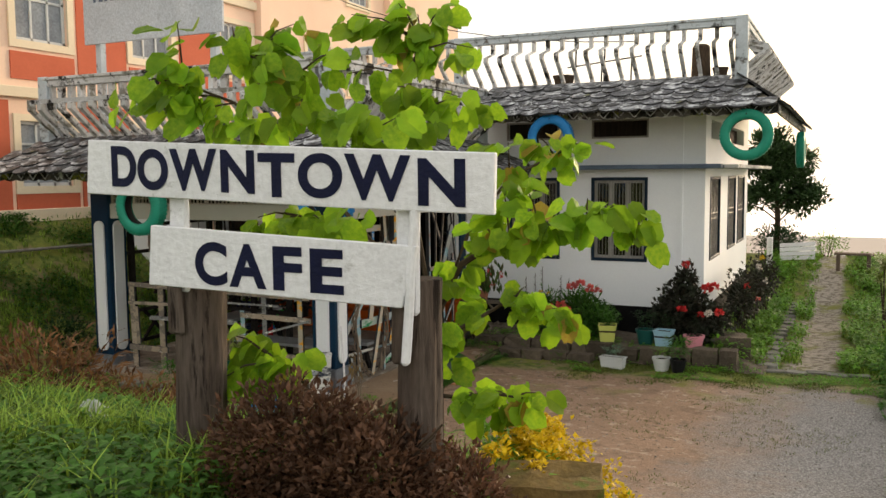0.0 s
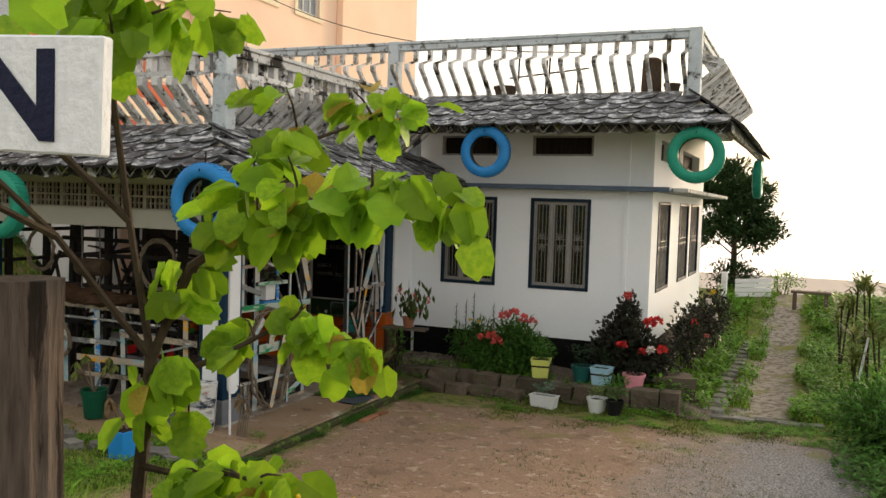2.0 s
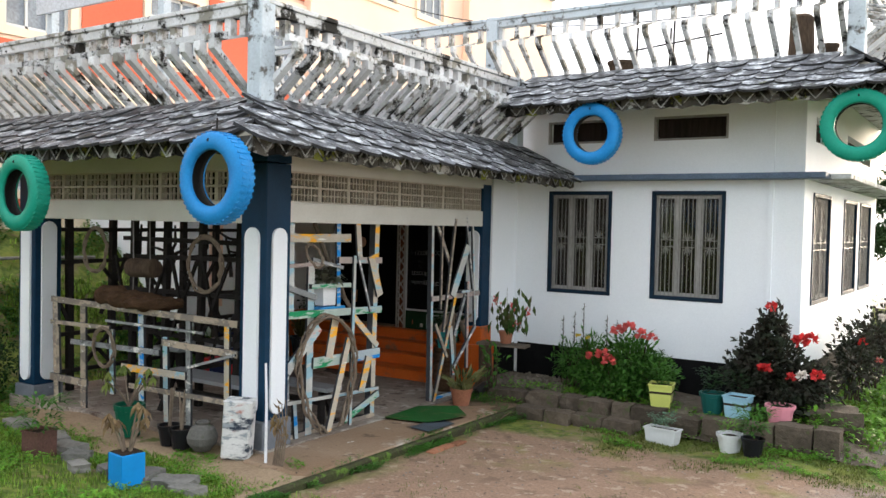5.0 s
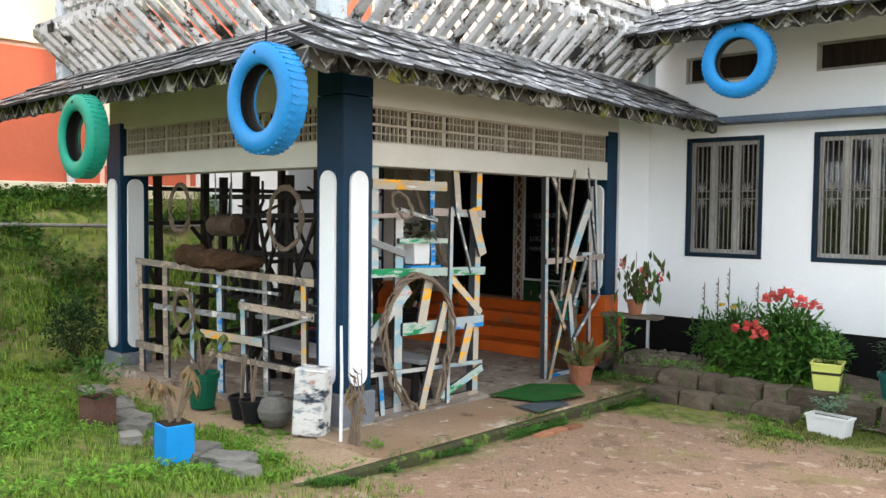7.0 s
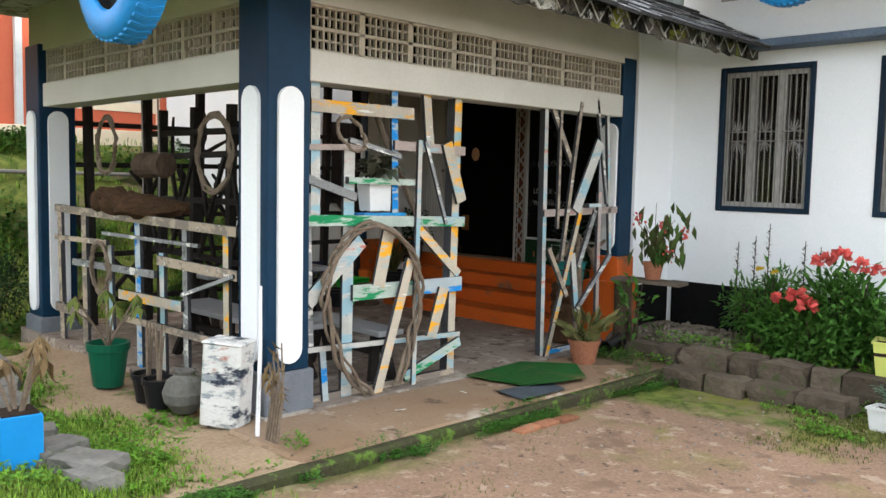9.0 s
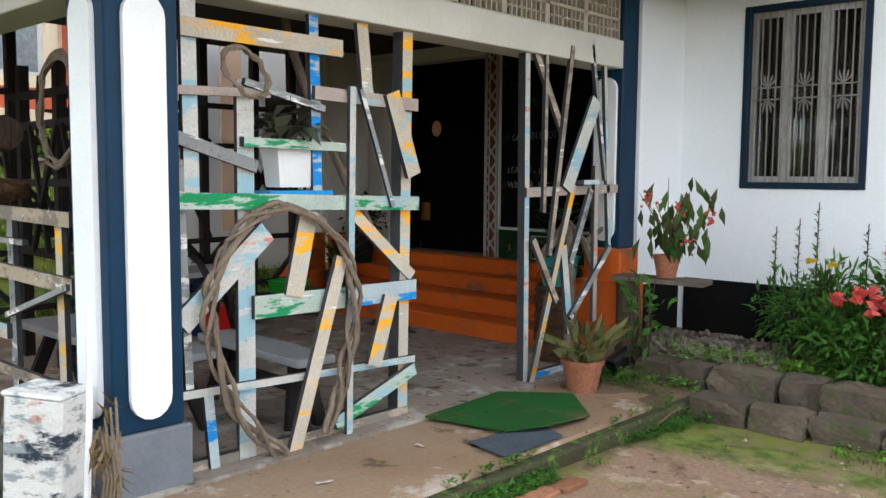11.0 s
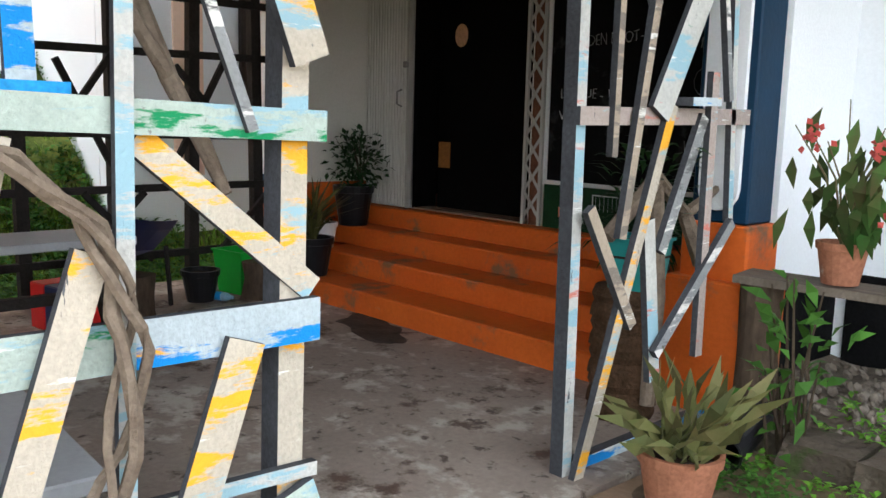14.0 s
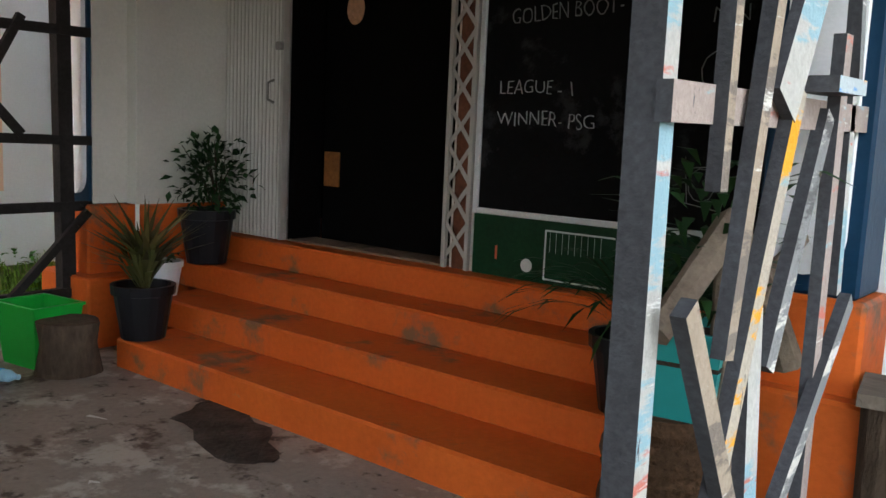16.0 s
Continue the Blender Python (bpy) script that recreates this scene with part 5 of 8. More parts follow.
def floor_mat(name, label, pts, z, material, t=0.014):
    o = thing(name, label, "mat")
    bm = bmesh.new()
    f = bm.faces.new([bm.verts.new((x, y, z + dz)) for x, y, dz in pts])
    bmesh.ops.triangulate(bm, faces=[f])
    bmesh.ops.subdivide_edges(bm, edges=bm.edges[:], cuts=3, use_grid_fill=True)
    for v in bm.verts:
        v.co.z += 0.006 * noise.noise(v.co * 4)
    bmesh.ops.recalc_face_normals(bm, faces=bm.faces)
    bmesh.ops.solidify(bm, geom=bm.faces[:], thickness=t)
    part("mat_sheet", bm, material, o)


floor_mat("door_mat", "green artificial turf mat curling at its edge on the walk", [(-4.97, 11.90, 0), (-4.40, 12.00, 0.005), (-4.25, 12.16, 0.03), (-4.22, 12.62, 0.01), (-4.62, 13.02, 0), (-5.02, 12.70, 0)], 0.014, TURF)
floor_mat("door_mat", "worn blue-grey rubber mat under the turf mat", [(-4.45, 11.72, 0), (-4.14, 11.66, 0), (-4.13, 12.20, 0), (-4.42, 12.32, 0)], 0.008, mat("blue_grey_rubber", (0.075, 0.095, 0.12), (0.06, 0.07, 0.08), 0.8, 4, 0.4), 0.006)
tapered_box("planter_box", "white plastic planter box on the painted screen", pose(-5.24, 11.08, 1.46, 0, 0, 90), 0.30, 0.16, 0.23, 1.2, WHITEPL, "planter", fill=SOIL)
# ---- sign by the road ----
SIGNW = mat("chalky_white_sign_paint", (0.82, 0.83, 0.86), (0.72, 0.73, 0.76), 0.7, 3, 0.35, 60, stretch=(0.6, 0.6, 2.5), grain=0.15,
            stain=[((0.40, 0.40, 0.40), 0.62, 7.0), ((0.12, 0.11, 0.10), 0.67, 9.0)])
INK = mat("navy_sign_paint", (0.005, 0.007, 0.028), (0.008, 0.011, 0.045), 0.5, 8, 0.3, 60, grain=0.2)
POSTW = mat("old_dark_timber", (0.075, 0.052, 0.04), (0.15, 0.12, 0.10), 0.95, 5, 1.0, 26, stretch=(2.2, 0.22, 2.2), grain=0.6, stain=[((0.022, 0.016, 0.013), 0.56, 9.0, 0.05)])
sign = thing("cafe_sign", "white board sign with navy hand-painted letters on dark timber posts", "sign")
SL, SR = Vector((-1.423, 2.374, 0)), Vector((0.395, 2.456, 0))
SU = (SR - SL).normalized()
SN = Vector((SU.y, -SU.x, 0))           # towards the road
sign_m = Matrix(((SU.x, 0, SN.x, SL.x), (SU.y, 0, SN.y, SL.y), (0, 1, 0, 0.022), (0, 0, 0, 1)))


def sign_board(name, corners, t=0.03):
    bm = bmesh.new()
    f = [bm.verts.new((u, z, 0.0)) for u, z in corners]
    b = [bm.verts.new((u, z, -t)) for u, z in corners]
    bm.faces.new(f)
    bm.faces.new(b[::-1])
    for k in range(4):
        bm.faces.new((f[k], b[k], b[(k + 1) % 4], f[(k + 1) % 4]))
    soft(bm, 0.004)
    bmesh.ops.subdivide_edges(bm, edges=bm.edges[:], cuts=2)
    for v in bm.verts:
        v.co.y += 0.004 * noise.noise(v.co * 5)
    ob = part(name, bm, SIGNW, sign)
    ob.matrix_world = sign_m
    return ob


sign_board("upper_board", [(-0.018, 2.968), (1.813, 2.894), (1.818, 3.107), (0.0, 3.195)])
sign_board("lower_board", [(0.298, 2.592), (1.458, 2.553), (1.521, 2.778), (0.318, 2.836)])


def sign_letter(ch, u0, u1, z0, z1, tilt):
    ob = lettering("letter", ch, Matrix.Identity(4), 1.0, INK, sign, spread=0.035, depth=0.002)
    me = ob.data
    xs, ys = [v.co.x for v in me.vertices], [v.co.y for v in me.vertices]
    a, b, c, d = min(xs), max(xs), min(ys), max(ys)
    for v in me.vertices:
        v.co.x = u0 + (v.co.x - a) / (b - a) * (u1 - u0)
        v.co.y = z0 + (v.co.y - c) / (d - c) * (z1 - z0) + tilt * (v.co.x - u0)
        v.co.z = v.co.z * 0.5 + 0.0025
    ob.matrix_world = sign_m


us = [(0.128, 0.258), (0.265, 0.421), (0.430, 0.662), (0.680, 0.838), (0.855, 1.020), (1.034, 1.224), (1.233, 1.502), (1.530, 1.711)]
for k, (ch, (a, b)) in enumerate(zip("DOWNTOWN", us)):
    drop = 0.046 * a + 0.004 * ((k * 5) % 3 - 1)
    sign_letter(ch, a, b, 3.000 - drop, 3.168 - drop, -0.03 + 0.012 * ((k * 7) % 3 - 1))
for ch, a, b in (("C", 0.542, 0.697), ("A", 0.707, 0.880), ("F", 0.912, 1.042), ("E", 1.078, 1.222)):
    k = (a - 0.54) / 0.68
    sign_letter(ch, a, b, 2.604 - 0.014 * k, 2.778 - 0.020 * k, -0.02)


def sign_part(name, u0, u1, z0, z1, d0, d1, material, taper=0.0):
    bm = bmesh.new()
    box(bm, u0, u1, z0, z1, d0, d1)
    soft(bm, 0.012)
    bmesh.ops.subdivide_edges(bm, edges=[e for e in bm.edges if e.calc_length() > 0.3], cuts=6)
    for v in bm.verts:
        n1 = 0.012 * noise.noise(v.co * 6)
        v.co.x += n1 - taper * (2.9 - v.co.y)
        v.co.z += 0.010 * noise.noise(v.co * 5 + Vector((3, 1, 0)))
    ob = part(name, bm, material, sign)
    ob.matrix_world = sign_m


def rough_post(u, z0, z1, d, r, lean):
    """A rough round timber, split and fluted along its grain."""
    bm = bmesh.new()
    rings = []
    for i in range(27):
        z = z0 + (z1 - z0) * i / 26
        ring = []
        for k in range(26):
            a = 2 * math.pi * k / 26
            flute = 0.10 * noise.noise(Vector((math.cos(a) * 3.1, math.sin(a) * 3.1, z * 0.9 + u))) + 0.07 * noise.noise(Vector((math.cos(a) * 9, math.sin(a) * 9, z * 2.2 + u)))
            rr = r * (1.0 + flute + 0.05 * noise.noise(Vector((0.3, u, z * 3))))
            ring.append(bm.verts.new((u + rr * math.cos(a) - lean * (2.9 - z), z, d + rr * math.sin(a))))
        rings.append(ring)
    for p, q in zip(rings, rings[1:]):
        for k in range(26):
            bm.faces.new((p[k], p[(k + 1) % 26], q[(k + 1) % 26], q[k]))
    bm.faces.new(rings[0][::-1])
    bm.faces.new(rings[-1])
    part("post", bm, POSTW, sign).matrix_world = sign_m


rough_post(0.455, 1.30, 2.60, -0.15, 0.108, 0.03)
rough_post(1.470, 1.25, 2.645, -0.15, 0.088, 0.01)
sign_part("post_splice", 0.372, 0.452, 2.385, 2.62, -0.034, -0.012, POSTW)
sign_part("upper_support", 0.379, 0.474, 2.56, 3.05, -0.062, -0.034, SIGNW)
sign_part("upper_support", 1.421, 1.512, 2.52, 3.0, -0.062, -0.034, SIGNW)
sign_part("white_batten", 1.490, 1.527, 2.34, 2.94, -0.028, 0.006, SIGNW, 0.075)
sign_part("post_splice", 1.395, 1.470, 2.335, 2.60, -0.056, -0.030, POSTW)


# ---- plants: makers ----
def leaf_mesh(name, outline, material, fold=0.15, droop=0.25):
    """A leaf: a fan on both sides of its midrib, folded and drooping; length 1 along y."""
    bm = bmesh.new()
    mid = [bm.verts.new((0, y, -droop * y * y)) for y in (0.0, 0.35, 0.7, 1.0)]
    for s in (-1, 1):
        side = [bm.verts.new((s * x, y, fold * x - droop * y * y)) for x, y in outline]
        chain = side
        bm.faces.new((mid[0], chain[0], chain[1], mid[1]) if s > 0 else (mid[1], chain[1], chain[0], mid[0]))
        bm.faces.new((mid[1], chain[1], chain[2], mid[2]) if s > 0 else (mid[2], chain[2], chain[1], mid[1]))
        bm.faces.new((mid[2], chain[2], chain[3], mid[3]) if s > 0 else (mid[3], chain[3], chain[2], mid[2]))
    me = mesh_of(bm, name, material)
    for p in me.polygons:
        p.use_smooth = True
    return me


LEAFGREEN = mat("bright_lime_leaf", (0.34, 0.52, 0.030), (0.16, 0.35, 0.022), 0.38, 5, 0.1, 30, vary=0.40, trans=0.5, grain=0.15,
                stain=[((0.50, 0.38, 0.05), 0.70, 9.0)])
LEAFJOIN = island_tint(mat("joined_lime_leaf", (0.34, 0.52, 0.030), (0.16, 0.35, 0.022), 0.38, 5, 0.1, 30, trans=0.5, grain=0.15), 0.5)
LEAFOLD = mat("yellowing_leaf", (0.45, 0.42, 0.05), (0.40, 0.22, 0.05), 0.5, 12, 0.1, 30, vary=0.3, trans=0.45, grain=0.15)
TWIG = mat("dark_twig", (0.05, 0.035, 0.025), (0.08, 0.06, 0.04), 0.9, 8, 0.4)


def foliage_mat(name, c, c2, trans=0.3, tint=0.5, rough=0.5):
    return island_tint(mat(name, c, c2, rough, 5, 0.05, 30, trans=trans, grain=0.1), tint)


FOL = foliage_mat("mid_green_foliage", (0.085, 0.21, 0.035), (0.05, 0.135, 0.022))
FOLDARK = foliage_mat("dark_green_foliage", (0.025, 0.065, 0.018), (0.016, 0.045, 0.014))
FOLBRIGHT = foliage_mat("fresh_green_foliage", (0.17, 0.36, 0.035), (0.11, 0.26, 0.03))
FOLRUST = foliage_mat("rusty_brown_foliage", (0.17, 0.085, 0.05), (0.075, 0.04, 0.024))
FOLPURP = foliage_mat("dark_purple_rose_leaf", (0.035, 0.05, 0.03), (0.045, 0.035, 0.03))
FOLYEL = foliage_mat("golden_yellow_flower", (0.75, 0.52, 0.02), (0.60, 0.42, 0.02), 0.25, 0.3)
REDFL = foliage_mat("scarlet_petal", (0.62, 0.03, 0.03), (0.50, 0.05, 0.05), 0.25, 0.3)
CORAL = foliage_mat("coral_petal", (0.70, 0.10, 0.09), (0.62, 0.14, 0.12), 0.25, 0.3)
WHITEFL = foliage_mat("white_petal", (0.75, 0.72, 0.68), (0.7, 0.62, 0.55), 0.25, 0.2)
DRYLEAF = foliage_mat("dry_leaf", (0.30, 0.22, 0.10), (0.20, 0.13, 0.07), 0.3, 0.4)
STRIPE = foliage_mat("yellow_green_strap_leaf", (0.25, 0.28, 0.07), (0.10, 0.16, 0.035), 0.3, 0.5)
GRASS = foliage_mat("grass_blade", (0.27, 0.40, 0.06), (0.15, 0.27, 0.04), 0.35, 0.7)
GRASSDRY = foliage_mat("olive_ground_cover", (0.15, 0.17, 0.04), (0.10, 0.13, 0.03), 0.3, 0.5)


class Soup:
    """Many small leaves gathered into one mesh."""

    def __init__(self):
        self.v, self.f = [], []

    def leaf(self, p, d, n, l, w, bend=0.2):
        p, d = Vector(p), Vector(d).normalized()
        n = Vector(n)
        s = d.cross(n)
        if s.length < 1e-4:
            s = d.orthogonal()
        s.normalize()
        n = s.cross(d)
        i = len(self.v)
        m = p + d * l * 0.5 + n * l * 0.06
        e = p + d * l - n * l * bend
        self.v += [p, m - s * w / 2, m + s * w / 2, e]
        self.f += [(i, i + 1, i + 2), (i + 1, i + 3, i + 2)]

    def blade(self, p, d, l, w):
        p, d = Vector(p), Vector(d)
        s = Vector((-d.y, d.x, 0))
        if s.length < 1e-3:
            s = Vector((1, 0, 0))
        s = s.normalized() * w / 2
        i = len(self.v)
        up = Vector((0, 0, l))
        self.v += [p - s, p + s, p + up * 0.6 + d * l * 0.35 + s * 0.7, p + up * 0.6 + d * l * 0.35 - s * 0.7, p + up * 0.85 + d * l]
        self.f += [(i, i + 1, i + 2, i + 3), (i + 3, i + 2, i + 4)]

    def cloud(self, c, r, n, l, w, rng, shell=0.5, up=0.3, ragged=0.3):
        c = Vector(c)
        while n > 0:
            q = Vector((rng.gauss(0, 1), rng.gauss(0, 1), rng.gauss(0, 1))).normalized()
            k = shell + (1 - shell) * rng.random()
            k *= 1 + ragged * noise.noise(q * 2.3 + c)
            p = c + Vector((q.x * r[0], q.y * r[1], q.z * r[2])) * k
            d = (q + Vector((rng.uniform(-1, 1), rng.uniform(-1, 1), rng.uniform(-1, 1) + up))).normalized()
            self.leaf(p, d, (rng.uniform(-1, 1), rng.uniform(-1, 1), 1), l * rng.uniform(0.6, 1.2), w * rng.uniform(0.6, 1.2))
            n -= 1

    def done(self, name, material, parent=None, label="", stuff=True):
        me = bpy.data.meshes.new(name)
        me.from_pydata([tuple(v) for v in self.v], [], self.f)
        me.materials.append(material)
        ob = new(name, me)
        if parent:
            ob.parent = parent
            ob.matrix_parent_inverse = Matrix.Identity(4)
            ob.matrix_world = Matrix.Identity(4)
        if stuff:
            ob["kind"] = "stuff"
        if label:
            ob["label"] = label
        return ob


def world_part(name, bm, material, parent, label=""):
    """A part whose mesh is given in world places under a thing that stands elsewhere."""
    ob = part(name, bm, material, parent, label)
    bpy.context.view_layer.update()
    ob.matrix_world = Matrix.Identity(4)
    return ob


# ---- the large shrub with two-lobed leaves behind the sign ----
LOBED = [leaf_mesh("leaf", [(0.16, -0.10), (0.52, 0.30), (0.46, 0.80), (0.20, 1.10)], LEAFGREEN, f, d) for f, d in ((0.35, 0.2), (0.10, 0.35), (0.6, 0.15))]
LOBED += [leaf_mesh("leaf", [(0.16, -0.10), (0.50, 0.30), (0.42, 0.80), (0.16, 1.08)], LEAFOLD, 0.5, 0.3)]
shrub = thing("orchid_tree", "leafy shrub with large lime-green two-lobed leaves on thin dark branches", "shrub")
rng = random.Random(5)
trunk0 = Vector((-0.30, 3.33, ground(-0.30, 3.33) - 0.05))
fork = Vector((-0.275, 3.33, 2.35))
# main limbs, each from the foot or the fork outwards
BOUGHS = [
    [trunk0, (-0.32, 3.33, 1.92), fork, (-0.13, 3.33, 2.64), (0.11, 3.33, 2.79), (0.39, 3.35, 2.86), (0.66, 3.40, 2.89)],
    [fork, (-0.32, 3.28, 2.77), (-0.30, 3.18, 3.17), (-0.36, 3.28, 3.52), (-0.35, 3.41, 3.74)],
    [fork, (-0.45, 3.13, 2.72), (-0.62, 2.83, 3.07), (-0.89, 2.68, 3.37), (-1.21, 2.63, 3.49)],
    [(-0.32, 3.28, 2.77), (-0.45, 2.93, 3.12), (-0.66, 2.78, 3.47), (-0.95, 2.65, 3.64)],
    [fork, (-0.18, 3.53, 2.77), (-0.08, 3.83, 3.04), (0.14, 4.13, 3.19)],
    [trunk0 + Vector((0, 0, 0.75)), (-0.15, 3.48, 2.34), (0.02, 3.66, 2.46), (0.21, 3.70, 2.38)],
    [trunk0 + Vector((0, 0, 0.5)), (-0.15, 3.30, 2.02), (0.06, 3.25, 2.07), (0.21, 3.23, 2.07)],
    [trunk0 + Vector((-0.1, -0.1, 0)), (-0.55, 3.03, 1.82), (-0.72, 2.88, 2.14), (-0.92, 2.78, 2.32)],
    [(-0.45, 3.13, 2.72), (-0.51, 2.88, 2.85), (-0.70, 2.75, 2.90)],
]
nodes = []
for i, limb in enumerate(BOUGHS):
    limb = [Vector(p) for p in limb]
    r0 = 0.026 if i == 0 else 0.013
    bm = bmesh.new()
    tube(bm, limb, [r0 + (0.005 - r0) * k / (len(limb) - 1) for k in range(len(limb))], 6)
    part("trunk" if i == 0 else "branch", bm, TWIG, shrub)
    for a, b in zip(limb, limb[1:]):
        nodes += [a.lerp(b, k / 4) for k in range(4)]
TIPS = [(-1.43, 2.63, 3.46), (-1.10, 2.58, 3.71), (-1.25, 2.63, 3.54), (-1.03, 2.63, 3.32), (-0.93, 2.73, 3.70), (-0.70, 2.58, 3.42), (-0.76, 2.63, 3.30),
        (-0.77, 2.83, 3.66), (-0.53, 2.63, 3.33), (-0.51, 2.93, 3.59), (-0.36, 2.63, 3.27), (-0.20, 2.58, 3.31), (-0.55, 3.33, 3.74), (-0.39, 3.43, 3.82),
        (-0.34, 3.13, 3.45), (-0.16, 3.03, 3.32), (-0.13, 3.33, 3.41), (-0.00, 3.33, 3.38), (-0.14, 2.73, 3.28), (-0.82, 2.73, 2.88), (-0.67, 2.73, 2.87),
        (-0.51, 2.73, 2.88), (-0.01, 3.63, 3.21), (0.01, 4.03, 3.25), (0.20, 4.21, 3.22), (0.08, 3.33, 3.00), (0.20, 3.33, 2.98), (0.47, 3.33, 2.95),
        (0.60, 3.38, 2.93), (0.73, 3.43, 2.86), (0.19, 3.33, 2.78), (-0.03, 3.33, 2.83), (-0.17, 3.33, 2.64), (-0.20, 3.69, 2.44), (0.05, 3.69, 2.50),
        (0.15, 3.69, 2.44), (0.28, 3.71, 2.38), (-0.24, 3.33, 2.30)]
TIPS += [(-0.62, 3.2, 3.80), (-0.45, 3.35, 3.86), (-0.25, 3.42, 3.84), (-0.80, 3.0, 3.74), (-0.05, 3.3, 3.62), (-1.3, 2.62, 3.36), (-0.68, 2.62, 3.55), (-0.18, 3.33, 2.20), (-0.05, 3.23, 2.07), (0.08, 3.23, 2.09), (0.27, 3.23, 2.10), (-1.02, 2.78, 2.34), (-0.91, 2.82, 2.29), (-0.83, 2.83, 2.22),
         (-0.91, 2.73, 2.16), (-0.94, 2.58, 2.18), (-0.66, 2.83, 2.26), (-0.24, 2.55, 2.88), (-1.16, 2.63, 3.44), (-0.60, 3.13, 3.52), (0.35, 3.33, 2.88)]
spots = []
for t in TIPS:
    t = Vector(t)
    low = [p for p in nodes if p.z < t.z + 0.06 and (p - t).length > 0.05]
    a = min(low or nodes, key=lambda p: (p - t).length)
    mid = a.lerp(t, 0.55) + Vector((0, 0, 0.10 * (t - a).length))
    bm = bmesh.new()
    tube(bm, [a, mid, t], [0.0055, 0.004, 0.002], 5)
    part("twig", bm, TWIG, shrub)
    reach = min(0.30, (t - a).length)
    for k in range(12):
        f = 1.04 - (k / 11) * reach / max((t - a).length, 0.01)
        q = mid.lerp(t, (f - 0.55) / 0.45) if f > 0.55 else a.lerp(mid, max(f, 0) / 0.55)
        spots.append((q + Vector((rng.gauss(0, 0.03), rng.gauss(0, 0.03), rng.gauss(0, 0.025))), (t - a).normalized()))
rng.shuffle(spots)
rest = Soup()
for n_, (q, d) in enumerate(spots):
    side = Vector((rng.uniform(-1, 1), rng.uniform(-1, 0.7), rng.uniform(-1.5, -0.1)))
    y = (d * 0.25 + side).normalized()
    s = rng.uniform(0.070, 0.112)
    zv = Vector((rng.uniform(-0.8, 0.8), -0.9 + rng.uniform(-0.5, 0.5), 0.75))
    x = y.cross(zv).normalized()
    zz = x.cross(y)
    start = q + side * 0.035
    m = Matrix(((x.x, y.x, zz.x, start.x), (x.y, y.y, zz.y, start.y), (x.z, y.z, zz.z, start.z), (0, 0, 0, 1)))
    m = m @ Matrix.Diagonal((s, s, s, 1))
    me = LOBED[3 if rng.random() < 0.09 else rng.randrange(3)]
    if n_ < 300:
        ob = new("leaf", me)
        ob.parent = shrub
        ob.matrix_world = m
    else:
        i0 = len(rest.v)
        rest.v += [m @ v.co for v in me.vertices]
        rest.f += [tuple(i0 + i for i in p.vertices) for p in me.polygons]
rest.done("foliage", LEAFJOIN, shrub)

# rust-brown bush and yellow flowers at the foot of the sign
rust = thing("rust_bush", "low rusty-brown clipped bush at the foot of the sign", "bush")
gz = ground(-0.35, 2.45)
s = Soup()
rng = random.Random(8)
for cx, cy, cz, r, n in ((-0.42, 2.40, 0.06, (0.36, 0.26, 0.28), 5000), (-0.10, 2.38, 0.0, (0.34, 0.26, 0.26), 5000), (0.20, 2.5, -0.08, (0.24, 0.22, 0.20), 2400), (-0.70, 2.5, -0.08, (0.26, 0.24, 0.20), 2000), (-0.2, 2.28, -0.16, (0.45, 0.2, 0.22), 4000)):
    s.cloud((cx, cy, gz + cz + 0.16), r, n, 0.045, 0.018, rng, 0.55, 0.6, 0.5)
s.done("leaves", FOLRUST, rust)
bm = bmesh.new()
for k in range(14):
    a = rng.uniform(0, 6.28)
    tube(bm, [(-0.25, 2.42, gz - 0.05), (-0.25 + 0.45 * math.cos(a), 2.42 + 0.15 * math.sin(a), gz + rng.uniform(0.1, 0.45))], [0.014, 0.004], 5)
part("stems", bm, TWIG, rust)
yel = thing("yellow_flowers", "clump of golden yellow flowers with fresh green leaves", "flower bed")
s, f = Soup(), Soup()
for k in range(95):
    x, y = 0.12 + rng.gauss(0, 0.16), 3.55 + rng.gauss(0, 0.19)
    z = ground(x, y)
    h = rng.uniform(0.3, 0.5)
    for j in range(22):
        s.leaf((x + rng.gauss(0, 0.02), y + rng.gauss(0, 0.02), z + h * (0.1 + 0.04 * j)), (rng.uniform(-1, 1), rng.uniform(-1, 1), 0.5), (0, 0, 1), 0.07, 0.02)
    if x > 0.10:
        for j in range(60):
            f.leaf((x + rng.gauss(0, 0.03), y + rng.gauss(0, 0.03), z + h + rng.gauss(0, 0.03)), (rng.uniform(-1, 1), rng.uniform(-1, 1), 0.8), (0, 0, 1), 0.034, 0.024)
s.done("leaves", FOLBRIGHT, yel)
f.done("blossom", FOLYEL, yel, "golden yellow blossoms")


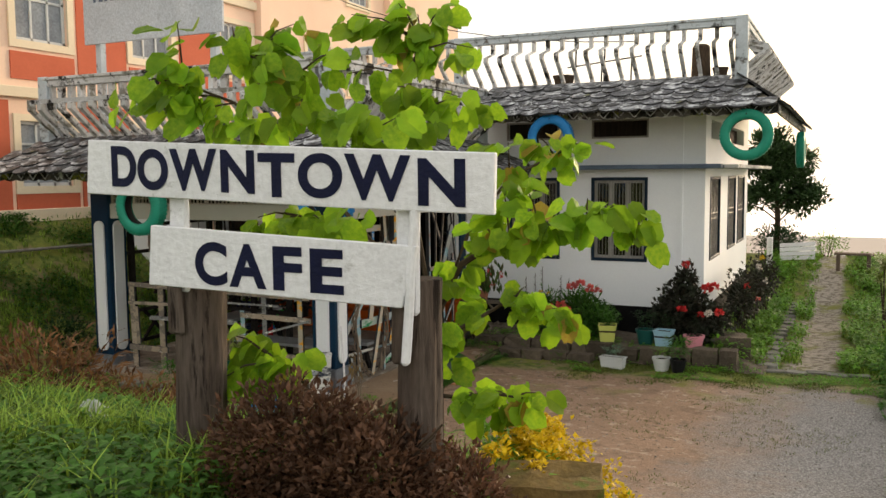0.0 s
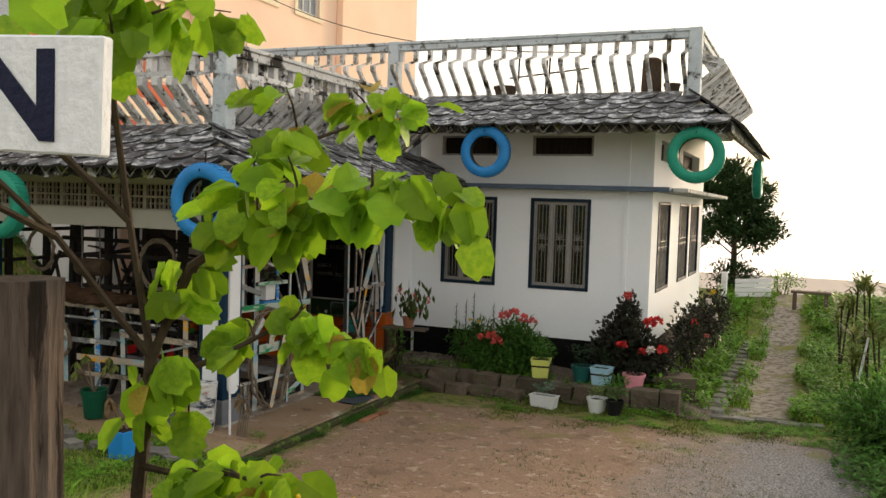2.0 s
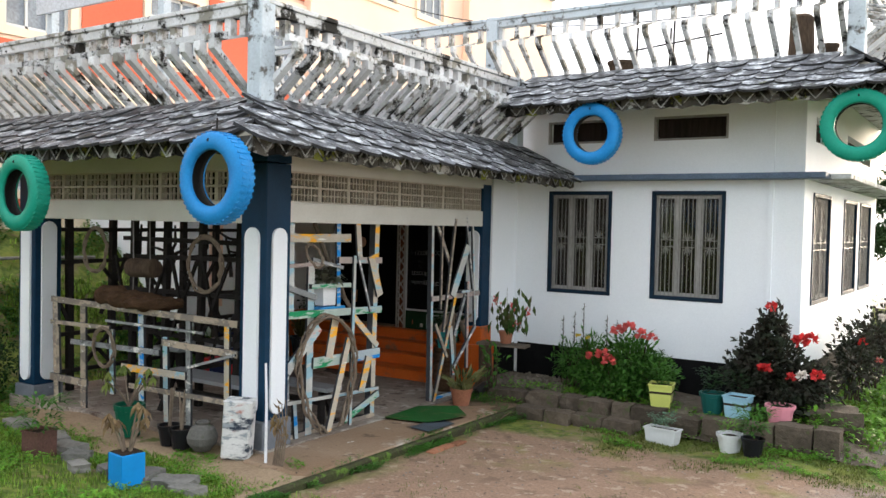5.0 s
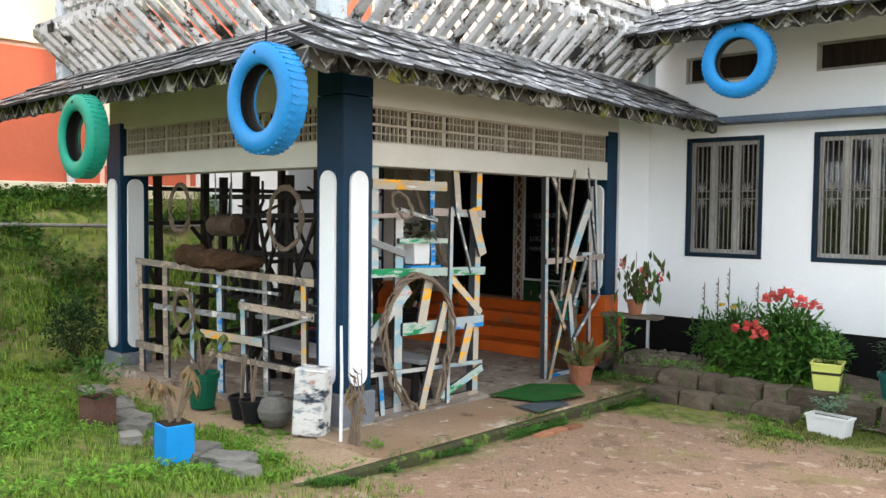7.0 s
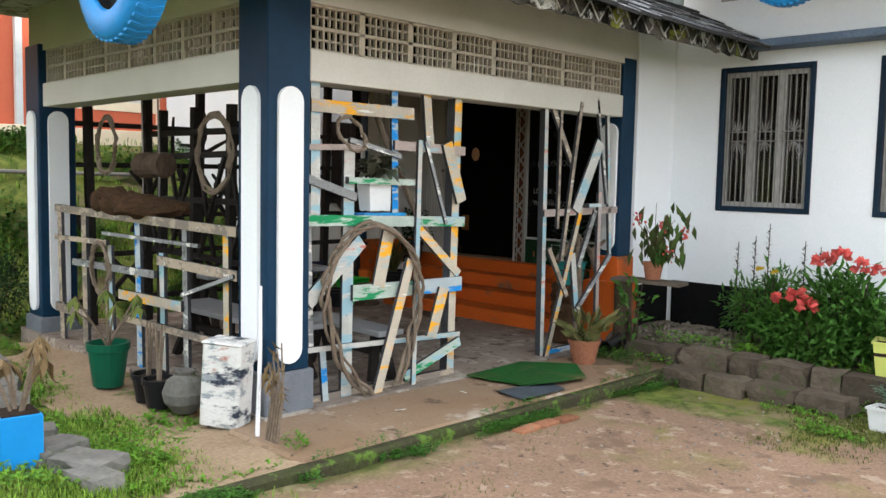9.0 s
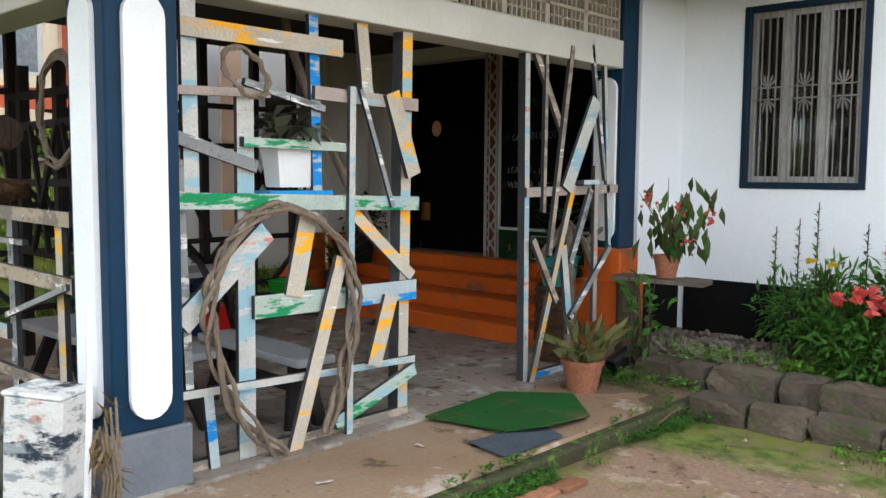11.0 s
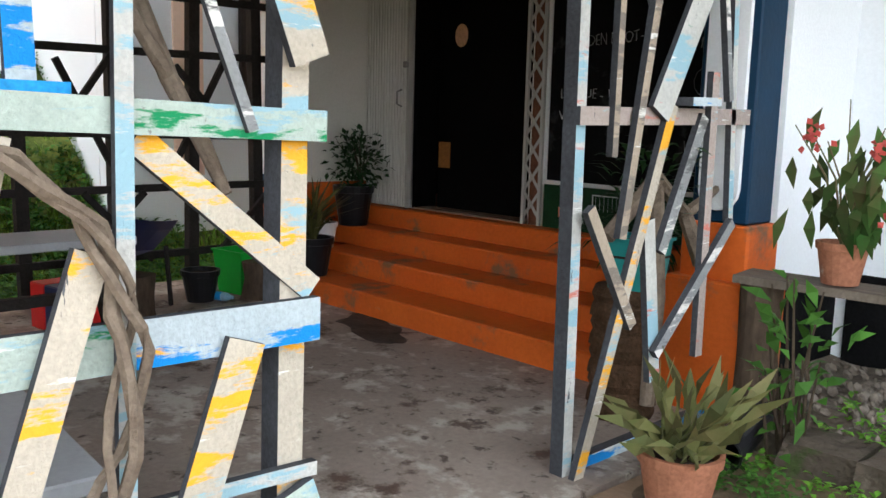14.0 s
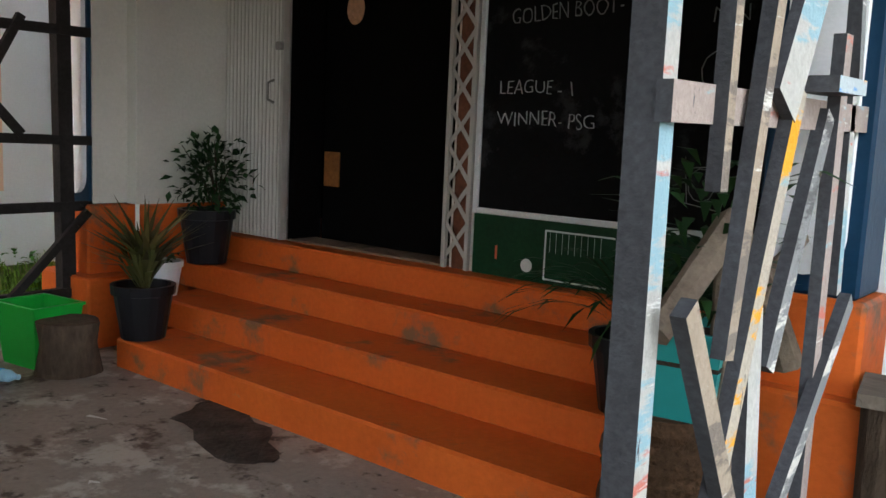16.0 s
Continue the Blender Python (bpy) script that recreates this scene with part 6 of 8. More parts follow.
# ---- hung tyres ----
def tyre(label, c, ang, material, r=0.40, w=0.19, rope_top=None):
    t = thing("hanging_tyre", label, "tyre", "painted tyres hung from the eaves", pose(*c, 0, 0, ang))
    prof = [(0.60, -0.30), (0.63, -0.44), (0.80, -0.50), (0.93, -0.43), (0.985, -0.33), (1.0, 0.0), (0.985, 0.33), (0.93, 0.43), (0.80, 0.50), (0.63, 0.44), (0.60, 0.30), (0.66, 0.22), (0.88, 0.30), (0.9, 0), (0.88, -0.30), (0.66, -0.22)]
    bm = bmesh.new()
    seg = 48
    rings = []
    for k in range(seg):
        a = 2 * math.pi * k / seg
        rings.append([bm.verts.new((r * q * math.cos(a), w * u, r * q * math.sin(a))) for q, u in prof])
    for k in range(seg):
        a, b = rings[k], rings[(k + 1) % seg]
        for j in range(len(prof)):
            m = (j + 1) % len(prof)
            bm.faces.new((a[j], b[j], b[m], a[m]))
    ob = part("carcass", bm, material, t)
    ob.data.materials.append(TYREIN)
    for p in ob.data.polygons:
        p.use_smooth = True
        q = sum((Vector((ob.data.vertices[v].co.x, 0, ob.data.vertices[v].co.z)).length for v in p.vertices)) / 4
        across = max(abs(ob.data.vertices[v].co.y) for v in p.vertices)
        p.material_index = 1 if across < w * 0.31 and q < r * 0.92 else 0
    bm = bmesh.new()
    n = 44
    for k in range(n):
        a = 2 * math.pi * k / n
        for s in (-1, 1):
            m = Matrix.Rotation(-a, 4, "Y") @ pose(r * 0.995, s * w * 0.18, 0, s * 14, 0, 0)
            box(bm, -0.012, 0.004, -w * 0.17, w * 0.17, -0.012, 0.012, m)
    part("tread", bm, material, t)
    bm = bmesh.new()
    tube(bm, [(0, 0, r * 0.62), (0.0, -w * 0.53, r * 0.8), (0, 0, r + 0.02), (0, 0, rope_top or r + 0.12)], 0.010, 5)
    part("rope", bm, BLACKT, t)
    return t


TYREIN = mat("bare_black_rubber", (0.02, 0.02, 0.022), (0.035, 0.033, 0.03), 0.7, 5, 0.2, 50)
BLUETY = mat("blue_painted_rubber", (0.025, 0.23, 0.55), (0.02, 0.18, 0.45), 0.4, 5, 0.15, 50, grain=0.15)
GREENTY = mat("green_painted_rubber", (0.02, 0.28, 0.19), (0.016, 0.22, 0.15), 0.4, 5, 0.15, 50, grain=0.15)
tyre("blue painted car tyre hung from the eaves", (-3.19, 13.93, 3.67), 0, BLUETY)
tyre("green painted car tyre hung at the roof corner", (0.0, 13.93, 3.64), 0, GREENTY)
tyre("green painted car tyre hung from the side eaves", (0.46, 20.6, 3.55), 90, GREENTY)
tyre("blue painted car tyre with heavy tread hung from the porch eaves", (-4.26, 8.52, 2.79), 0, BLUETY, 0.40, 0.20)
tyre("green painted car tyre hung from the porch eaves", (-7.22, 8.50, 2.67), 0, GREENTY, 0.40, 0.20, 0.5)

# ---- neighbouring building ----
nb = thing("apartment_building", "tall peach and cream building with brick-red panels and white windows", "building")
bx = -14.0


def nb_wall():
    holes = [(y, y + 1.3, z, z + 1.35) for z in (2.9, 5.9, 8.9) for y in (8.3, 12.05, 15.2, 18.4, 22.5, 25.0)]
    us = sorted({4.0, 34.0, *[h[0] for h in holes], *[h[1] for h in holes]})
    bm = bmesh.new()
    zs = sorted({1.0, 11.3, *[h[2] for h in holes], *[h[3] for h in holes]})
    for i in range(len(us) - 1):
        for j in range(len(zs) - 1):
            cu, cz = (us[i] + us[i + 1]) / 2, (zs[j] + zs[j + 1]) / 2
            if not any(h[0] < cu < h[1] and h[2] < cz < h[3] for h in holes):
                bm.faces.new([bm.verts.new((bx, u, z)) for u, z in ((us[i], zs[j]), (us[i + 1], zs[j]), (us[i + 1], zs[j + 1]), (us[i], zs[j + 1]))])
            else:
                for (a, b), (c, d) in (((us[i], zs[j]), (us[i + 1], zs[j])), ((us[i + 1], zs[j]), (us[i + 1], zs[j + 1])), ((us[i + 1], zs[j + 1]), (us[i], zs[j + 1])), ((us[i], zs[j + 1]), (us[i], zs[j]))):
                    bm.faces.new([bm.verts.new(q) for q in ((bx, a, b), (bx, c, d), (bx - 0.22, c, d), (bx - 0.22, a, b))])
    bm.faces.new([bm.verts.new(q) for q in ((bx, 34, 1), (bx - 9, 34, 1), (bx - 9, 34, 11.3), (bx, 34, 11.3))])
    bm.faces.new([bm.verts.new(q) for q in ((bx, 4, 1), (bx - 9, 4, 1), (bx - 9, 4, 11.3), (bx, 4, 11.3))])
    bmesh.ops.remove_doubles(bm, verts=bm.verts, dist=0.001)
    part("wall", bm, PEACH, nb)
    for y, y1, z, z1 in holes:
        w = bmesh.new()
        for a, b, c, d in ((y, y1, z, z + 0.07), (y, y1, z1 - 0.07, z1), (y, y + 0.07, z, z1), (y1 - 0.07, y1, z, z1), (y + 0.43, y + 0.48, z, z1), (y + 0.85, y + 0.90, z, z1), (y, y1, z + 0.85, z + 0.90)):
            box(w, bx - 0.12, bx - 0.06, a, b, c, d)
        wo_ = part("window", w, FRAMEW, nb)
        part("pane", B(bx - 0.10, bx - 0.09, y + 0.03, y1 - 0.03, z + 0.03, z1 - 0.03), mat_far_glass, wo_)
        w = bmesh.new()
        for a, b, c, d in ((y - 0.16, y1 + 0.16, z - 0.16, z), (y - 0.16, y1 + 0.16, z1, z1 + 0.14), (y - 0.16, y, z, z1), (y1, y1 + 0.16, z, z1)):
            box(w, bx + 0.004, bx + 0.05, a, b, c, d)
        part("window_surround", w, CREAM, nb)


mat_far_glass = mat("grey_curtained_glass", (0.30, 0.33, 0.36), (0.20, 0.22, 0.25), 0.12, 2, 0.0, 20)
nb_wall()
for z in (2.15, 5.0, 8.0):
    for y0, y1 in (((13.6, 15.0), (16.8, 18.2)) if z > 3 else ((4.2, 8.0), (9.9, 11.8), (13.6, 15.0), (16.8, 18.2), (20.5, 22.0))):
        part("red_panel", B(bx + 0.002, bx + 0.03, y0, y1, z + 0.25, z + 2.5), REDPANEL, nb, "brick-red painted panel")
    for y0 in (8.2, 11.9, 15.1, 18.3):
        part("red_panel", B(bx + 0.002, bx + 0.03, y0, y0 + 1.6, z + 0.1, z + 0.66), REDPANEL, nb, "brick-red painted panel")
for z in (4.72, 7.75):
    part("band", B(bx + 0.003, bx + 0.12, 4.0, 20.2, z, z + 0.22, 0.01), CREAM, nb)
for y in (19.9, 27.5):
    part("pilaster", B(bx + 0.003, bx + 0.25, y, y + 0.4, 1.0, 11.3, 0.01), PEACH, nb)
part("plinth", B(bx + 0.003, bx + 0.2, 4.0, 34.0, 0.8, 2.42, 0.01), CREAM, nb)
part("parapet", B(bx - 0.2, bx + 0.15, 4.0, 34.0, 11.3, 11.7, 0.02), BALUS, nb)
part("down_pipe", B(bx + 0.05, bx + 0.15, 11.2, 11.3, 2.4, 11.3), FRAMEW, nb)
# blank weathered hoarding on the porch roof
hoard = thing("hoarding", "large faded white metal hoarding on posts above the porch roof", "sign board")
part("panel", B(-10.3, -7.35, 10.46, 10.50, 5.30, 6.6, 0.004), mat("faded_white_sheet", (0.62, 0.66, 0.72), (0.50, 0.54, 0.60), 0.5, 2, 0.1, 30, stain=[((0.32, 0.34, 0.38), 0.60, 2.2)]), hoard)
for k in range(14):
    part("faded_mark", B(-10.05 + 0.13 * k, -10.0 + 0.13 * k + 0.03 * (k % 2), 10.448, 10.458, 5.98, 6.10 + 0.03 * (k % 3)), LEDGE, hoard)
for x in (-10.05, -7.6):
    part("post", B(x - 0.06, x + 0.06, 10.51, 10.63, 3.6, 6.5, 0.008), RAILBLUE, hoard)
# white outbuilding behind the porch
out = thing("white_outbuilding", "low white-walled outbuilding with a brown window behind the porch", "building")
part("wall", B(-11.3, -11.0, 13.7, 20.0, -0.2, 3.9), WHITE, out)
part("wall", B(-16.0, -11.31, 13.7, 14.0, -0.2, 3.9), WHITE, out)
part("roof", B(-16.2, -10.7, 13.4, 20.2, 3.9, 4.05, 0.02), BALUS, out)
part("window", B(-11.0, -10.95, 15.0, 15.9, 1.3, 2.6, 0.01), CURTAIN, out)
part("window_band", B(-10.997, -10.96, 14.3, 14.6, 0.8, 3.2), PEACH, out)
# ---- kerb, gutter, bed and stones ----
def stone(name, x, y, z, sx, sy, sz, rot, material, parent=None, seed=0, label="", category="stone", group=""):
    bm = bmesh.new()
    bmesh.ops.create_cube(bm, size=1.0)
    bmesh.ops.subdivide_edges(bm, edges=bm.edges[:], cuts=2, use_grid_fill=True)
    for v in bm.verts:
        v.co = v.co * 0.90 + v.co.normalized() * 0.07 if v.co.length > 0 else v.co
        v.co += Vector((1, 1, 1)) * 0.0 + v.co.normalized() * (0.10 * noise.noise(v.co * 2.2 + Vector((seed * 1.7, seed, 0))) + 0.07 * noise.noise(v.co * 5.5 + Vector((seed, 0, seed))))
        v.co = Vector((v.co.x * sx, v.co.y * sy, v.co.z * sz))
    me = mesh_of(bm, name, material)
    ob = new(name, me)
    ob.matrix_world = pose(x, y, z, 0, 0, rot)
    if parent:
        ob.parent = parent
    else:
        tagged(ob, label, category, group)
    return ob


BEDSOIL = mat("rubbly_bed_soil", (0.13, 0.10, 0.075), (0.19, 0.16, 0.13), 1.0, 5, 1.0, 25, grain=0.45, stain=[((0.28, 0.26, 0.24), 0.60, 14.0), ((0.06, 0.08, 0.025), 0.60, 4.0)])


def lumpy_sheet(name, x0, x1, y0, y1, nx, ny, fz, material, label):
    bm = bmesh.new()
    g = [[bm.verts.new((x0 + (x1 - x0) * i / nx, y0 + (y1 - y0) * j / ny, fz(x0 + (x1 - x0) * i / nx, y0 + (y1 - y0) * j / ny))) for i in range(nx + 1)] for j in range(ny + 1)]
    for j in range(ny):
        for i in range(nx):
            bm.faces.new((g[j][i], g[j][i + 1], g[j + 1][i + 1], g[j + 1][i]))
    ob = struct(name, bm, material, label)
    for p in ob.data.polygons:
        p.use_smooth = True
    return ob


def bed_z(x, y):
    return -0.10 + 0.23 * smooth(13.85, 14.25, y + 0.02 * math.sin(3 * x)) * smooth(0.25, -0.5, x) + 0.05 * noise.noise(Vector((x * 4, y * 4, 1)))


lumpy_sheet("flower_bed", -5.06, 0.35, 13.80, FY + 0.0, 90, 26, bed_z, BEDSOIL, "raised bed of rubbly soil below the house wall")
edging = thing("stone_edging", "row of dark mossy stone blocks edging the flower bed", "edging")
rng = random.Random(3)
x = -4.62
k = 0
while x < -0.1:
    w = rng.uniform(0.26, 0.50)
    stone("stone", x + w / 2, 13.97 + rng.uniform(-0.04, 0.04), 0.01 + rng.uniform(-0.035, 0.035), w * 0.93, 0.27, 0.30 + rng.uniform(-0.06, 0.04), rng.uniform(-9, 9), STONE, edging, k)
    x += w
    k += 1
x = -4.0
while x < -2.7:
    w = rng.uniform(0.32, 0.45)
    stone("stone", x + w / 2, 13.62 + rng.uniform(-0.02, 0.02), -0.07, w * 0.93, 0.24, 0.21, rng.uniform(-5, 5), STONE, edging, k)
    x += w
    k += 1
stone("boulder", -0.30, 14.75, 0.08, 0.62, 0.48, 0.46, 20, STONE, None, 40, "rough brown boulder at the end of the flower bed", "stone")
kerb = struct("kerb", B(-4.10, -4.00, 8.62, 13.75, -0.28, -0.012, 0.02), MOSS, "moss-grown kerb along the walk")
kerb2 = struct("kerb_south", B(-5.2, -4.10, 8.60, 8.72, -0.25, -0.03, 0.02), MOSS, "moss-grown kerb")


def apron_z(x, y):
    return -0.035 + 0.035 * noise.noise(Vector((x * 1.5, y * 1.5, 2))) + 0.012 * noise.noise(Vector((x * 6, y * 6, 2))) - 0.10 * smooth(-8.0, -9.6, x)


EARTH = mat("trodden_earth", (0.40, 0.30, 0.20), (0.29, 0.21, 0.135), 0.95, 1.8, 0.6, 30, grain=0.3, stain=[((0.12, 0.14, 0.04), 0.57, 1.6), ((0.10, 0.075, 0.05), 0.64, 7.0)])
lumpy_sheet("earth_apron", -9.7, -4.11, 8.68, 9.88, 80, 18, apron_z, EARTH, "trodden earth before the porch")
MUD = mat("wet_brown_mud", (0.17, 0.12, 0.08), (0.12, 0.085, 0.055), 0.7, 3, 0.6, 30, grain=0.35, stain=[((0.10, 0.11, 0.035), 0.58, 3.0)])
lumpy_sheet("mud_patch", -4.985, -3.98, 12.95, 13.90, 30, 30, lambda x, y: 0.006 + 0.03 * noise.noise(Vector((x * 2.4, y * 2.4, 5))) - 0.04 * smooth(13.35, 12.98, y) - 0.05 * smooth(-4.15, -3.99, x) - 0.03 * smooth(-4.85, -4.98, x), MUD, "wet mud washed over the end of the walk")
BRICKM = mat("worn_orange_brick", (0.36, 0.16, 0.085), (0.28, 0.13, 0.08), 0.9, 5, 0.5, 30, vary=0.3, stain=[((0.22, 0.17, 0.12), 0.55, 6.0)])
edge = thing("brick_edging", "worn orange bricks sunk beside the gutter", "edging")
bm = bmesh.new()
box(bm, -0.055, 0.055, -0.11, 0.11, -0.035, 0.035)
brick_me = mesh_of(soft(bm, 0.008), "brick", BRICKM)
for k in (9, 10, 11):
    ob = new("brick", brick_me)
    ob.parent = edge
    y = 9.2 + 0.235 * k
    ob.matrix_world = pose(-3.80 + rng.uniform(-0.012, 0.012), y, ground(-3.80, y) - 0.012 + rng.uniform(-0.012, 0.006), rng.uniform(-3, 3), rng.uniform(-3, 3), rng.uniform(-4, 4))
GREYSTONE = mat("grey_field_stone", (0.26, 0.25, 0.23), (0.17, 0.165, 0.15), 0.9, 4, 0.5, 25, vary=0.3, grain=0.3, stain=[((0.10, 0.13, 0.05), 0.6, 5.0)])
for k, (x, y, s) in enumerate(((-6.55, 8.62, 0.34), (-6.2, 8.5, 0.26), (-5.5, 8.45, 0.30), (-5.05, 8.42, 0.34), (-4.72, 8.5, 0.36), (-4.45, 8.42, 0.28), (-7.0, 8.75, 0.38), (-7.5, 8.9, 0.30), (-8.1, 9.0, 0.36), (-5.8, 8.25, 0.24))):
    stone("garden_stone", x, y, ground(x, y) + 0.03, s, s * 0.7, s * 0.42, rng.uniform(0, 180), GREYSTONE, None, k + 60, "flat grey stone lying in the grass", "stone", "stones edging the lawn")
for k in range(16):
    y = 14.6 + 0.45 * k + rng.uniform(-0.1, 0.1)
    x = 0.35 + rng.uniform(-0.06, 0.06)
    stone("garden_stone", x, y, ground(x, y) + 0.01, 0.26, 0.30, 0.10, rng.uniform(0, 180), GREYSTONE, None, k + 90, "flat pale stone set beside the path", "stone", "stones edging the path")
for k in range(5):
    stone("garden_stone", 0.5 + 0.3 * k, 14.3 + rng.uniform(-0.1, 0.1), ground(0.5 + 0.3 * k, 14.3) - 0.005, 0.30, 0.18, 0.07, rng.uniform(-20, 20), GREYSTONE, None, k + 120, "flat pale stone set across the path", "stone", "stones edging the path")

# ---- pots before the house ----
GP = "pots by the flower bed"


def sprig(parent, x, y, z, n, h, spread, material, rng, l=0.07, w=0.03, name="leaves"):
    s = Soup()
    for k in range(n):
        a, r = rng.uniform(0, 6.28), spread * math.sqrt(rng.random())
        zz = z + h * rng.random() ** 0.7
        s.leaf((x + r * math.cos(a) * (0.3 + 0.7 * (zz - z) / h), y + r * math.sin(a) * (0.3 + 0.7 * (zz - z) / h), zz), (math.cos(a), math.sin(a), rng.uniform(-0.2, 0.9)), (0, 0, 1), l * rng.uniform(0.6, 1.2), w)
    s.done(name, material, parent)


def stems(parent, x, y, z, n, h, spread, rng, material=TWIG, r=0.006):
    bm = bmesh.new()
    for k in range(n):
        a = rng.uniform(0, 6.28)
        q = spread * rng.uniform(0.2, 1.0)
        tube(bm, [(x, y, z), (x + 0.4 * q * math.cos(a), y + 0.4 * q * math.sin(a), z + h * 0.5), (x + q * math.cos(a), y + q * math.sin(a), z + h * rng.uniform(0.7, 1.05))], [r, r * 0.8, r * 0.4], 5)
    ob = world_part("stalk", bm, material, parent)
    ob["kind"] = "stuff"
    return ob


rng = random.Random(21)
t = tapered_box("planter_box", "white scalloped plastic planter box with succulents", pose(-1.96, 13.47, ground(-1.96, 13.47) - 0.01, 0, 0, -6), 0.40, 0.19, 0.19, 1.15, WHITEPL, "planter", fill=SOIL)
bm = bmesh.new()
for k in range(11):
    lathe(bm, [(0.0005, 0), (0.019, 0.001), (0.019, 0.008), (0.0005, 0.009)], 10, pose(-0.18 + 0.036 * k, -0.099, 0.19, 90, 0, 0))
part("scallops", bm, WHITEPL, t)
sprig(t, -1.96, 13.47, 0.08, 160, 0.13, 0.20, foliage_mat("blue_green_succulent", (0.16, 0.26, 0.17), (0.10, 0.18, 0.12)), rng, 0.06, 0.03)
t = pot("flower_pot", "white ribbed plastic pot on the ground", -1.18, 13.52, ground(-1.18, 13.52) - 0.01, 0.148, 0.22, WHITEPL, GP)
sprig(t, -1.18, 13.47, 0.10, 120, 0.16, 0.16, FOLBRIGHT, rng, 0.06, 0.02)
t = pot("flower_pot", "small black plastic pot with a leafy seedling", -0.90, 13.42, ground(-0.90, 13.42) - 0.01, 0.125, 0.22, BLACKPL, GP)
sprig(t, -0.88, 13.36, 0.12, 220, 0.34, 0.22, FOL, rng, 0.11, 0.03)
t = tapered_box("flower_pot", "square lime-yellow plastic pot", pose(-2.25, 14.22, 0.15, 0, 0, 12), 0.30, 0.30, 0.30, 1.3, LIMEPL, "pot", fill=SOIL, group=GP)
sprig(t, -2.25, 14.22, 0.40, 150, 0.28, 0.18, FOL, rng, 0.08, 0.03)
t = pot("flower_pot", "dark teal plastic pot with rose leaves", -1.60, 14.25, 0.15, 0.16, 0.26, DKTEAL, GP)
sprig(t, -1.60, 14.25, 0.40, 160, 0.30, 0.22, FOLDARK, rng, 0.08, 0.035)
t = tapered_box("flower_pot", "square pale blue plastic pot", pose(-1.28, 14.21, 0.13, 0, 0, -5), 0.29, 0.29, 0.29, 1.3, SKYPL, "pot", fill=SOIL, group=GP)
sprig(t, -1.28, 14.21, 0.40, 40, 0.25, 0.14, FOLDARK, rng, 0.07, 0.03)
t = pot("flower_pot", "pink plastic pot by the rose bush", -0.80, 14.27, 0.12, 0.17, 0.24, PINKPL, GP)
sprig(t, -0.80, 14.27, 0.34, 30, 0.25, 0.12, FOLPURP, rng, 0.07, 0.03)


# ---- flowering bushes along the wall ----
def flower(s, c, r, rng, n=16):
    for k in range(n):
        d = Vector((rng.uniform(-1, 1), rng.uniform(-1, 1), rng.uniform(-0.3, 1))).normalized()
        s.leaf(Vector(c) + d * r * 0.25, d, (rng.uniform(-1, 1), rng.uniform(-1, 1), rng.uniform(-1, 1)), r, r * 0.9)


def bush(name, label, lobes, leaf, l, w, per, blooms=(), petal=None, br=0.06, seed=1, stem_n=10, category="bush", shell=0.35):
    rng = random.Random(seed)
    t = thing(name, label, category)
    s = Soup()
    for cx, cy, cz, rx, ry, rz in lobes:
        s.cloud((cx, cy, cz), (rx, ry, rz), int(per * (rx * ry * rz) ** 0.5 * 10), l, w, rng, shell, 0.4, 0.5)
    s.done("leaves", leaf, t)
    cx, cy = lobes[0][0], lobes[0][1]
    bm = bmesh.new()
    z0 = min(q[2] - q[5] for q in lobes) - 0.05
    for q in lobes:
        for k in range(stem_n):
            tube(bm, [(q[0] + rng.uniform(-0.08, 0.08), q[1] + rng.uniform(-0.05, 0.05), z0), (q[0] + rng.uniform(-0.7, 0.7) * q[3], q[1] + rng.uniform(-0.7, 0.7) * q[4], q[2] + rng.uniform(0, 0.9) * q[5])], [0.011, 0.004], 5)
    ob = part("stalk", bm, TWIG, t)
    ob["kind"] = "stuff"
    for k, c in enumerate(blooms):
        f = Soup()
        flower(f, c[:3], c[3] if len(c) > 3 else br, rng, 22)
        f.done("flower", c[4] if len(c) > 4 else petal, t, stuff=False)
    return t


# red-flowered begonia-like bush (left) and companions
bush("flower_bush", "leafy bush with coral-red flower heads below the window", [(-2.85, 14.65, 0.62, 0.42, 0.32, 0.36), (-3.25, 14.5, 0.42, 0.36, 0.28, 0.26), (-2.5, 14.6, 0.45, 0.32, 0.28, 0.28), (-3.0, 14.4, 0.30, 0.5, 0.24, 0.24)], FOL, 0.12, 0.034, 700,
     [(-2.95, 14.4, 1.05, 0.09), (-2.80, 14.42, 1.10, 0.09), (-2.62, 14.4, 1.03, 0.08), (-2.48, 14.45, 1.0, 0.07), (-3.12, 14.3, 0.72, 0.09), (-3.02, 14.28, 0.64, 0.09), (-3.3, 14.25, 0.68, 0.07)], CORAL, seed=11)
bush("flower_bush", "tall thin-stemmed leafy flower stalks by the wall", [(-3.75, 14.7, 0.50, 0.28, 0.22, 0.30), (-3.5, 14.75, 0.62, 0.22, 0.2, 0.32)], FOL, 0.11, 0.026, 420,
     [(-3.55, 14.45, 0.92, 0.04, FOLYEL), (-3.4, 14.45, 0.90, 0.035, FOLYEL)], CORAL, seed=12)
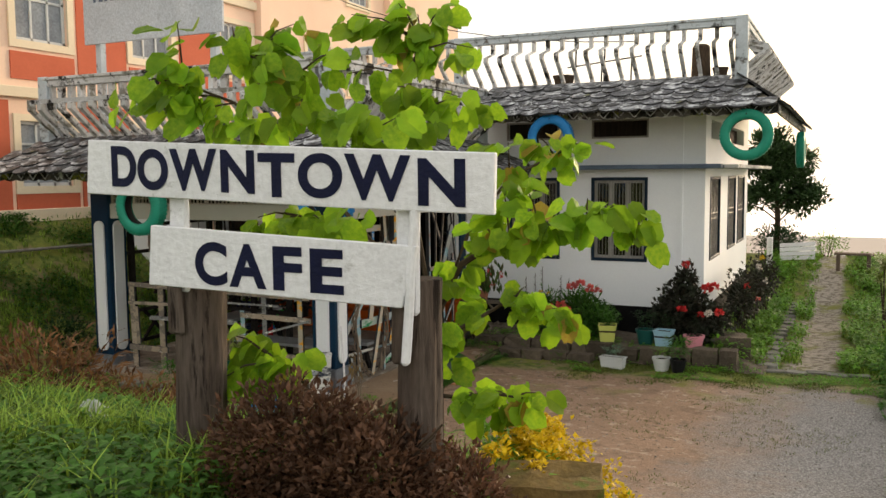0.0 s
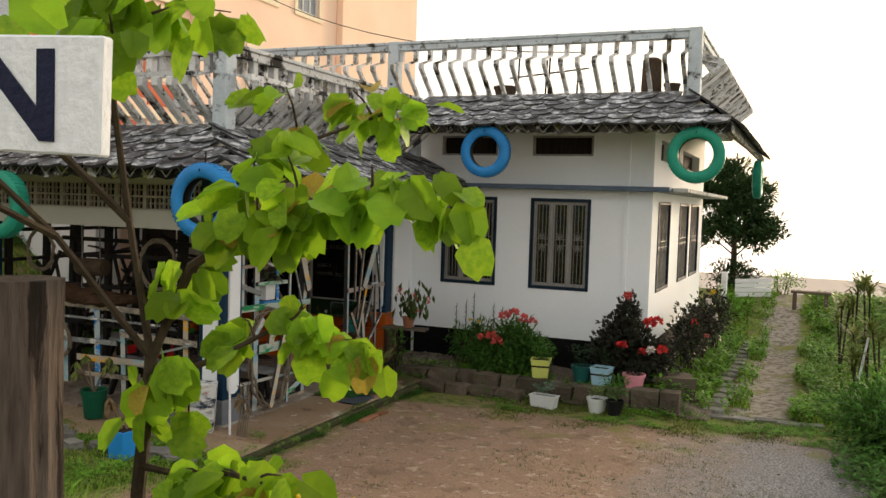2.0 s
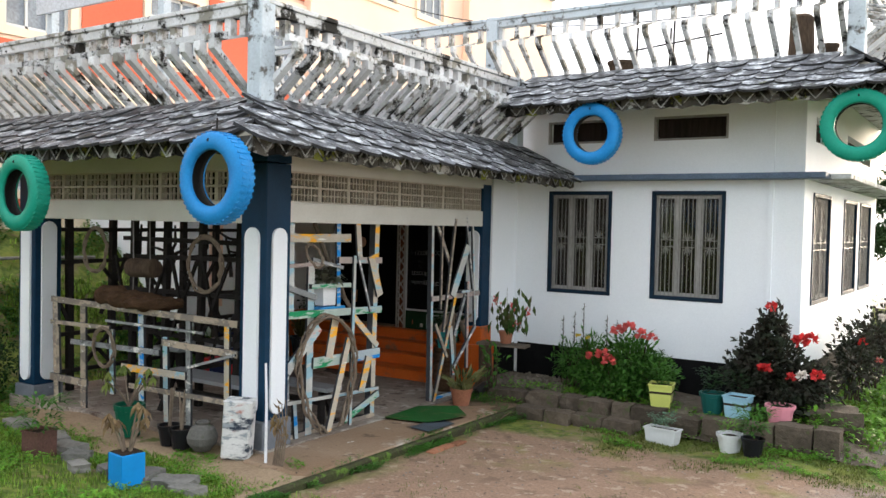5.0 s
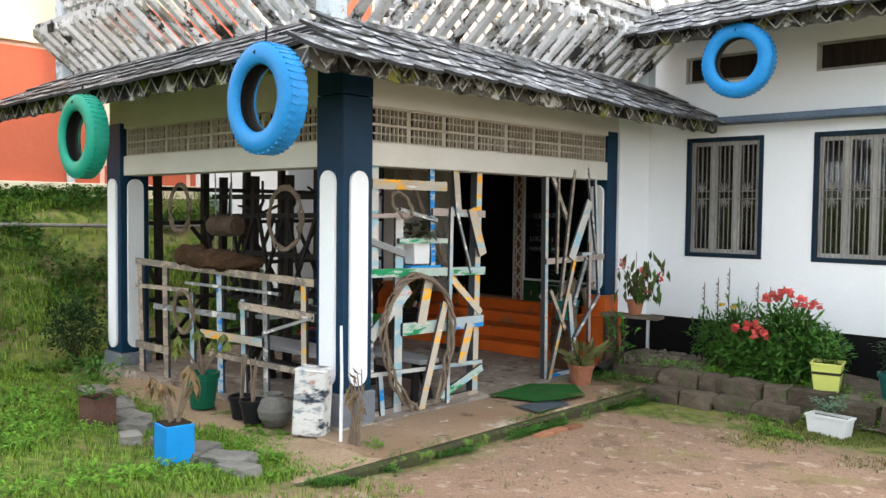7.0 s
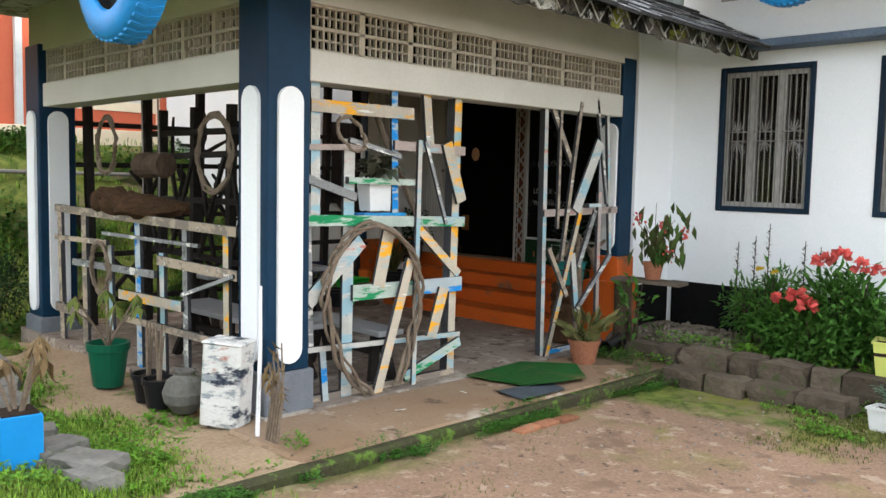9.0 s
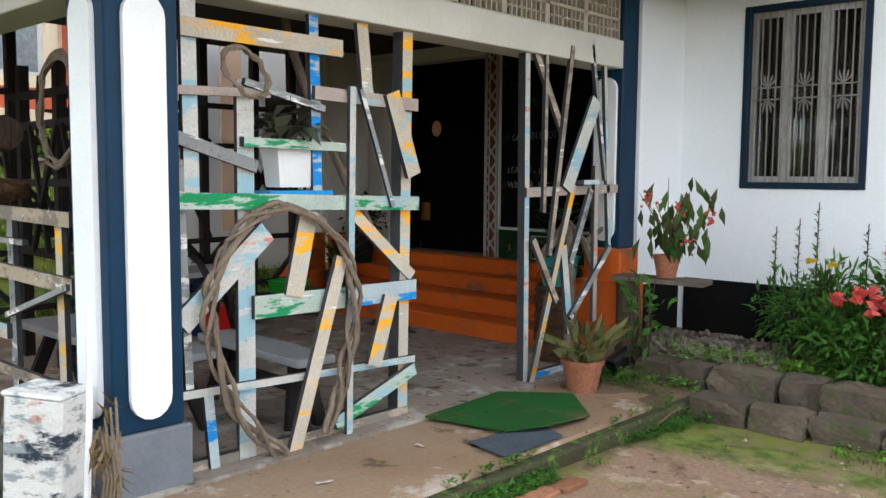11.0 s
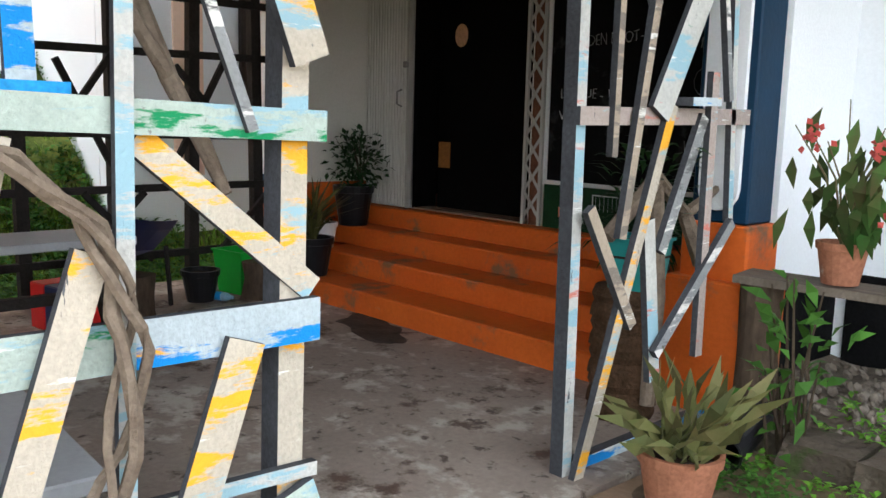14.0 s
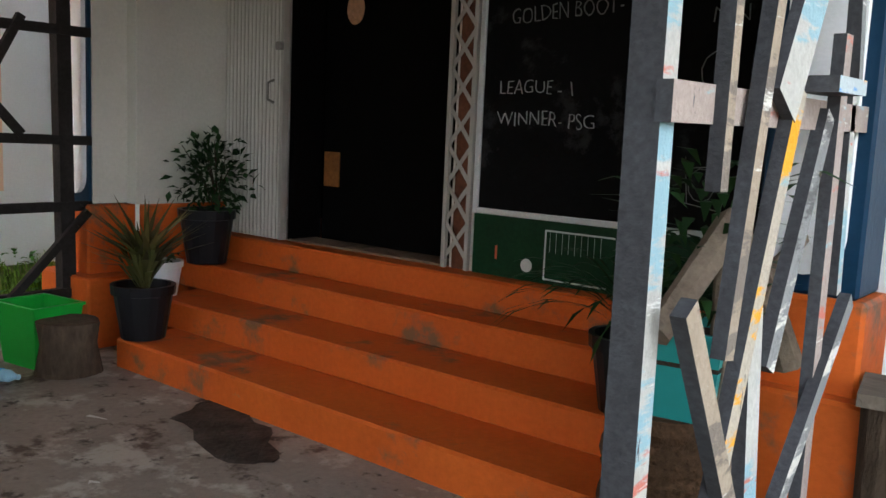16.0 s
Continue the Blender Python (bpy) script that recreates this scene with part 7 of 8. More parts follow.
for k, (x, h) in enumerate(((-3.98, 0.75), (-3.80, 0.82), (-3.66, 0.95), (-3.3, 0.8), (-3.15, 0.75))):
    t = thing("flower_stalk", "upright leafy stalk growing from the bed", "plant", "stalks in the flower bed")
    rngk = random.Random(100 + k)
    s = Soup()
    y0 = 14.85
    for j in range(46):
        z = 0.35 + h * j / 46
        a = j * 2.4
        s.leaf((x, y0, z), (math.cos(a), math.sin(a), 0.8), (0, 0, 1), 0.09 * (1.1 - 0.5 * j / 46), 0.02)
    s.done("leaves", FOLDARK, t)
    bm = bmesh.new()
    tube(bm, [(x, y0, 0.15), (x + 0.01, y0, 0.4 + h)], [0.008, 0.004], 5)
    part("stem", bm, TWIG, t)
bush("rose_bush", "dark-leaved rose bush with red blooms at the house corner", [(-1.05, 14.72, 0.78, 0.42, 0.30, 0.46), (-1.2, 14.7, 0.62, 0.42, 0.3, 0.3), (-0.65, 14.75, 0.55, 0.40, 0.3, 0.34), (-1.0, 14.7, 1.2, 0.18, 0.15, 0.3), (-0.9, 14.6, 0.3, 0.5, 0.26, 0.22)], FOLPURP, 0.10, 0.06, 560,
     [(-0.98, 14.45, 1.52, 0.07), (-0.62, 14.40, 1.12, 0.10), (-0.50, 14.42, 1.16, 0.08), (-1.02, 14.36, 0.76, 0.08), (-0.42, 14.4, 0.73, 0.08), (-0.58, 14.36, 0.72, 0.07, WHITEFL), (-0.72, 14.4, 0.68, 0.06)], REDFL, seed=13)
bush("rose_bush", "leggy rose bush with pale blooms beside the house", [(-0.28, 16.1, 0.75, 0.30, 0.35, 0.50), (-0.2, 17.3, 0.80, 0.30, 0.45, 0.52), (-0.1, 18.6, 0.85, 0.3, 0.5, 0.5)], FOLPURP, 0.10, 0.055, 330,
     [(-0.15, 16.0, 1.0, 0.06), (-0.05, 17.1, 1.25, 0.06, WHITEFL), (0.05, 17.4, 0.95, 0.06, WHITEFL), (-0.1, 18.3, 1.3, 0.06, FOLYEL), (0.0, 16.4, 0.72, 0.05, CORAL)], REDFL, seed=14)
bush("green_shrub", "dark green round shrub on the lawn by the porch column", [(-10.15, 9.7, 0.42, 0.48, 0.42, 0.42)], FOLDARK, 0.06, 0.03, 620, seed=15)

BEGLEAF = foliage_mat("begonia_leaf", (0.05, 0.15, 0.03), (0.10, 0.07, 0.035), 0.25, 0.6)
FOLSTRAP = foliage_mat("olive_strap_leaf", (0.07, 0.10, 0.03), (0.16, 0.13, 0.05), 0.25, 0.6)
# begonia on a log stool beside the entrance
stool = thing("log_stool", "sawn log with a plank top beside the porch wall", "stool", m=pose(-4.72, 14.55, -0.05))
bm = bmesh.new()
lathe(bm, [(0.10, 0), (0.10, 0.02), (0.088, 0.4), (0.095, 0.74)], 14, pose(-0.22, -0.30, 0))
part("log", bm, BARK, stool)
bm = bmesh.new()
plank(bm, (-0.32, -0.30, 0.765), (0.42, -0.18, 0.755), 0.26, 0.035, (0, 0, 1))
part("seat", bm, mat("weathered_plank", (0.17, 0.14, 0.11), (0.11, 0.09, 0.07), 0.9, 5, 0.5, 40, stretch=(1, 6, 1)), stool)
t = pot("flower_pot", "terracotta pot of red begonia on the log stool", -4.62, 14.30, 0.735, 0.105, 0.18, TERRA)
rng = random.Random(31)
stems(t, -4.62, 14.30, 0.88, 8, 0.62, 0.42, rng, mat("green_cane_stem", (0.12, 0.16, 0.05), (0.16, 0.10, 0.06), 0.6, 6, 0.1))
s, f = Soup(), Soup()
for k in range(85):
    a = rng.uniform(-1.3, 2.5)
    r = rng.uniform(0.05, 0.46)
    p = Vector((-4.62 + r * math.cos(a), 14.30 + 0.5 * r * math.sin(a) - 0.05, 1.0 + 0.6 * rng.random() * (0.5 + r)))
    s.leaf(p, (rng.uniform(-0.5, 0.5), rng.uniform(-0.7, 0.1), -1), (0, -1, 0.3), 0.16 * rng.uniform(0.7, 1.25), 0.055)
for c in ((-4.45, 14.15, 1.30), (-4.7, 14.12, 1.36), (-4.38, 14.2, 1.05), (-4.2, 14.2, 1.25)):
    for k in range(14):
        f.leaf(Vector(c) + Vector((rng.gauss(0, 0.025), rng.gauss(0, 0.02), rng.gauss(0, 0.03))), (rng.uniform(-1, 1), rng.uniform(-1, 1), -1), (0, -1, 0), 0.035, 0.03)
s.done("leaves", BEGLEAF, t)
f.done("flowers", CORAL, t, "coral begonia blossoms")
bush("cane_plant", "leggy cane-stemmed plant by the log stool", [(-4.62, 13.95, 0.40, 0.22, 0.18, 0.45)], FOL, 0.12, 0.05, 60, seed=33, stem_n=12)
t = pot("flower_pot", "terracotta pot of epiphytic cactus on the walk", -4.70, 13.25, -0.005, 0.15, 0.23, TERRA)
s = Soup()
rng = random.Random(41)
for k in range(46):
    a = rng.uniform(0, 6.28)
    d = Vector((math.cos(a), math.sin(a), rng.uniform(0.5, 2.2))).normalized()
    p = Vector((-4.70, 13.25, 0.18)) + Vector((rng.gauss(0, 0.04), rng.gauss(0, 0.04), 0))
    for j in range(2):
        s.leaf(p, d, (rng.uniform(-1, 1), rng.uniform(-1, 1), 0.2), rng.uniform(0.16, 0.28), 0.05, 0.1)
        p = p + d * 0.18
        d = (d + Vector((rng.uniform(-0.4, 0.4), rng.uniform(-0.4, 0.4), -0.25))).normalized()
s.done("leaves", foliage_mat("dull_olive_cactus", (0.12, 0.15, 0.05), (0.19, 0.16, 0.07)), t)
RUBBLEM = mat("dusty_brown_rubble", (0.15, 0.12, 0.09), (0.22, 0.19, 0.16), 0.95, 6, 0.5, 30, grain=0.4)
rubble = thing("rubble", "loose broken stones on the bed beside the porch wall", "rubble")
rubble["kind"] = "stuff"
bm = bmesh.new()
for k in range(420):
    x, y, r = rng.uniform(-4.98, -3.7), rng.uniform(14.1, 15.2), rng.uniform(0.012, 0.036)
    bmesh.ops.create_icosphere(bm, subdivisions=1, radius=r, matrix=pose(x, y, bed_z(x, y) + 0.035, rng.uniform(0, 90), rng.uniform(0, 90), rng.uniform(0, 90)) @ Matrix.Diagonal((1, 0.8, 0.45, 1)))
part("broken_stones", bm, RUBBLEM, rubble)["kind"] = "stuff"
PAPER = mat("paper_scrap", (0.75, 0.74, 0.70), (0.62, 0.60, 0.56), 0.8, 6, 0.1, 40)
for x, y, l, r in ((-8.05, 13.72, 0.11, 20), (-4.55, 10.75, 0.09, 70), (-4.62, 11.5, 0.06, 10), (-7.4, 13.35, 0.04, 50), (-7.0, 13.2, 0.04, 120)):
    o = thing("paper_scrap", "crumpled scrap of pale paper lying on the floor", "litter", "paper scraps", pose(x, y, 0.003, 0, 0, r))
    bm = bmesh.new()
    vs = [bm.verts.new((l * (i / 3 - 0.5), 0.02 * (j - 0.5) * (1.4 - 0.3 * i), rng.uniform(0, 0.008))) for j in (0, 1) for i in range(4)]
    for i in range(3):
        bm.faces.new((vs[i], vs[i + 1], vs[5 + i], vs[4 + i]))
    bmesh.ops.solidify(bm, geom=bm.faces[:], thickness=0.002)
    part("paper", bm, PAPER, o)
# planter, trunk pot and dead branch behind the narrow screen
t = tapered_box("planter_box", "turquoise plastic tub behind the screen", pose(-5.41, 13.95, 0.63, 0, 0, 8), 0.24, 0.24, 0.24, 1.25, TEALPL, "planter", fill=SOIL)
sprig(t, -5.40, 13.98, 0.84, 120, 0.45, 0.26, FOLDARK, rng, 0.14, 0.03)
fern = thing("tree_fern_pot", "dark tree-fern trunk used as a plant stand", "plant stand", m=pose(-5.46, 13.95, 0))
bm = bmesh.new()
for k in range(9):
    lathe(bm, [(0.15 + 0.02 * (k % 2), 0.07 * k), (0.165, 0.07 * k + 0.035), (0.15, 0.07 * k + 0.07)], 16)
part("trunk", bm, COIR, fern)
t = pot("flower_pot", "black pot of long strap-leaved grass on the step", -5.95, 14.75, 0.32, 0.17, 0.30, BLACKPL)
s = Soup()
for k in range(70):
    a = rng.uniform(0, 6.28)
    p = Vector((-5.95, 14.75, 0.58))
    d = Vector((math.cos(a), math.sin(a), rng.uniform(0.8, 2.0))).normalized()
    for j in range(4):
        s.leaf(p, d, (0, 0, 1), 0.17, 0.016, 0.05)
        p = p + d * 0.155
        d = (d + Vector((0, 0, -0.42))).normalized()
s.done("leaves", FOLDARK, t)
drift = thing("driftwood", "knotted grey dead branch leaning behind the screen", "branch")
for pts in ([(-5.35, 13.62, 0.9), (-5.30, 13.9, 1.15), (-5.28, 14.12, 0.98), (-5.25, 14.35, 1.10)], [(-5.30, 13.9, 1.12), (-5.3, 13.95, 0.6), (-5.28, 13.9, 0.1)], [(-5.28, 14.12, 0.98), (-5.22, 14.2, 0.75)]):
    bm = bmesh.new()
    tube(bm, pts, [0.035, 0.045, 0.035, 0.018][:len(pts)], 7)
    part("limb", bm, VINE, drift)

# ---- pots on the steps ----
t = pot("flower_pot", "black plastic pot of strap-leaved lily on the lowest step", -8.72, 14.36, 0.16, 0.165, 0.30, BLACKPL)
s = Soup()
for k in range(90):
    a = rng.uniform(0, 6.28)
    s.leaf((-8.72 + rng.gauss(0, 0.03), 14.36, 0.42), (math.cos(a) * 0.7, math.sin(a) * 0.7, rng.uniform(0.6, 2.2)), (0, 0, 1), rng.uniform(0.3, 0.62), 0.035, 0.25)
s.done("leaves", FOLSTRAP, t)
t = pot("flower_pot", "white fluted plastic pot on the second step", -9.00, 14.66, 0.32, 0.115, 0.21, WHITEPL)
sprig(t, -9.00, 14.66, 0.50, 60, 0.08, 0.10, FOLDARK, rng, 0.06, 0.03)
t = pot("flower_pot", "large black pot with a dark glossy shrub on the third step", -9.07, 15.02, 0.48, 0.17, 0.34, BLACKPL)
s = Soup()
s.cloud((-9.02, 15.02, 1.05), (0.26, 0.22, 0.30), 420, 0.075, 0.035, rng, 0.3, 0.3, 0.5)
s.done("leaves", FOLDARK, t)
stems(t, -9.05, 15.08, 0.78, 8, 0.45, 0.22, rng)
t = pot("flower_pot", "black pot of dark shrub beside the porch wall", -9.0, 13.55, -0.002, 0.14, 0.24, BLACKPL)
# plant on the painted screen's shelf
s = Soup()
for k in range(44):
    a = rng.uniform(0, 6.28)
    s.leaf((-5.22, 11.06 + rng.uniform(-0.14, 0.14), 1.69 + rng.uniform(0, 0.14)), (math.cos(a), math.sin(a), rng.uniform(-0.1, 1.2)), (0, 0, 1), rng.uniform(0.15, 0.25), 0.10, 0.4)
pl = thing("foliage_plant", "dull green broad-leaved plant in the planter on the screen", "plant")
s.done("leaves", foliage_mat("dull_begonia_leaf", (0.12, 0.155, 0.10), (0.10, 0.075, 0.06)), pl)

# ---- pots on the lawn before the porch ----
BROWNTIN = mat("rusty_brown_tin", (0.16, 0.085, 0.065), (0.11, 0.06, 0.05), 0.7, 4, 0.3)
t = tapered_box("tin_planter", "square rusty brown tin planter on the lawn", pose(-6.6, 8.34, ground(-6.6, 8.34) - 0.02, 0, 0, 10), 0.23, 0.23, 0.27, 1.02, BROWNTIN, "planter", fill=SOIL)
sprig(t, -6.6, 8.34, 0.22, 170, 0.38, 0.30, FOL, rng, 0.13, 0.03)
t = thing("bucket", "square bright blue tin with one navy side and drooping dry plants", "planter", m=pose(-5.03, 8.22, ground(-5.03, 8.22) - 0.03, 0, 0, -6))
part("body", B(-0.115, 0.115, -0.115, 0.115, 0, 0.34, 0.006), BLUEPL, t)
part("bare_side", B(-0.123, -0.116, -0.113, 0.113, 0.0, 0.338), NAVYPL, t)
part("soil", B(-0.10, 0.10, -0.10, 0.10, 0.33, 0.35), SOIL, t)


def droopy(t, x, y, z, n, h, rng, spread=0.16, material=None):
    s = Soup()
    bm = bmesh.new()
    for k in range(n):
        a = rng.uniform(0, 6.28)
        q = (x + spread * math.cos(a), y + spread * math.sin(a), z + h * rng.uniform(0.7, 1.1))
        tube(bm, [(x, y, z), ((x + q[0]) / 2, (y + q[1]) / 2, z + h * 0.5), q], [0.012, 0.01, 0.006], 5)
        for j in range(10):
            b = rng.uniform(0, 6.28)
            s.leaf(q, (math.cos(b), math.sin(b), -1.3), (math.cos(b), math.sin(b), 0.5), rng.uniform(0.1, 0.17), 0.04, 0.1)
    s.done("leaves", material or DRYLEAF, t)
    world_part("stalk", bm, VINE, t)["kind"] = "stuff"


droopy(t, -5.03, 8.22, 0.25, 8, 0.50, rng)
t = pot("flower_pot", "large dark green plastic pot with a drooping plant", -6.75, 9.5, -0.02, 0.165, 0.36, plastic("bottle_green_plastic", (0.01, 0.10, 0.055)))
droopy(t, -6.75, 9.5, 0.30, 6, 0.42, rng, 0.25, STRIPE)
for x, y in ((-5.86, 9.50), (-6.08, 9.52)):
    t = pot("flower_pot", "small grey-black plastic pot with bare stems", x, y, -0.02, 0.125, 0.22, BLACKPL, "pots by the porch")
    stems(t, x, y, 0.15, 4, 0.45, 0.08, rng, VINE, 0.018)
vase = thing("round_vase", "squat round grey clay vase on the earth", "vase", m=pose(-5.62, 9.58, -0.02))
bm = bmesh.new()
lathe(bm, [(0.08, 0), (0.15, 0.08), (0.165, 0.15), (0.13, 0.24), (0.07, 0.28), (0.085, 0.31), (0.06, 0.31), (0.05, 0.2)], 20)
part("body", bm, GREYSTONE, vase)
SPLASH = mat("paint_splashed_white", (0.72, 0.72, 0.70), (0.6, 0.6, 0.58), 0.6, 3, 0.3, 40, stretch=(1, 1, 2.4), grain=0.15, stain=[((0.03, 0.04, 0.06), 0.54, 3.6), ((0.28, 0.31, 0.33), 0.53, 5.0), ((0.40, 0.20, 0.16), 0.60, 3.4)])
can = thing("painted_tin", "square white tin splashed with dark paint by the column", "tin", m=pose(-5.16, 9.64, -0.03, 0, 3, 32))
part("body", B(-0.145, 0.145, -0.12, 0.12, 0, 0.60, 0.02), SPLASH, can)
part("rim", B(-0.15, 0.15, -0.125, 0.125, 0.585, 0.61, 0.01), SPLASH, can, "dented folded rim")
dead = thing("dead_plant", "dry stalks tied to a white stick by the column", "plant")
bm = bmesh.new()
tube(bm, [(-4.72, 9.62, -0.05), (-4.78, 9.68, 0.55), (-4.84, 9.72, 0.98)], [0.016, 0.014, 0.012], 6)
part("stick", bm, SIGNW, dead, "white painted stick")
bm = bmesh.new()
for k in range(5):
    tube(bm, [(-4.62 + 0.03 * k, 9.62, -0.05), (-4.60 + 0.03 * k, 9.66, 0.3), (-4.60 + 0.05 * (k - 2), 9.66, 0.45 + 0.05 * k)], [0.012, 0.009, 0.005], 5)
part("stalk", bm, VINE, dead)
s = Soup()
for k in range(40):
    s.leaf((-4.60 + rng.gauss(0, 0.07), 9.66, 0.42 + rng.gauss(0, 0.08)), (rng.uniform(-1, 1), rng.uniform(-1, 1), -1.2), (0, -1, 0), 0.11, 0.03)
s.done("leaves", DRYLEAF, dead)

# ---- far end of the path: bench, fence, tree ----
WOODG = mat("grey_bench_wood", (0.17, 0.13, 0.10), (0.12, 0.09, 0.07), 0.9, 4, 0.4, 30, stretch=(5, 1, 1))
bz = ground(1.6, 24.7)
b = thing("plank_bench", "plain plank bench on two posts at the edge of the hill", "bench")
part("seat", B(1.15, 2.1, 24.55, 24.85, bz + 0.42, bz + 0.48, 0.008), WOODG, b)
for x in (1.25, 1.98):
    part("leg", B(x - 0.05, x + 0.05, 24.6, 24.8, bz - 0.1, bz + 0.418, 0.008), WOODG, b)
fence = thing("board_fence", "short pale board fence with a post by the path end", "fence")
fz = ground(-0.2, 25.6)
part("post", B(-0.50, -0.36, 24.2, 24.34, ground(-0.4, 24.2) - 0.2, ground(-0.4, 24.2) + 0.95, 0.01), SIGNW, fence)
for k in range(4):
    bm = bmesh.new()
    plank(bm, (-0.25, 25.4, fz + 0.12 + 0.12 * k), (0.65, 25.7, fz + 0.15 + 0.13 * k), 0.105, 0.025, (0.2, -1, 0))
    part("board", bm, SIGNW, fence)


def tree(name, label, x, y, z, h, crown_z, r, leaf, seed, n=5200, l=0.12, w=0.035):
    rng = random.Random(seed)
    t = thing(name, label, "tree")
    bm = bmesh.new()
    tube(bm, [(x, y, z - 0.2), (x + 0.03, y, z + h * 0.3), (x - 0.02, y, z + h * 0.6), (x, y, z + h * 0.95)], [0.10, 0.085, 0.055, 0.02], 8)
    part("trunk", bm, TWIG, t)
    s = Soup()
    lobes = []
    for k in range(34):
        f = rng.random()
        zz = z + crown_z + (h - crown_z) * f
        rr = r * (1.0 - 0.62 * f ** 1.3) * rng.uniform(0.35, 1.0)
        a = rng.uniform(0, 6.28)
        lobes.append((x + rr * math.cos(a), y + rr * math.sin(a), zz))
    for k, c in enumerate(lobes):
        bm = bmesh.new()
        tube(bm, [(x, y, max(z + crown_z * 0.7, c[2] - 0.5)), ((x + c[0]) / 2, (y + c[1]) / 2, c[2] - 0.15), c], [0.03, 0.02, 0.008], 5)
        if k < 14:
            part("limb", bm, TWIG, t)
        else:
            bm.free()
        s.cloud(c, (0.42, 0.42, 0.34), n // len(lobes), l, w, rng, 0.15, 0.8, 0.5)
    s.done("crown", leaf, t)
    return t


FOLTREE = foliage_mat("dark_conifer_foliage", (0.045, 0.085, 0.03), (0.028, 0.06, 0.02))
tree("conifer_tree", "dark bushy conifer with a broad uneven crown at the hill edge", -0.50, 27.4, ground(-0.50, 27.4), 3.55, 1.35, 1.45, FOLTREE, 53, 11000, 0.2, 0.07)
bush("low_shrub", "dense dark shrub under the conifer", [(-0.4, 27.2, ground(-0.4, 27.2) + 0.45, 0.75, 0.6, 0.5)], FOLDARK, 0.11, 0.05, 420, seed=52)
bush("low_shrub", "loose pale green weeds at the hill edge", [(0.9, 27.0, ground(0.9, 27) + 0.35, 0.6, 0.5, 0.35), (-1.8, 26.8, 0.8, 0.5, 0.5, 0.45)], FOLBRIGHT, 0.10, 0.03, 190, seed=53)


# ---- strap-leaved plants along the path ----
def yucca(x, y, h, seed, heads=1):
    rng = random.Random(seed)
    z = ground(x, y)
    t = thing("dracaena", "slender-stemmed dracaena with a tuft of yellow-green strap leaves", "plant", "dracaenas along the path")
    s = Soup()
    for q in range(heads):
        hx, hy, hh = x + rng.uniform(-0.15, 0.15), y + rng.uniform(-0.15, 0.15), h * rng.uniform(0.8, 1.0)
        bm = bmesh.new()
        tube(bm, [(x, y, z - 0.1), ((x + hx) / 2, (y + hy) / 2, z + hh * 0.5), (hx, hy, z + hh)], [0.022, 0.018, 0.014], 6)
        part("stem", bm, TWIG, t)
        for k in range(34):
            a = rng.uniform(0, 6.28)
            d = Vector((math.cos(a), math.sin(a), rng.uniform(0.0, 1.8))).normalized()
            p = Vector((hx, hy, z + hh - 0.16 * rng.random()))
            for j in range(2):
                s.leaf(p, d, (0, 0, 1), 0.22, 0.042, 0.05)
                p = p + d * 0.19
                d = (d + Vector((0, 0, -0.5))).normalized()
    s.done("leaves", STRIPE, t)


for k, (x, y, h) in enumerate(((2.15, 18.6, 1.5), (2.35, 18.0, 1.75), (2.55, 17.4, 1.8), (2.35, 17.0, 1.1), (2.75, 16.9, 1.7), (2.3, 16.2, 0.9), (2.65, 16.1, 1.3), (2.95, 17.8, 1.9), (3.1, 16.5, 1.5), (2.2, 19.4, 1.2))):
    yucca(x, y, h, 70 + k, 2)
pole = thing("garden_stake", "thin pale bamboo stake leaning among the plants", "stake")
bm = bmesh.new()
tube(bm, [(2.26, 16.0, ground(2.26, 16.0) - 0.1), (2.46, 16.2, 0.95)], [0.022, 0.018], 6)
part("cane", bm, SIGNW, pole)
bush("green_shrub", "dense fresh green shrub at the edge of the yard", [(2.45, 13.2, 0.30, 0.55, 0.6, 0.48), (2.9, 12.6, 0.3, 0.5, 0.6, 0.5)], FOL, 0.12, 0.035, 620, seed=81)
bush("green_shrub", "feathery green shrub at the edge of the yard", [(2.75, 15.0, 0.30, 0.5, 0.6, 0.45), (3.4, 16.0, 0.4, 0.6, 0.7, 0.5)], FOLBRIGHT, 0.11, 0.03, 420, seed=82)


# ---- grass and weeds ----
def grass_patch(name, label, n, box_, h, w, rng, material, keep, lean=0.5):
    s = Soup()
    x0, x1, y0, y1 = box_
    while n > 0:
        n -= 1
        x, y = rng.uniform(x0, x1), rng.uniform(y0, y1)
        k = keep(x, y)
        if k <= 0 or rng.random() > k:
            continue
        z = ground(x, y)
        for j in range(5):
            a = rng.uniform(0, 6.28)
            d = Vector((math.cos(a), math.sin(a), 0)) * rng.uniform(0.1, lean)
            s.blade((x + rng.gauss(0, 0.03), y + rng.gauss(0, 0.03), z - 0.01), d, h * rng.uniform(0.4, 1.1), w)
    ob = s.done(name, material)
    tagged(ob, label, "grass", kind="stuff")


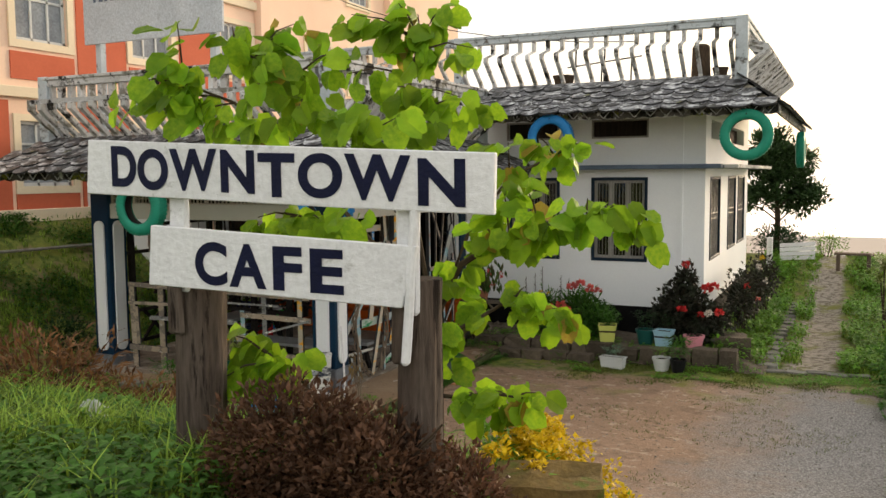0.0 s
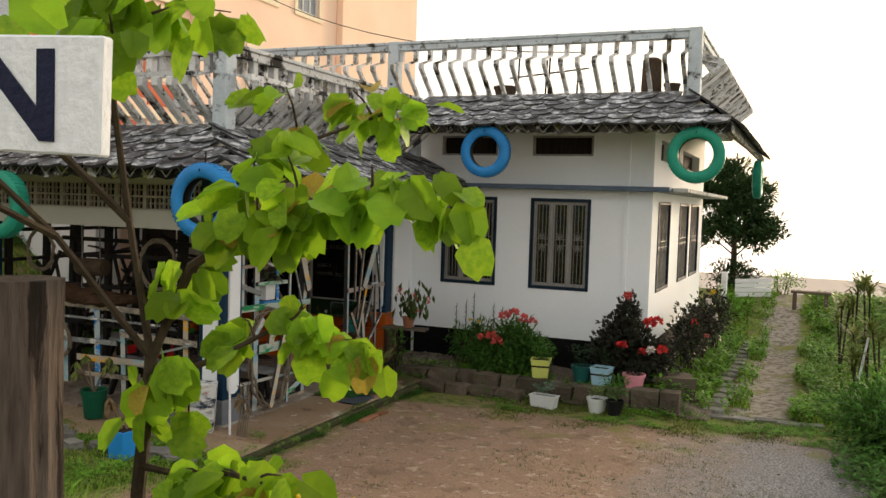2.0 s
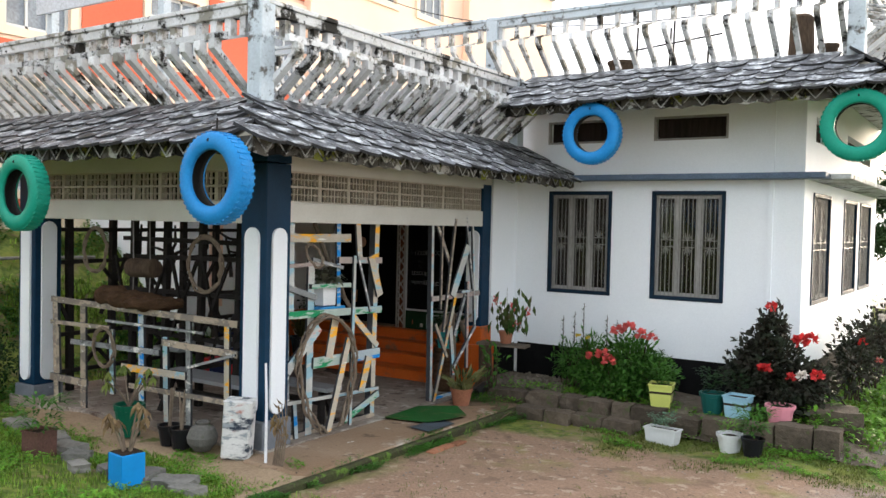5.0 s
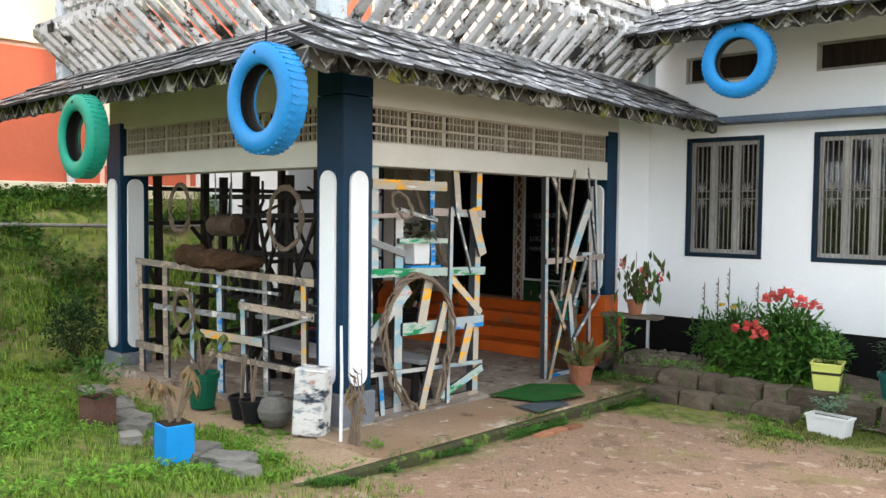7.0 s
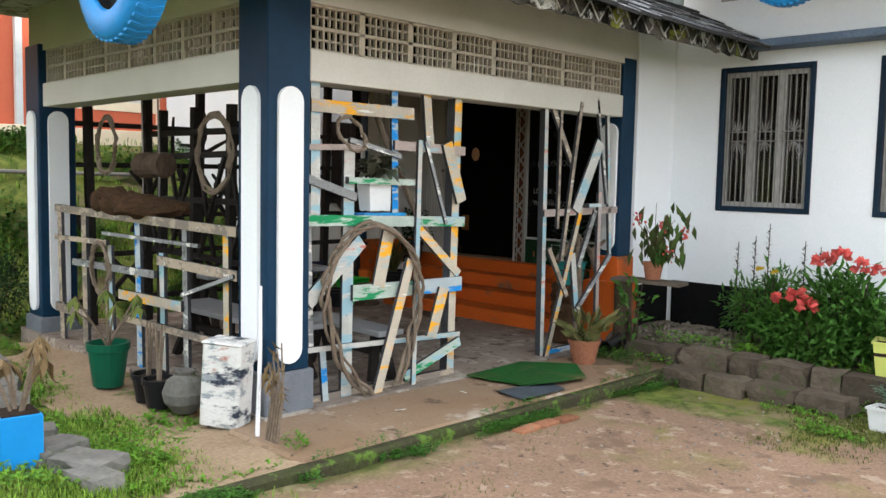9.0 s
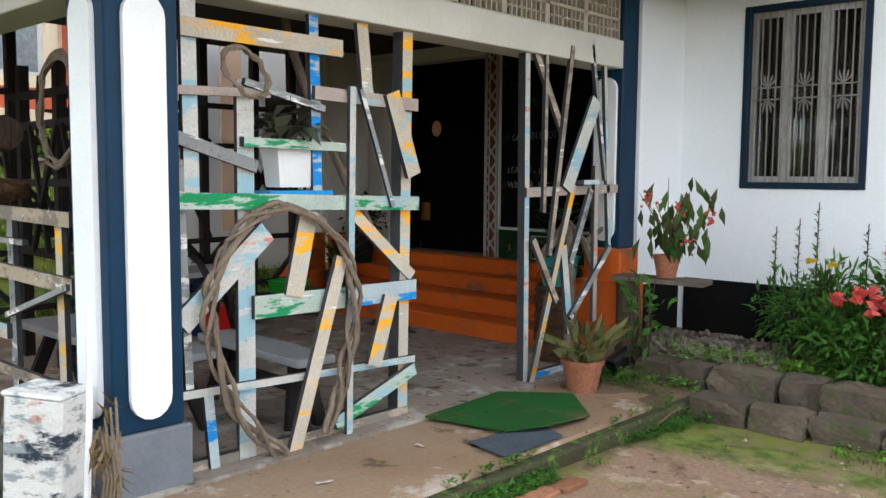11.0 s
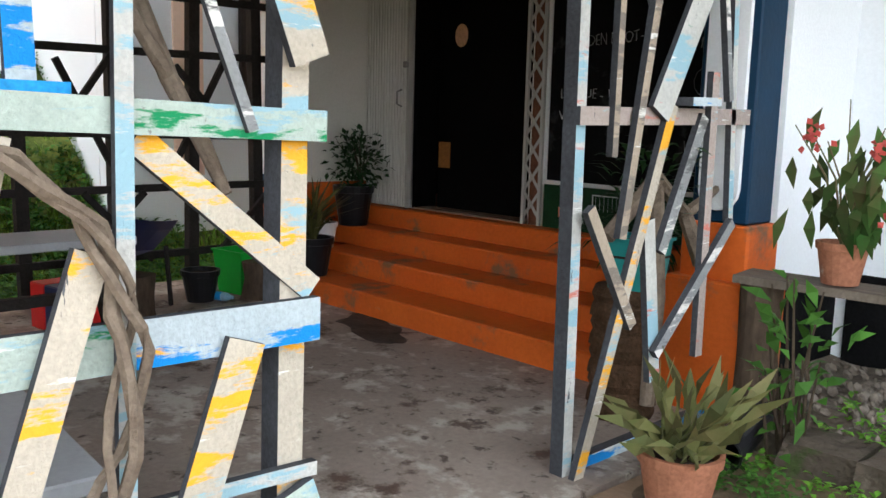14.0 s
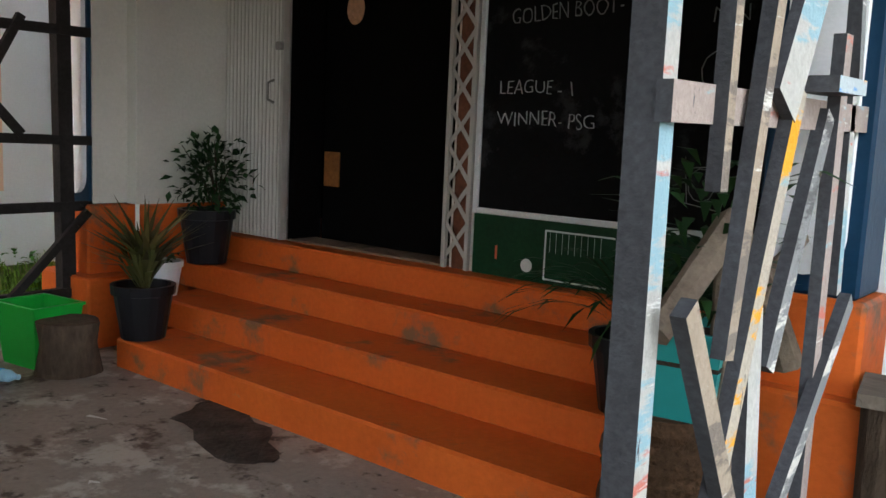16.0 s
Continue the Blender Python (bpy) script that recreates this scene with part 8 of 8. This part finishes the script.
def weeds(name, label, n, box_, size, rng, material, keep, up=0.12):
    s = Soup()
    x0, x1, y0, y1 = box_
    while n > 0:
        n -= 1
        x, y = rng.uniform(x0, x1), rng.uniform(y0, y1)
        k = keep(x, y)
        if k <= 0 or rng.random() > k:
            continue
        z = max(ground(x, y), bed_z(x, y) if (-4.6 < x < 0.3 and 13.85 < y < 15.3) else -9)
        if -4.98 < x < -4.05 and 9.6 < y < 13.9:
            z = max(z, -0.006)
        for j in range(5):
            a = rng.uniform(0, 6.28)
            s.leaf((x, y, z + up * rng.random()), (math.cos(a), math.sin(a), rng.uniform(0.1, 0.9)), (0, 0, 1), size * rng.uniform(0.6, 1.3), size * 0.5)
    ob = s.done(name, material)
    tagged(ob, label, "weeds", kind="stuff")


def patchy(x, y, s=0.9, lo=0.0):
    return smooth(lo - 0.25, lo + 0.25, noise.noise(Vector((x * s, y * s, 7.7))))


rng = random.Random(91)
grass_patch("tall_grass", "tall bright grass beside the sign", 8000, (-3.8, 0.3, 1.2, 5.2), 0.34, 0.011, rng, GRASS, lambda x, y: (0.06 + 0.94 * patchy(x, y, 1.9, 0.10)) if x < -0.6 else (0.15 if y > 2.7 else 0.0), 1.1)
weeds("leafy_weeds", "leafy weeds around the foot of the sign", 7000, (-3.4, -0.55, 1.2, 4.4), 0.065, rng, FOL, lambda x, y: 0.3 + 0.7 * patchy(x, y, 1.3, -0.1), 0.20)
grass_patch("lawn_grass", "short patchy lawn grass before the porch", 34000, (-10.5, -4.2, 4.2, 9.2), 0.085, 0.009, rng, GRASS, lambda x, y: 0.12 + 0.88 * patchy(x, y, 1.1), 0.6)
grass_patch("bank_grass", "grassy bank below the neighbouring building", 30000, (-15.5, -9.8, 3.0, 16.0), 0.13, 0.018, rng, GRASS, lambda x, y: 0.08 + 0.92 * patchy(x, y, 0.9, 0.08), 0.6)
weeds("bank_weeds", "low weeds on the grassy bank", 16000, (-15.0, -9.8, 4.0, 15.0), 0.09, rng, FOL, lambda x, y: patchy(x, y, 1.1, 0.0), 0.14)
pathside = lambda x, y: (1.0 if (x > 1.55 + 0.15 * math.sin(y * 2)) else (0.75 * patchy(x, y, 1.6) if 0.45 < x < 0.8 else (0.9 if x < 0.3 else 0.0)))
grass_patch("path_grass", "lush grass beside the path", 15000, (-0.75, 6.0, 14.4, 27.5), 0.15, 0.014, rng, GRASS, pathside, 0.6)
weeds("path_weeds", "leafy weeds beside the path", 13000, (-0.7, 5.5, 14.4, 26.5), 0.11, rng, FOLBRIGHT, lambda x, y: pathside(x, y) * (0.3 + 0.7 * patchy(x, y, 1.1)), 0.22)
weeds("yard_weeds", "leafy weeds at the edge of the yard", 4200, (1.9, 5.0, 7.0, 14.5), 0.08, rng, FOL, lambda x, y: smooth(1.9, 2.5, x + 0.3 * math.sin(y * 1.7)), 0.25)
grass_patch("yard_grass", "thin grass creeping into the yard", 9000, (-3.0, 2.2, 12.3, 14.4), 0.05, 0.008, rng, GRASSDRY, lambda x, y: patchy(x, y, 1.5, 0.02) * smooth(12.3, 13.2, y - 0.1 * x), 0.8)
weeds("yard_creepers", "small creeping weeds on the trodden yard", 5000, (-3.3, 2.0, 12.9, 14.3), 0.035, rng, FOLBRIGHT, lambda x, y: patchy(x, y, 2.1, 0.1), 0.03)
weeds("gutter_weeds", "small bright weeds in the gutter along the kerb", 3200, (-4.07, -3.86, 8.7, 13.8), 0.030, rng, FOL, lambda x, y: patchy(x, y, 3.0, 0.16), 0.05)
weeds("bed_weeds", "bright weeds between the edging stones", 1500, (-4.7, 0.2, 13.7, 14.5), 0.05, rng, FOLBRIGHT, lambda x, y: patchy(x, y, 2.2, 0.05), 0.08)
weeds("lawn_weeds", "broad-leaved weeds scattered in the lawn", 5200, (-10.0, -4.4, 5.0, 9.0), 0.055, rng, FOLBRIGHT, lambda x, y: patchy(x, y, 1.0, -0.02), 0.07)
weeds("slab_weeds", "bright weeds at the foot of the stone edging", 1100, (-5.0, -3.4, 13.3, 13.95), 0.04, rng, FOL, lambda x, y: patchy(x, y, 2.6, 0.12) * smooth(13.3, 13.7, y), 0.09)
weeds("apron_weeds", "small weeds on the trodden earth by the porch", 3800, (-9.6, -4.2, 8.5, 9.8), 0.04, rng, FOLBRIGHT, lambda x, y: patchy(x, y, 1.6, 0.12), 0.05)
grass_patch("verge_grass", "grass tufts along the walk near the kerb", 1600, (-4.9, -3.2, 6.6, 9.3), 0.07, 0.008, rng, GRASS, lambda x, y: patchy(x, y, 1.2, 0.05), 0.7)

# water pipe along the bank
pipe = thing("water_pipe", "grey water pipe lying across the grassy bank", "pipe")
bm = bmesh.new()
tube(bm, [(-12.6, y, ground(-12.6, y) + 0.12) for y in (5.0, 7.0, 9.0, 11.0, 13.0)], 0.03, 7)
part("run", bm, IRON, pipe)

# ---- overhead wires ----
for k, (a, b) in enumerate((((-14, 21.5, 9.2), (2.5, 9.0, 7.2)), ((-14, 22.5, 9.0), (-2.0, 15.3, 5.4)))):
    wr = thing("overhead_wire", "thin black overhead wire", "wire", "overhead wires")
    bm = bmesh.new()
    A, Bv = Vector(a), Vector(b)
    tube(bm, [A.lerp(Bv, i / 10) - Vector((0, 0, 0.5 * (1 - (i / 5 - 1) ** 2))) for i in range(11)], 0.010, 4)
    part("wire", bm, BLACKT, wr)
stoneware = thing("rooftop_drum", "dark weathered drum standing behind the balustrade", "drum", m=pose(-0.95, 15.5, 4.64))
bm = bmesh.new()
lathe(bm, [(0.16, 0), (0.17, 0.05), (0.15, 0.62), (0.10, 0.66)], 14)
part("body", bm, BARK, stoneware)

# ---- small things by the sign, the bed and the roof ----
FERN = foliage_mat("withered_fern", (0.20, 0.095, 0.035), (0.11, 0.06, 0.03), 0.3, 0.5)
bush("dry_fern", "patch of withered rust-brown fern behind the tall grass", [(-3.3, 3.6, ground(-3.3, 3.6) + 0.28, 0.75, 0.5, 0.32), (-2.6, 3.9, ground(-2.6, 3.9) + 0.2, 0.5, 0.4, 0.25)], FERN, 0.10, 0.022, 420, seed=201)
OCHRE = mat("ochre_mossy_stone", (0.20, 0.13, 0.045), (0.12, 0.09, 0.04), 0.9, 4, 0.9, 28, grain=0.4, stain=[((0.10, 0.12, 0.025), 0.55, 5.0), ((0.26, 0.20, 0.13), 0.64, 7.0)])
stone("boulder", 0.42, 2.98, 1.48, 0.42, 0.34, 0.72, 15, OCHRE, None, 210, "ochre mossy boulder beside the yellow flowers", "stone")
bag = thing("plastic_bag", "crumpled pale plastic bag caught in the grass", "litter")
bm = bmesh.new()
bmesh.ops.create_icosphere(bm, subdivisions=3, radius=0.085, matrix=pose(-2.12, 2.95, ground(-2.12, 2.95) + 0.16))
for v in bm.verts:
    v.co += Vector((0.05, 0.05, 0.06)) * noise.noise(v.co * 14) + Vector((0, 0, 0.03)) * noise.noise(v.co * 31)
part("film", bm, mat("dull_white_film", (0.55, 0.58, 0.58), (0.42, 0.45, 0.45), 0.3, 8, 0.2, 40), bag)
drain = thing("drain_pipe", "short black drain pipe lying in the bed by the porch", "pipe")
bm = bmesh.new()
a0, a1 = Vector((-4.78, 13.72, 0.06)), Vector((-4.9, 14.3, 0.10))
ax = (a1 - a0).normalized()
s1, s2 = ax.orthogonal().normalized(), ax.cross(ax.orthogonal().normalized())
rings = [[bm.verts.new(c + (s1 * math.cos(2 * math.pi * k / 18) + s2 * math.sin(2 * math.pi * k / 18)) * r) for k in range(18)] for c, r in ((a1, 0.075), (a0, 0.075), (a0, 0.066), (a0 + ax * 0.4, 0.066))]
for p, q in zip(rings, rings[1:]):
    for k in range(18):
        bm.faces.new((p[k], p[(k + 1) % 18], q[(k + 1) % 18], q[k]))
bm.faces.new(rings[-1])
part("tube", bm, BLACKPL, drain)
rods = thing("rebar_rods", "rusty rods and a cross bar standing on the roof terrace", "rods")
for x, h in ((-3.25, 0.75), (-2.75, 0.7), (-2.7, 0.85), (-2.2, 0.62)):
    bm = bmesh.new()
    tube(bm, [(x, 15.55, 4.62), (x + 0.02, 15.55, 4.64 + h)], 0.016, 5)
    part("rod", bm, BLACKT, rods)
bm = bmesh.new()
tube(bm, [(-3.4, 15.55, 5.05), (-2.0, 15.55, 5.18)], 0.014, 5)
part("cross_bar", bm, BLACKT, rods)
for x0, r, h in ((-3.45, 0.2, 0.26), (-0.62, 0.13, 0.24)):
    o = pot("flower_pot", "dark weathered pot standing on the roof terrace", x0, 15.5, 4.64, r, h, BARK, "pots on the roof")
PEBBLE = island_tint(mat("yard_pebble", (0.33, 0.29, 0.25), (0.16, 0.14, 0.12), 0.9, 6, 0.4, 30, grain=0.3), 0.6)
rngp = random.Random(401)
pv, pf = [], []
for k in range(5200):
    x, y = rngp.uniform(-3.75, 2.6), rngp.uniform(4.6, 13.6)
    if rngp.random() > 0.25 + 0.75 * patchy(x, y, 0.9, 0.0):
        continue
    r = 0.006 + 0.016 * rngp.random() ** 3
    z, a, i0 = ground(x, y), rngp.uniform(0, 6.28), len(pv)
    for q in range(5):
        b = a + q * 1.2566
        pv.append((x + r * math.cos(b) * rngp.uniform(0.7, 1.2), y + r * math.sin(b) * rngp.uniform(0.6, 1.0), z - 0.002))
    pv.append((x, y, z + r * rngp.uniform(0.4, 0.8)))
    pf += [(i0 + q, i0 + (q + 1) % 5, i0 + 5) for q in range(5)]
me = bpy.data.meshes.new("pebbles")
me.from_pydata(pv, [], pf)
me.materials.append(PEBBLE)
tagged(new("pebbles", me), "loose pebbles and crumbs of earth on the yard", "pebbles", kind="stuff")
grass_patch("creeping_grass", "thin tufts of grass creeping over the yard", 5200, (-3.7, 2.3, 5.5, 13.2), 0.045, 0.007, rngp, GRASSDRY, lambda x, y: patchy(x, y, 0.8, 0.28), 0.9)

# ---- distance: flat ring glowing by itself, as bright mist over the valley ----
MIST = bpy.data.materials.new("glowing_valley_mist")
MIST.use_nodes = True
mn = MIST.node_tree.nodes
mb = mn["Principled BSDF"]
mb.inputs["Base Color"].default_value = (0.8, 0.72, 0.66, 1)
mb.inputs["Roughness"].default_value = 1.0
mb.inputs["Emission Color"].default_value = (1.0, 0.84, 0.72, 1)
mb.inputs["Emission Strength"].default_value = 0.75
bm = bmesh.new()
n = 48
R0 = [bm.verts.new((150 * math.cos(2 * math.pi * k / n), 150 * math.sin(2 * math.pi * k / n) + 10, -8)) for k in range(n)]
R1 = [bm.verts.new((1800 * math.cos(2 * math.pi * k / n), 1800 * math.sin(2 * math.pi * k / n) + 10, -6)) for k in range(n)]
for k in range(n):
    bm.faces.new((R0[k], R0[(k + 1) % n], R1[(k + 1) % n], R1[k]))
struct("backdrop", bm, MIST, "pale self-glowing sheet for sunlit mist filling the valley")

# ---- slates of the roof skirts, one by one near the camera's way ----
for roof, p0, p1, down, a, nrm, row, hip0, hip1 in SLATES:
    Ls = down.length
    dn = down.normalized()
    rows = int(Ls / row)
    rngs = random.Random(int(p0.x * 100) + 7)
    count = 0
    jv, jf, jm = [], [], []
    for r in range(rows + 1):
        f = r * row / Ls
        e0, e1 = p0 + down * f - a * hip0 * f, p1 + down * f + a * hip1 * f
        L_ = (e1 - e0).length
        n = int(L_ / 0.34)
        for k in range(n + 1):
            u = (k + (0.5 if r % 2 else 0.0)) * L_ / n
            if u > L_ - 0.1:
                continue
            c = e0 + a * u + nrm * (0.022 + rngs.uniform(0, 0.004)) - dn * 0.10
            yy = (dn + nrm * -0.02).normalized()
            x = yy.cross(nrm).normalized()
            m = Matrix(((x.x, yy.x, nrm.x, c.x), (x.y, yy.y, nrm.y, c.y), (x.z, yy.z, nrm.z, c.z), (0, 0, 0, 1))) @ pose(0, 0, 0, rngs.uniform(3.0, 6.0), rngs.uniform(-1.2, 1.2), rngs.uniform(-3, 3))
            if count < 300:
                ob = new("slate", SLATE)
                ob.parent = roof
                ob.matrix_world = m
                count += 1
            else:
                i0 = len(jv)
                jv += [m @ v.co for v in SLATE.vertices]
                jf += [tuple(i0 + i for i in p.vertices) for p in SLATE.polygons]
                jm += [p.material_index for p in SLATE.polygons]
    if jf:
        me = bpy.data.meshes.new("slates")
        me.from_pydata([tuple(v) for v in jv], [], jf)
        me.materials.append(SHINGLE)
        me.materials.append(SLATEEDGE)
        me.polygons.foreach_set("material_index", jm)
        ob = new("slates", me)
        ob.parent = roof
        ob["kind"] = "stuff"
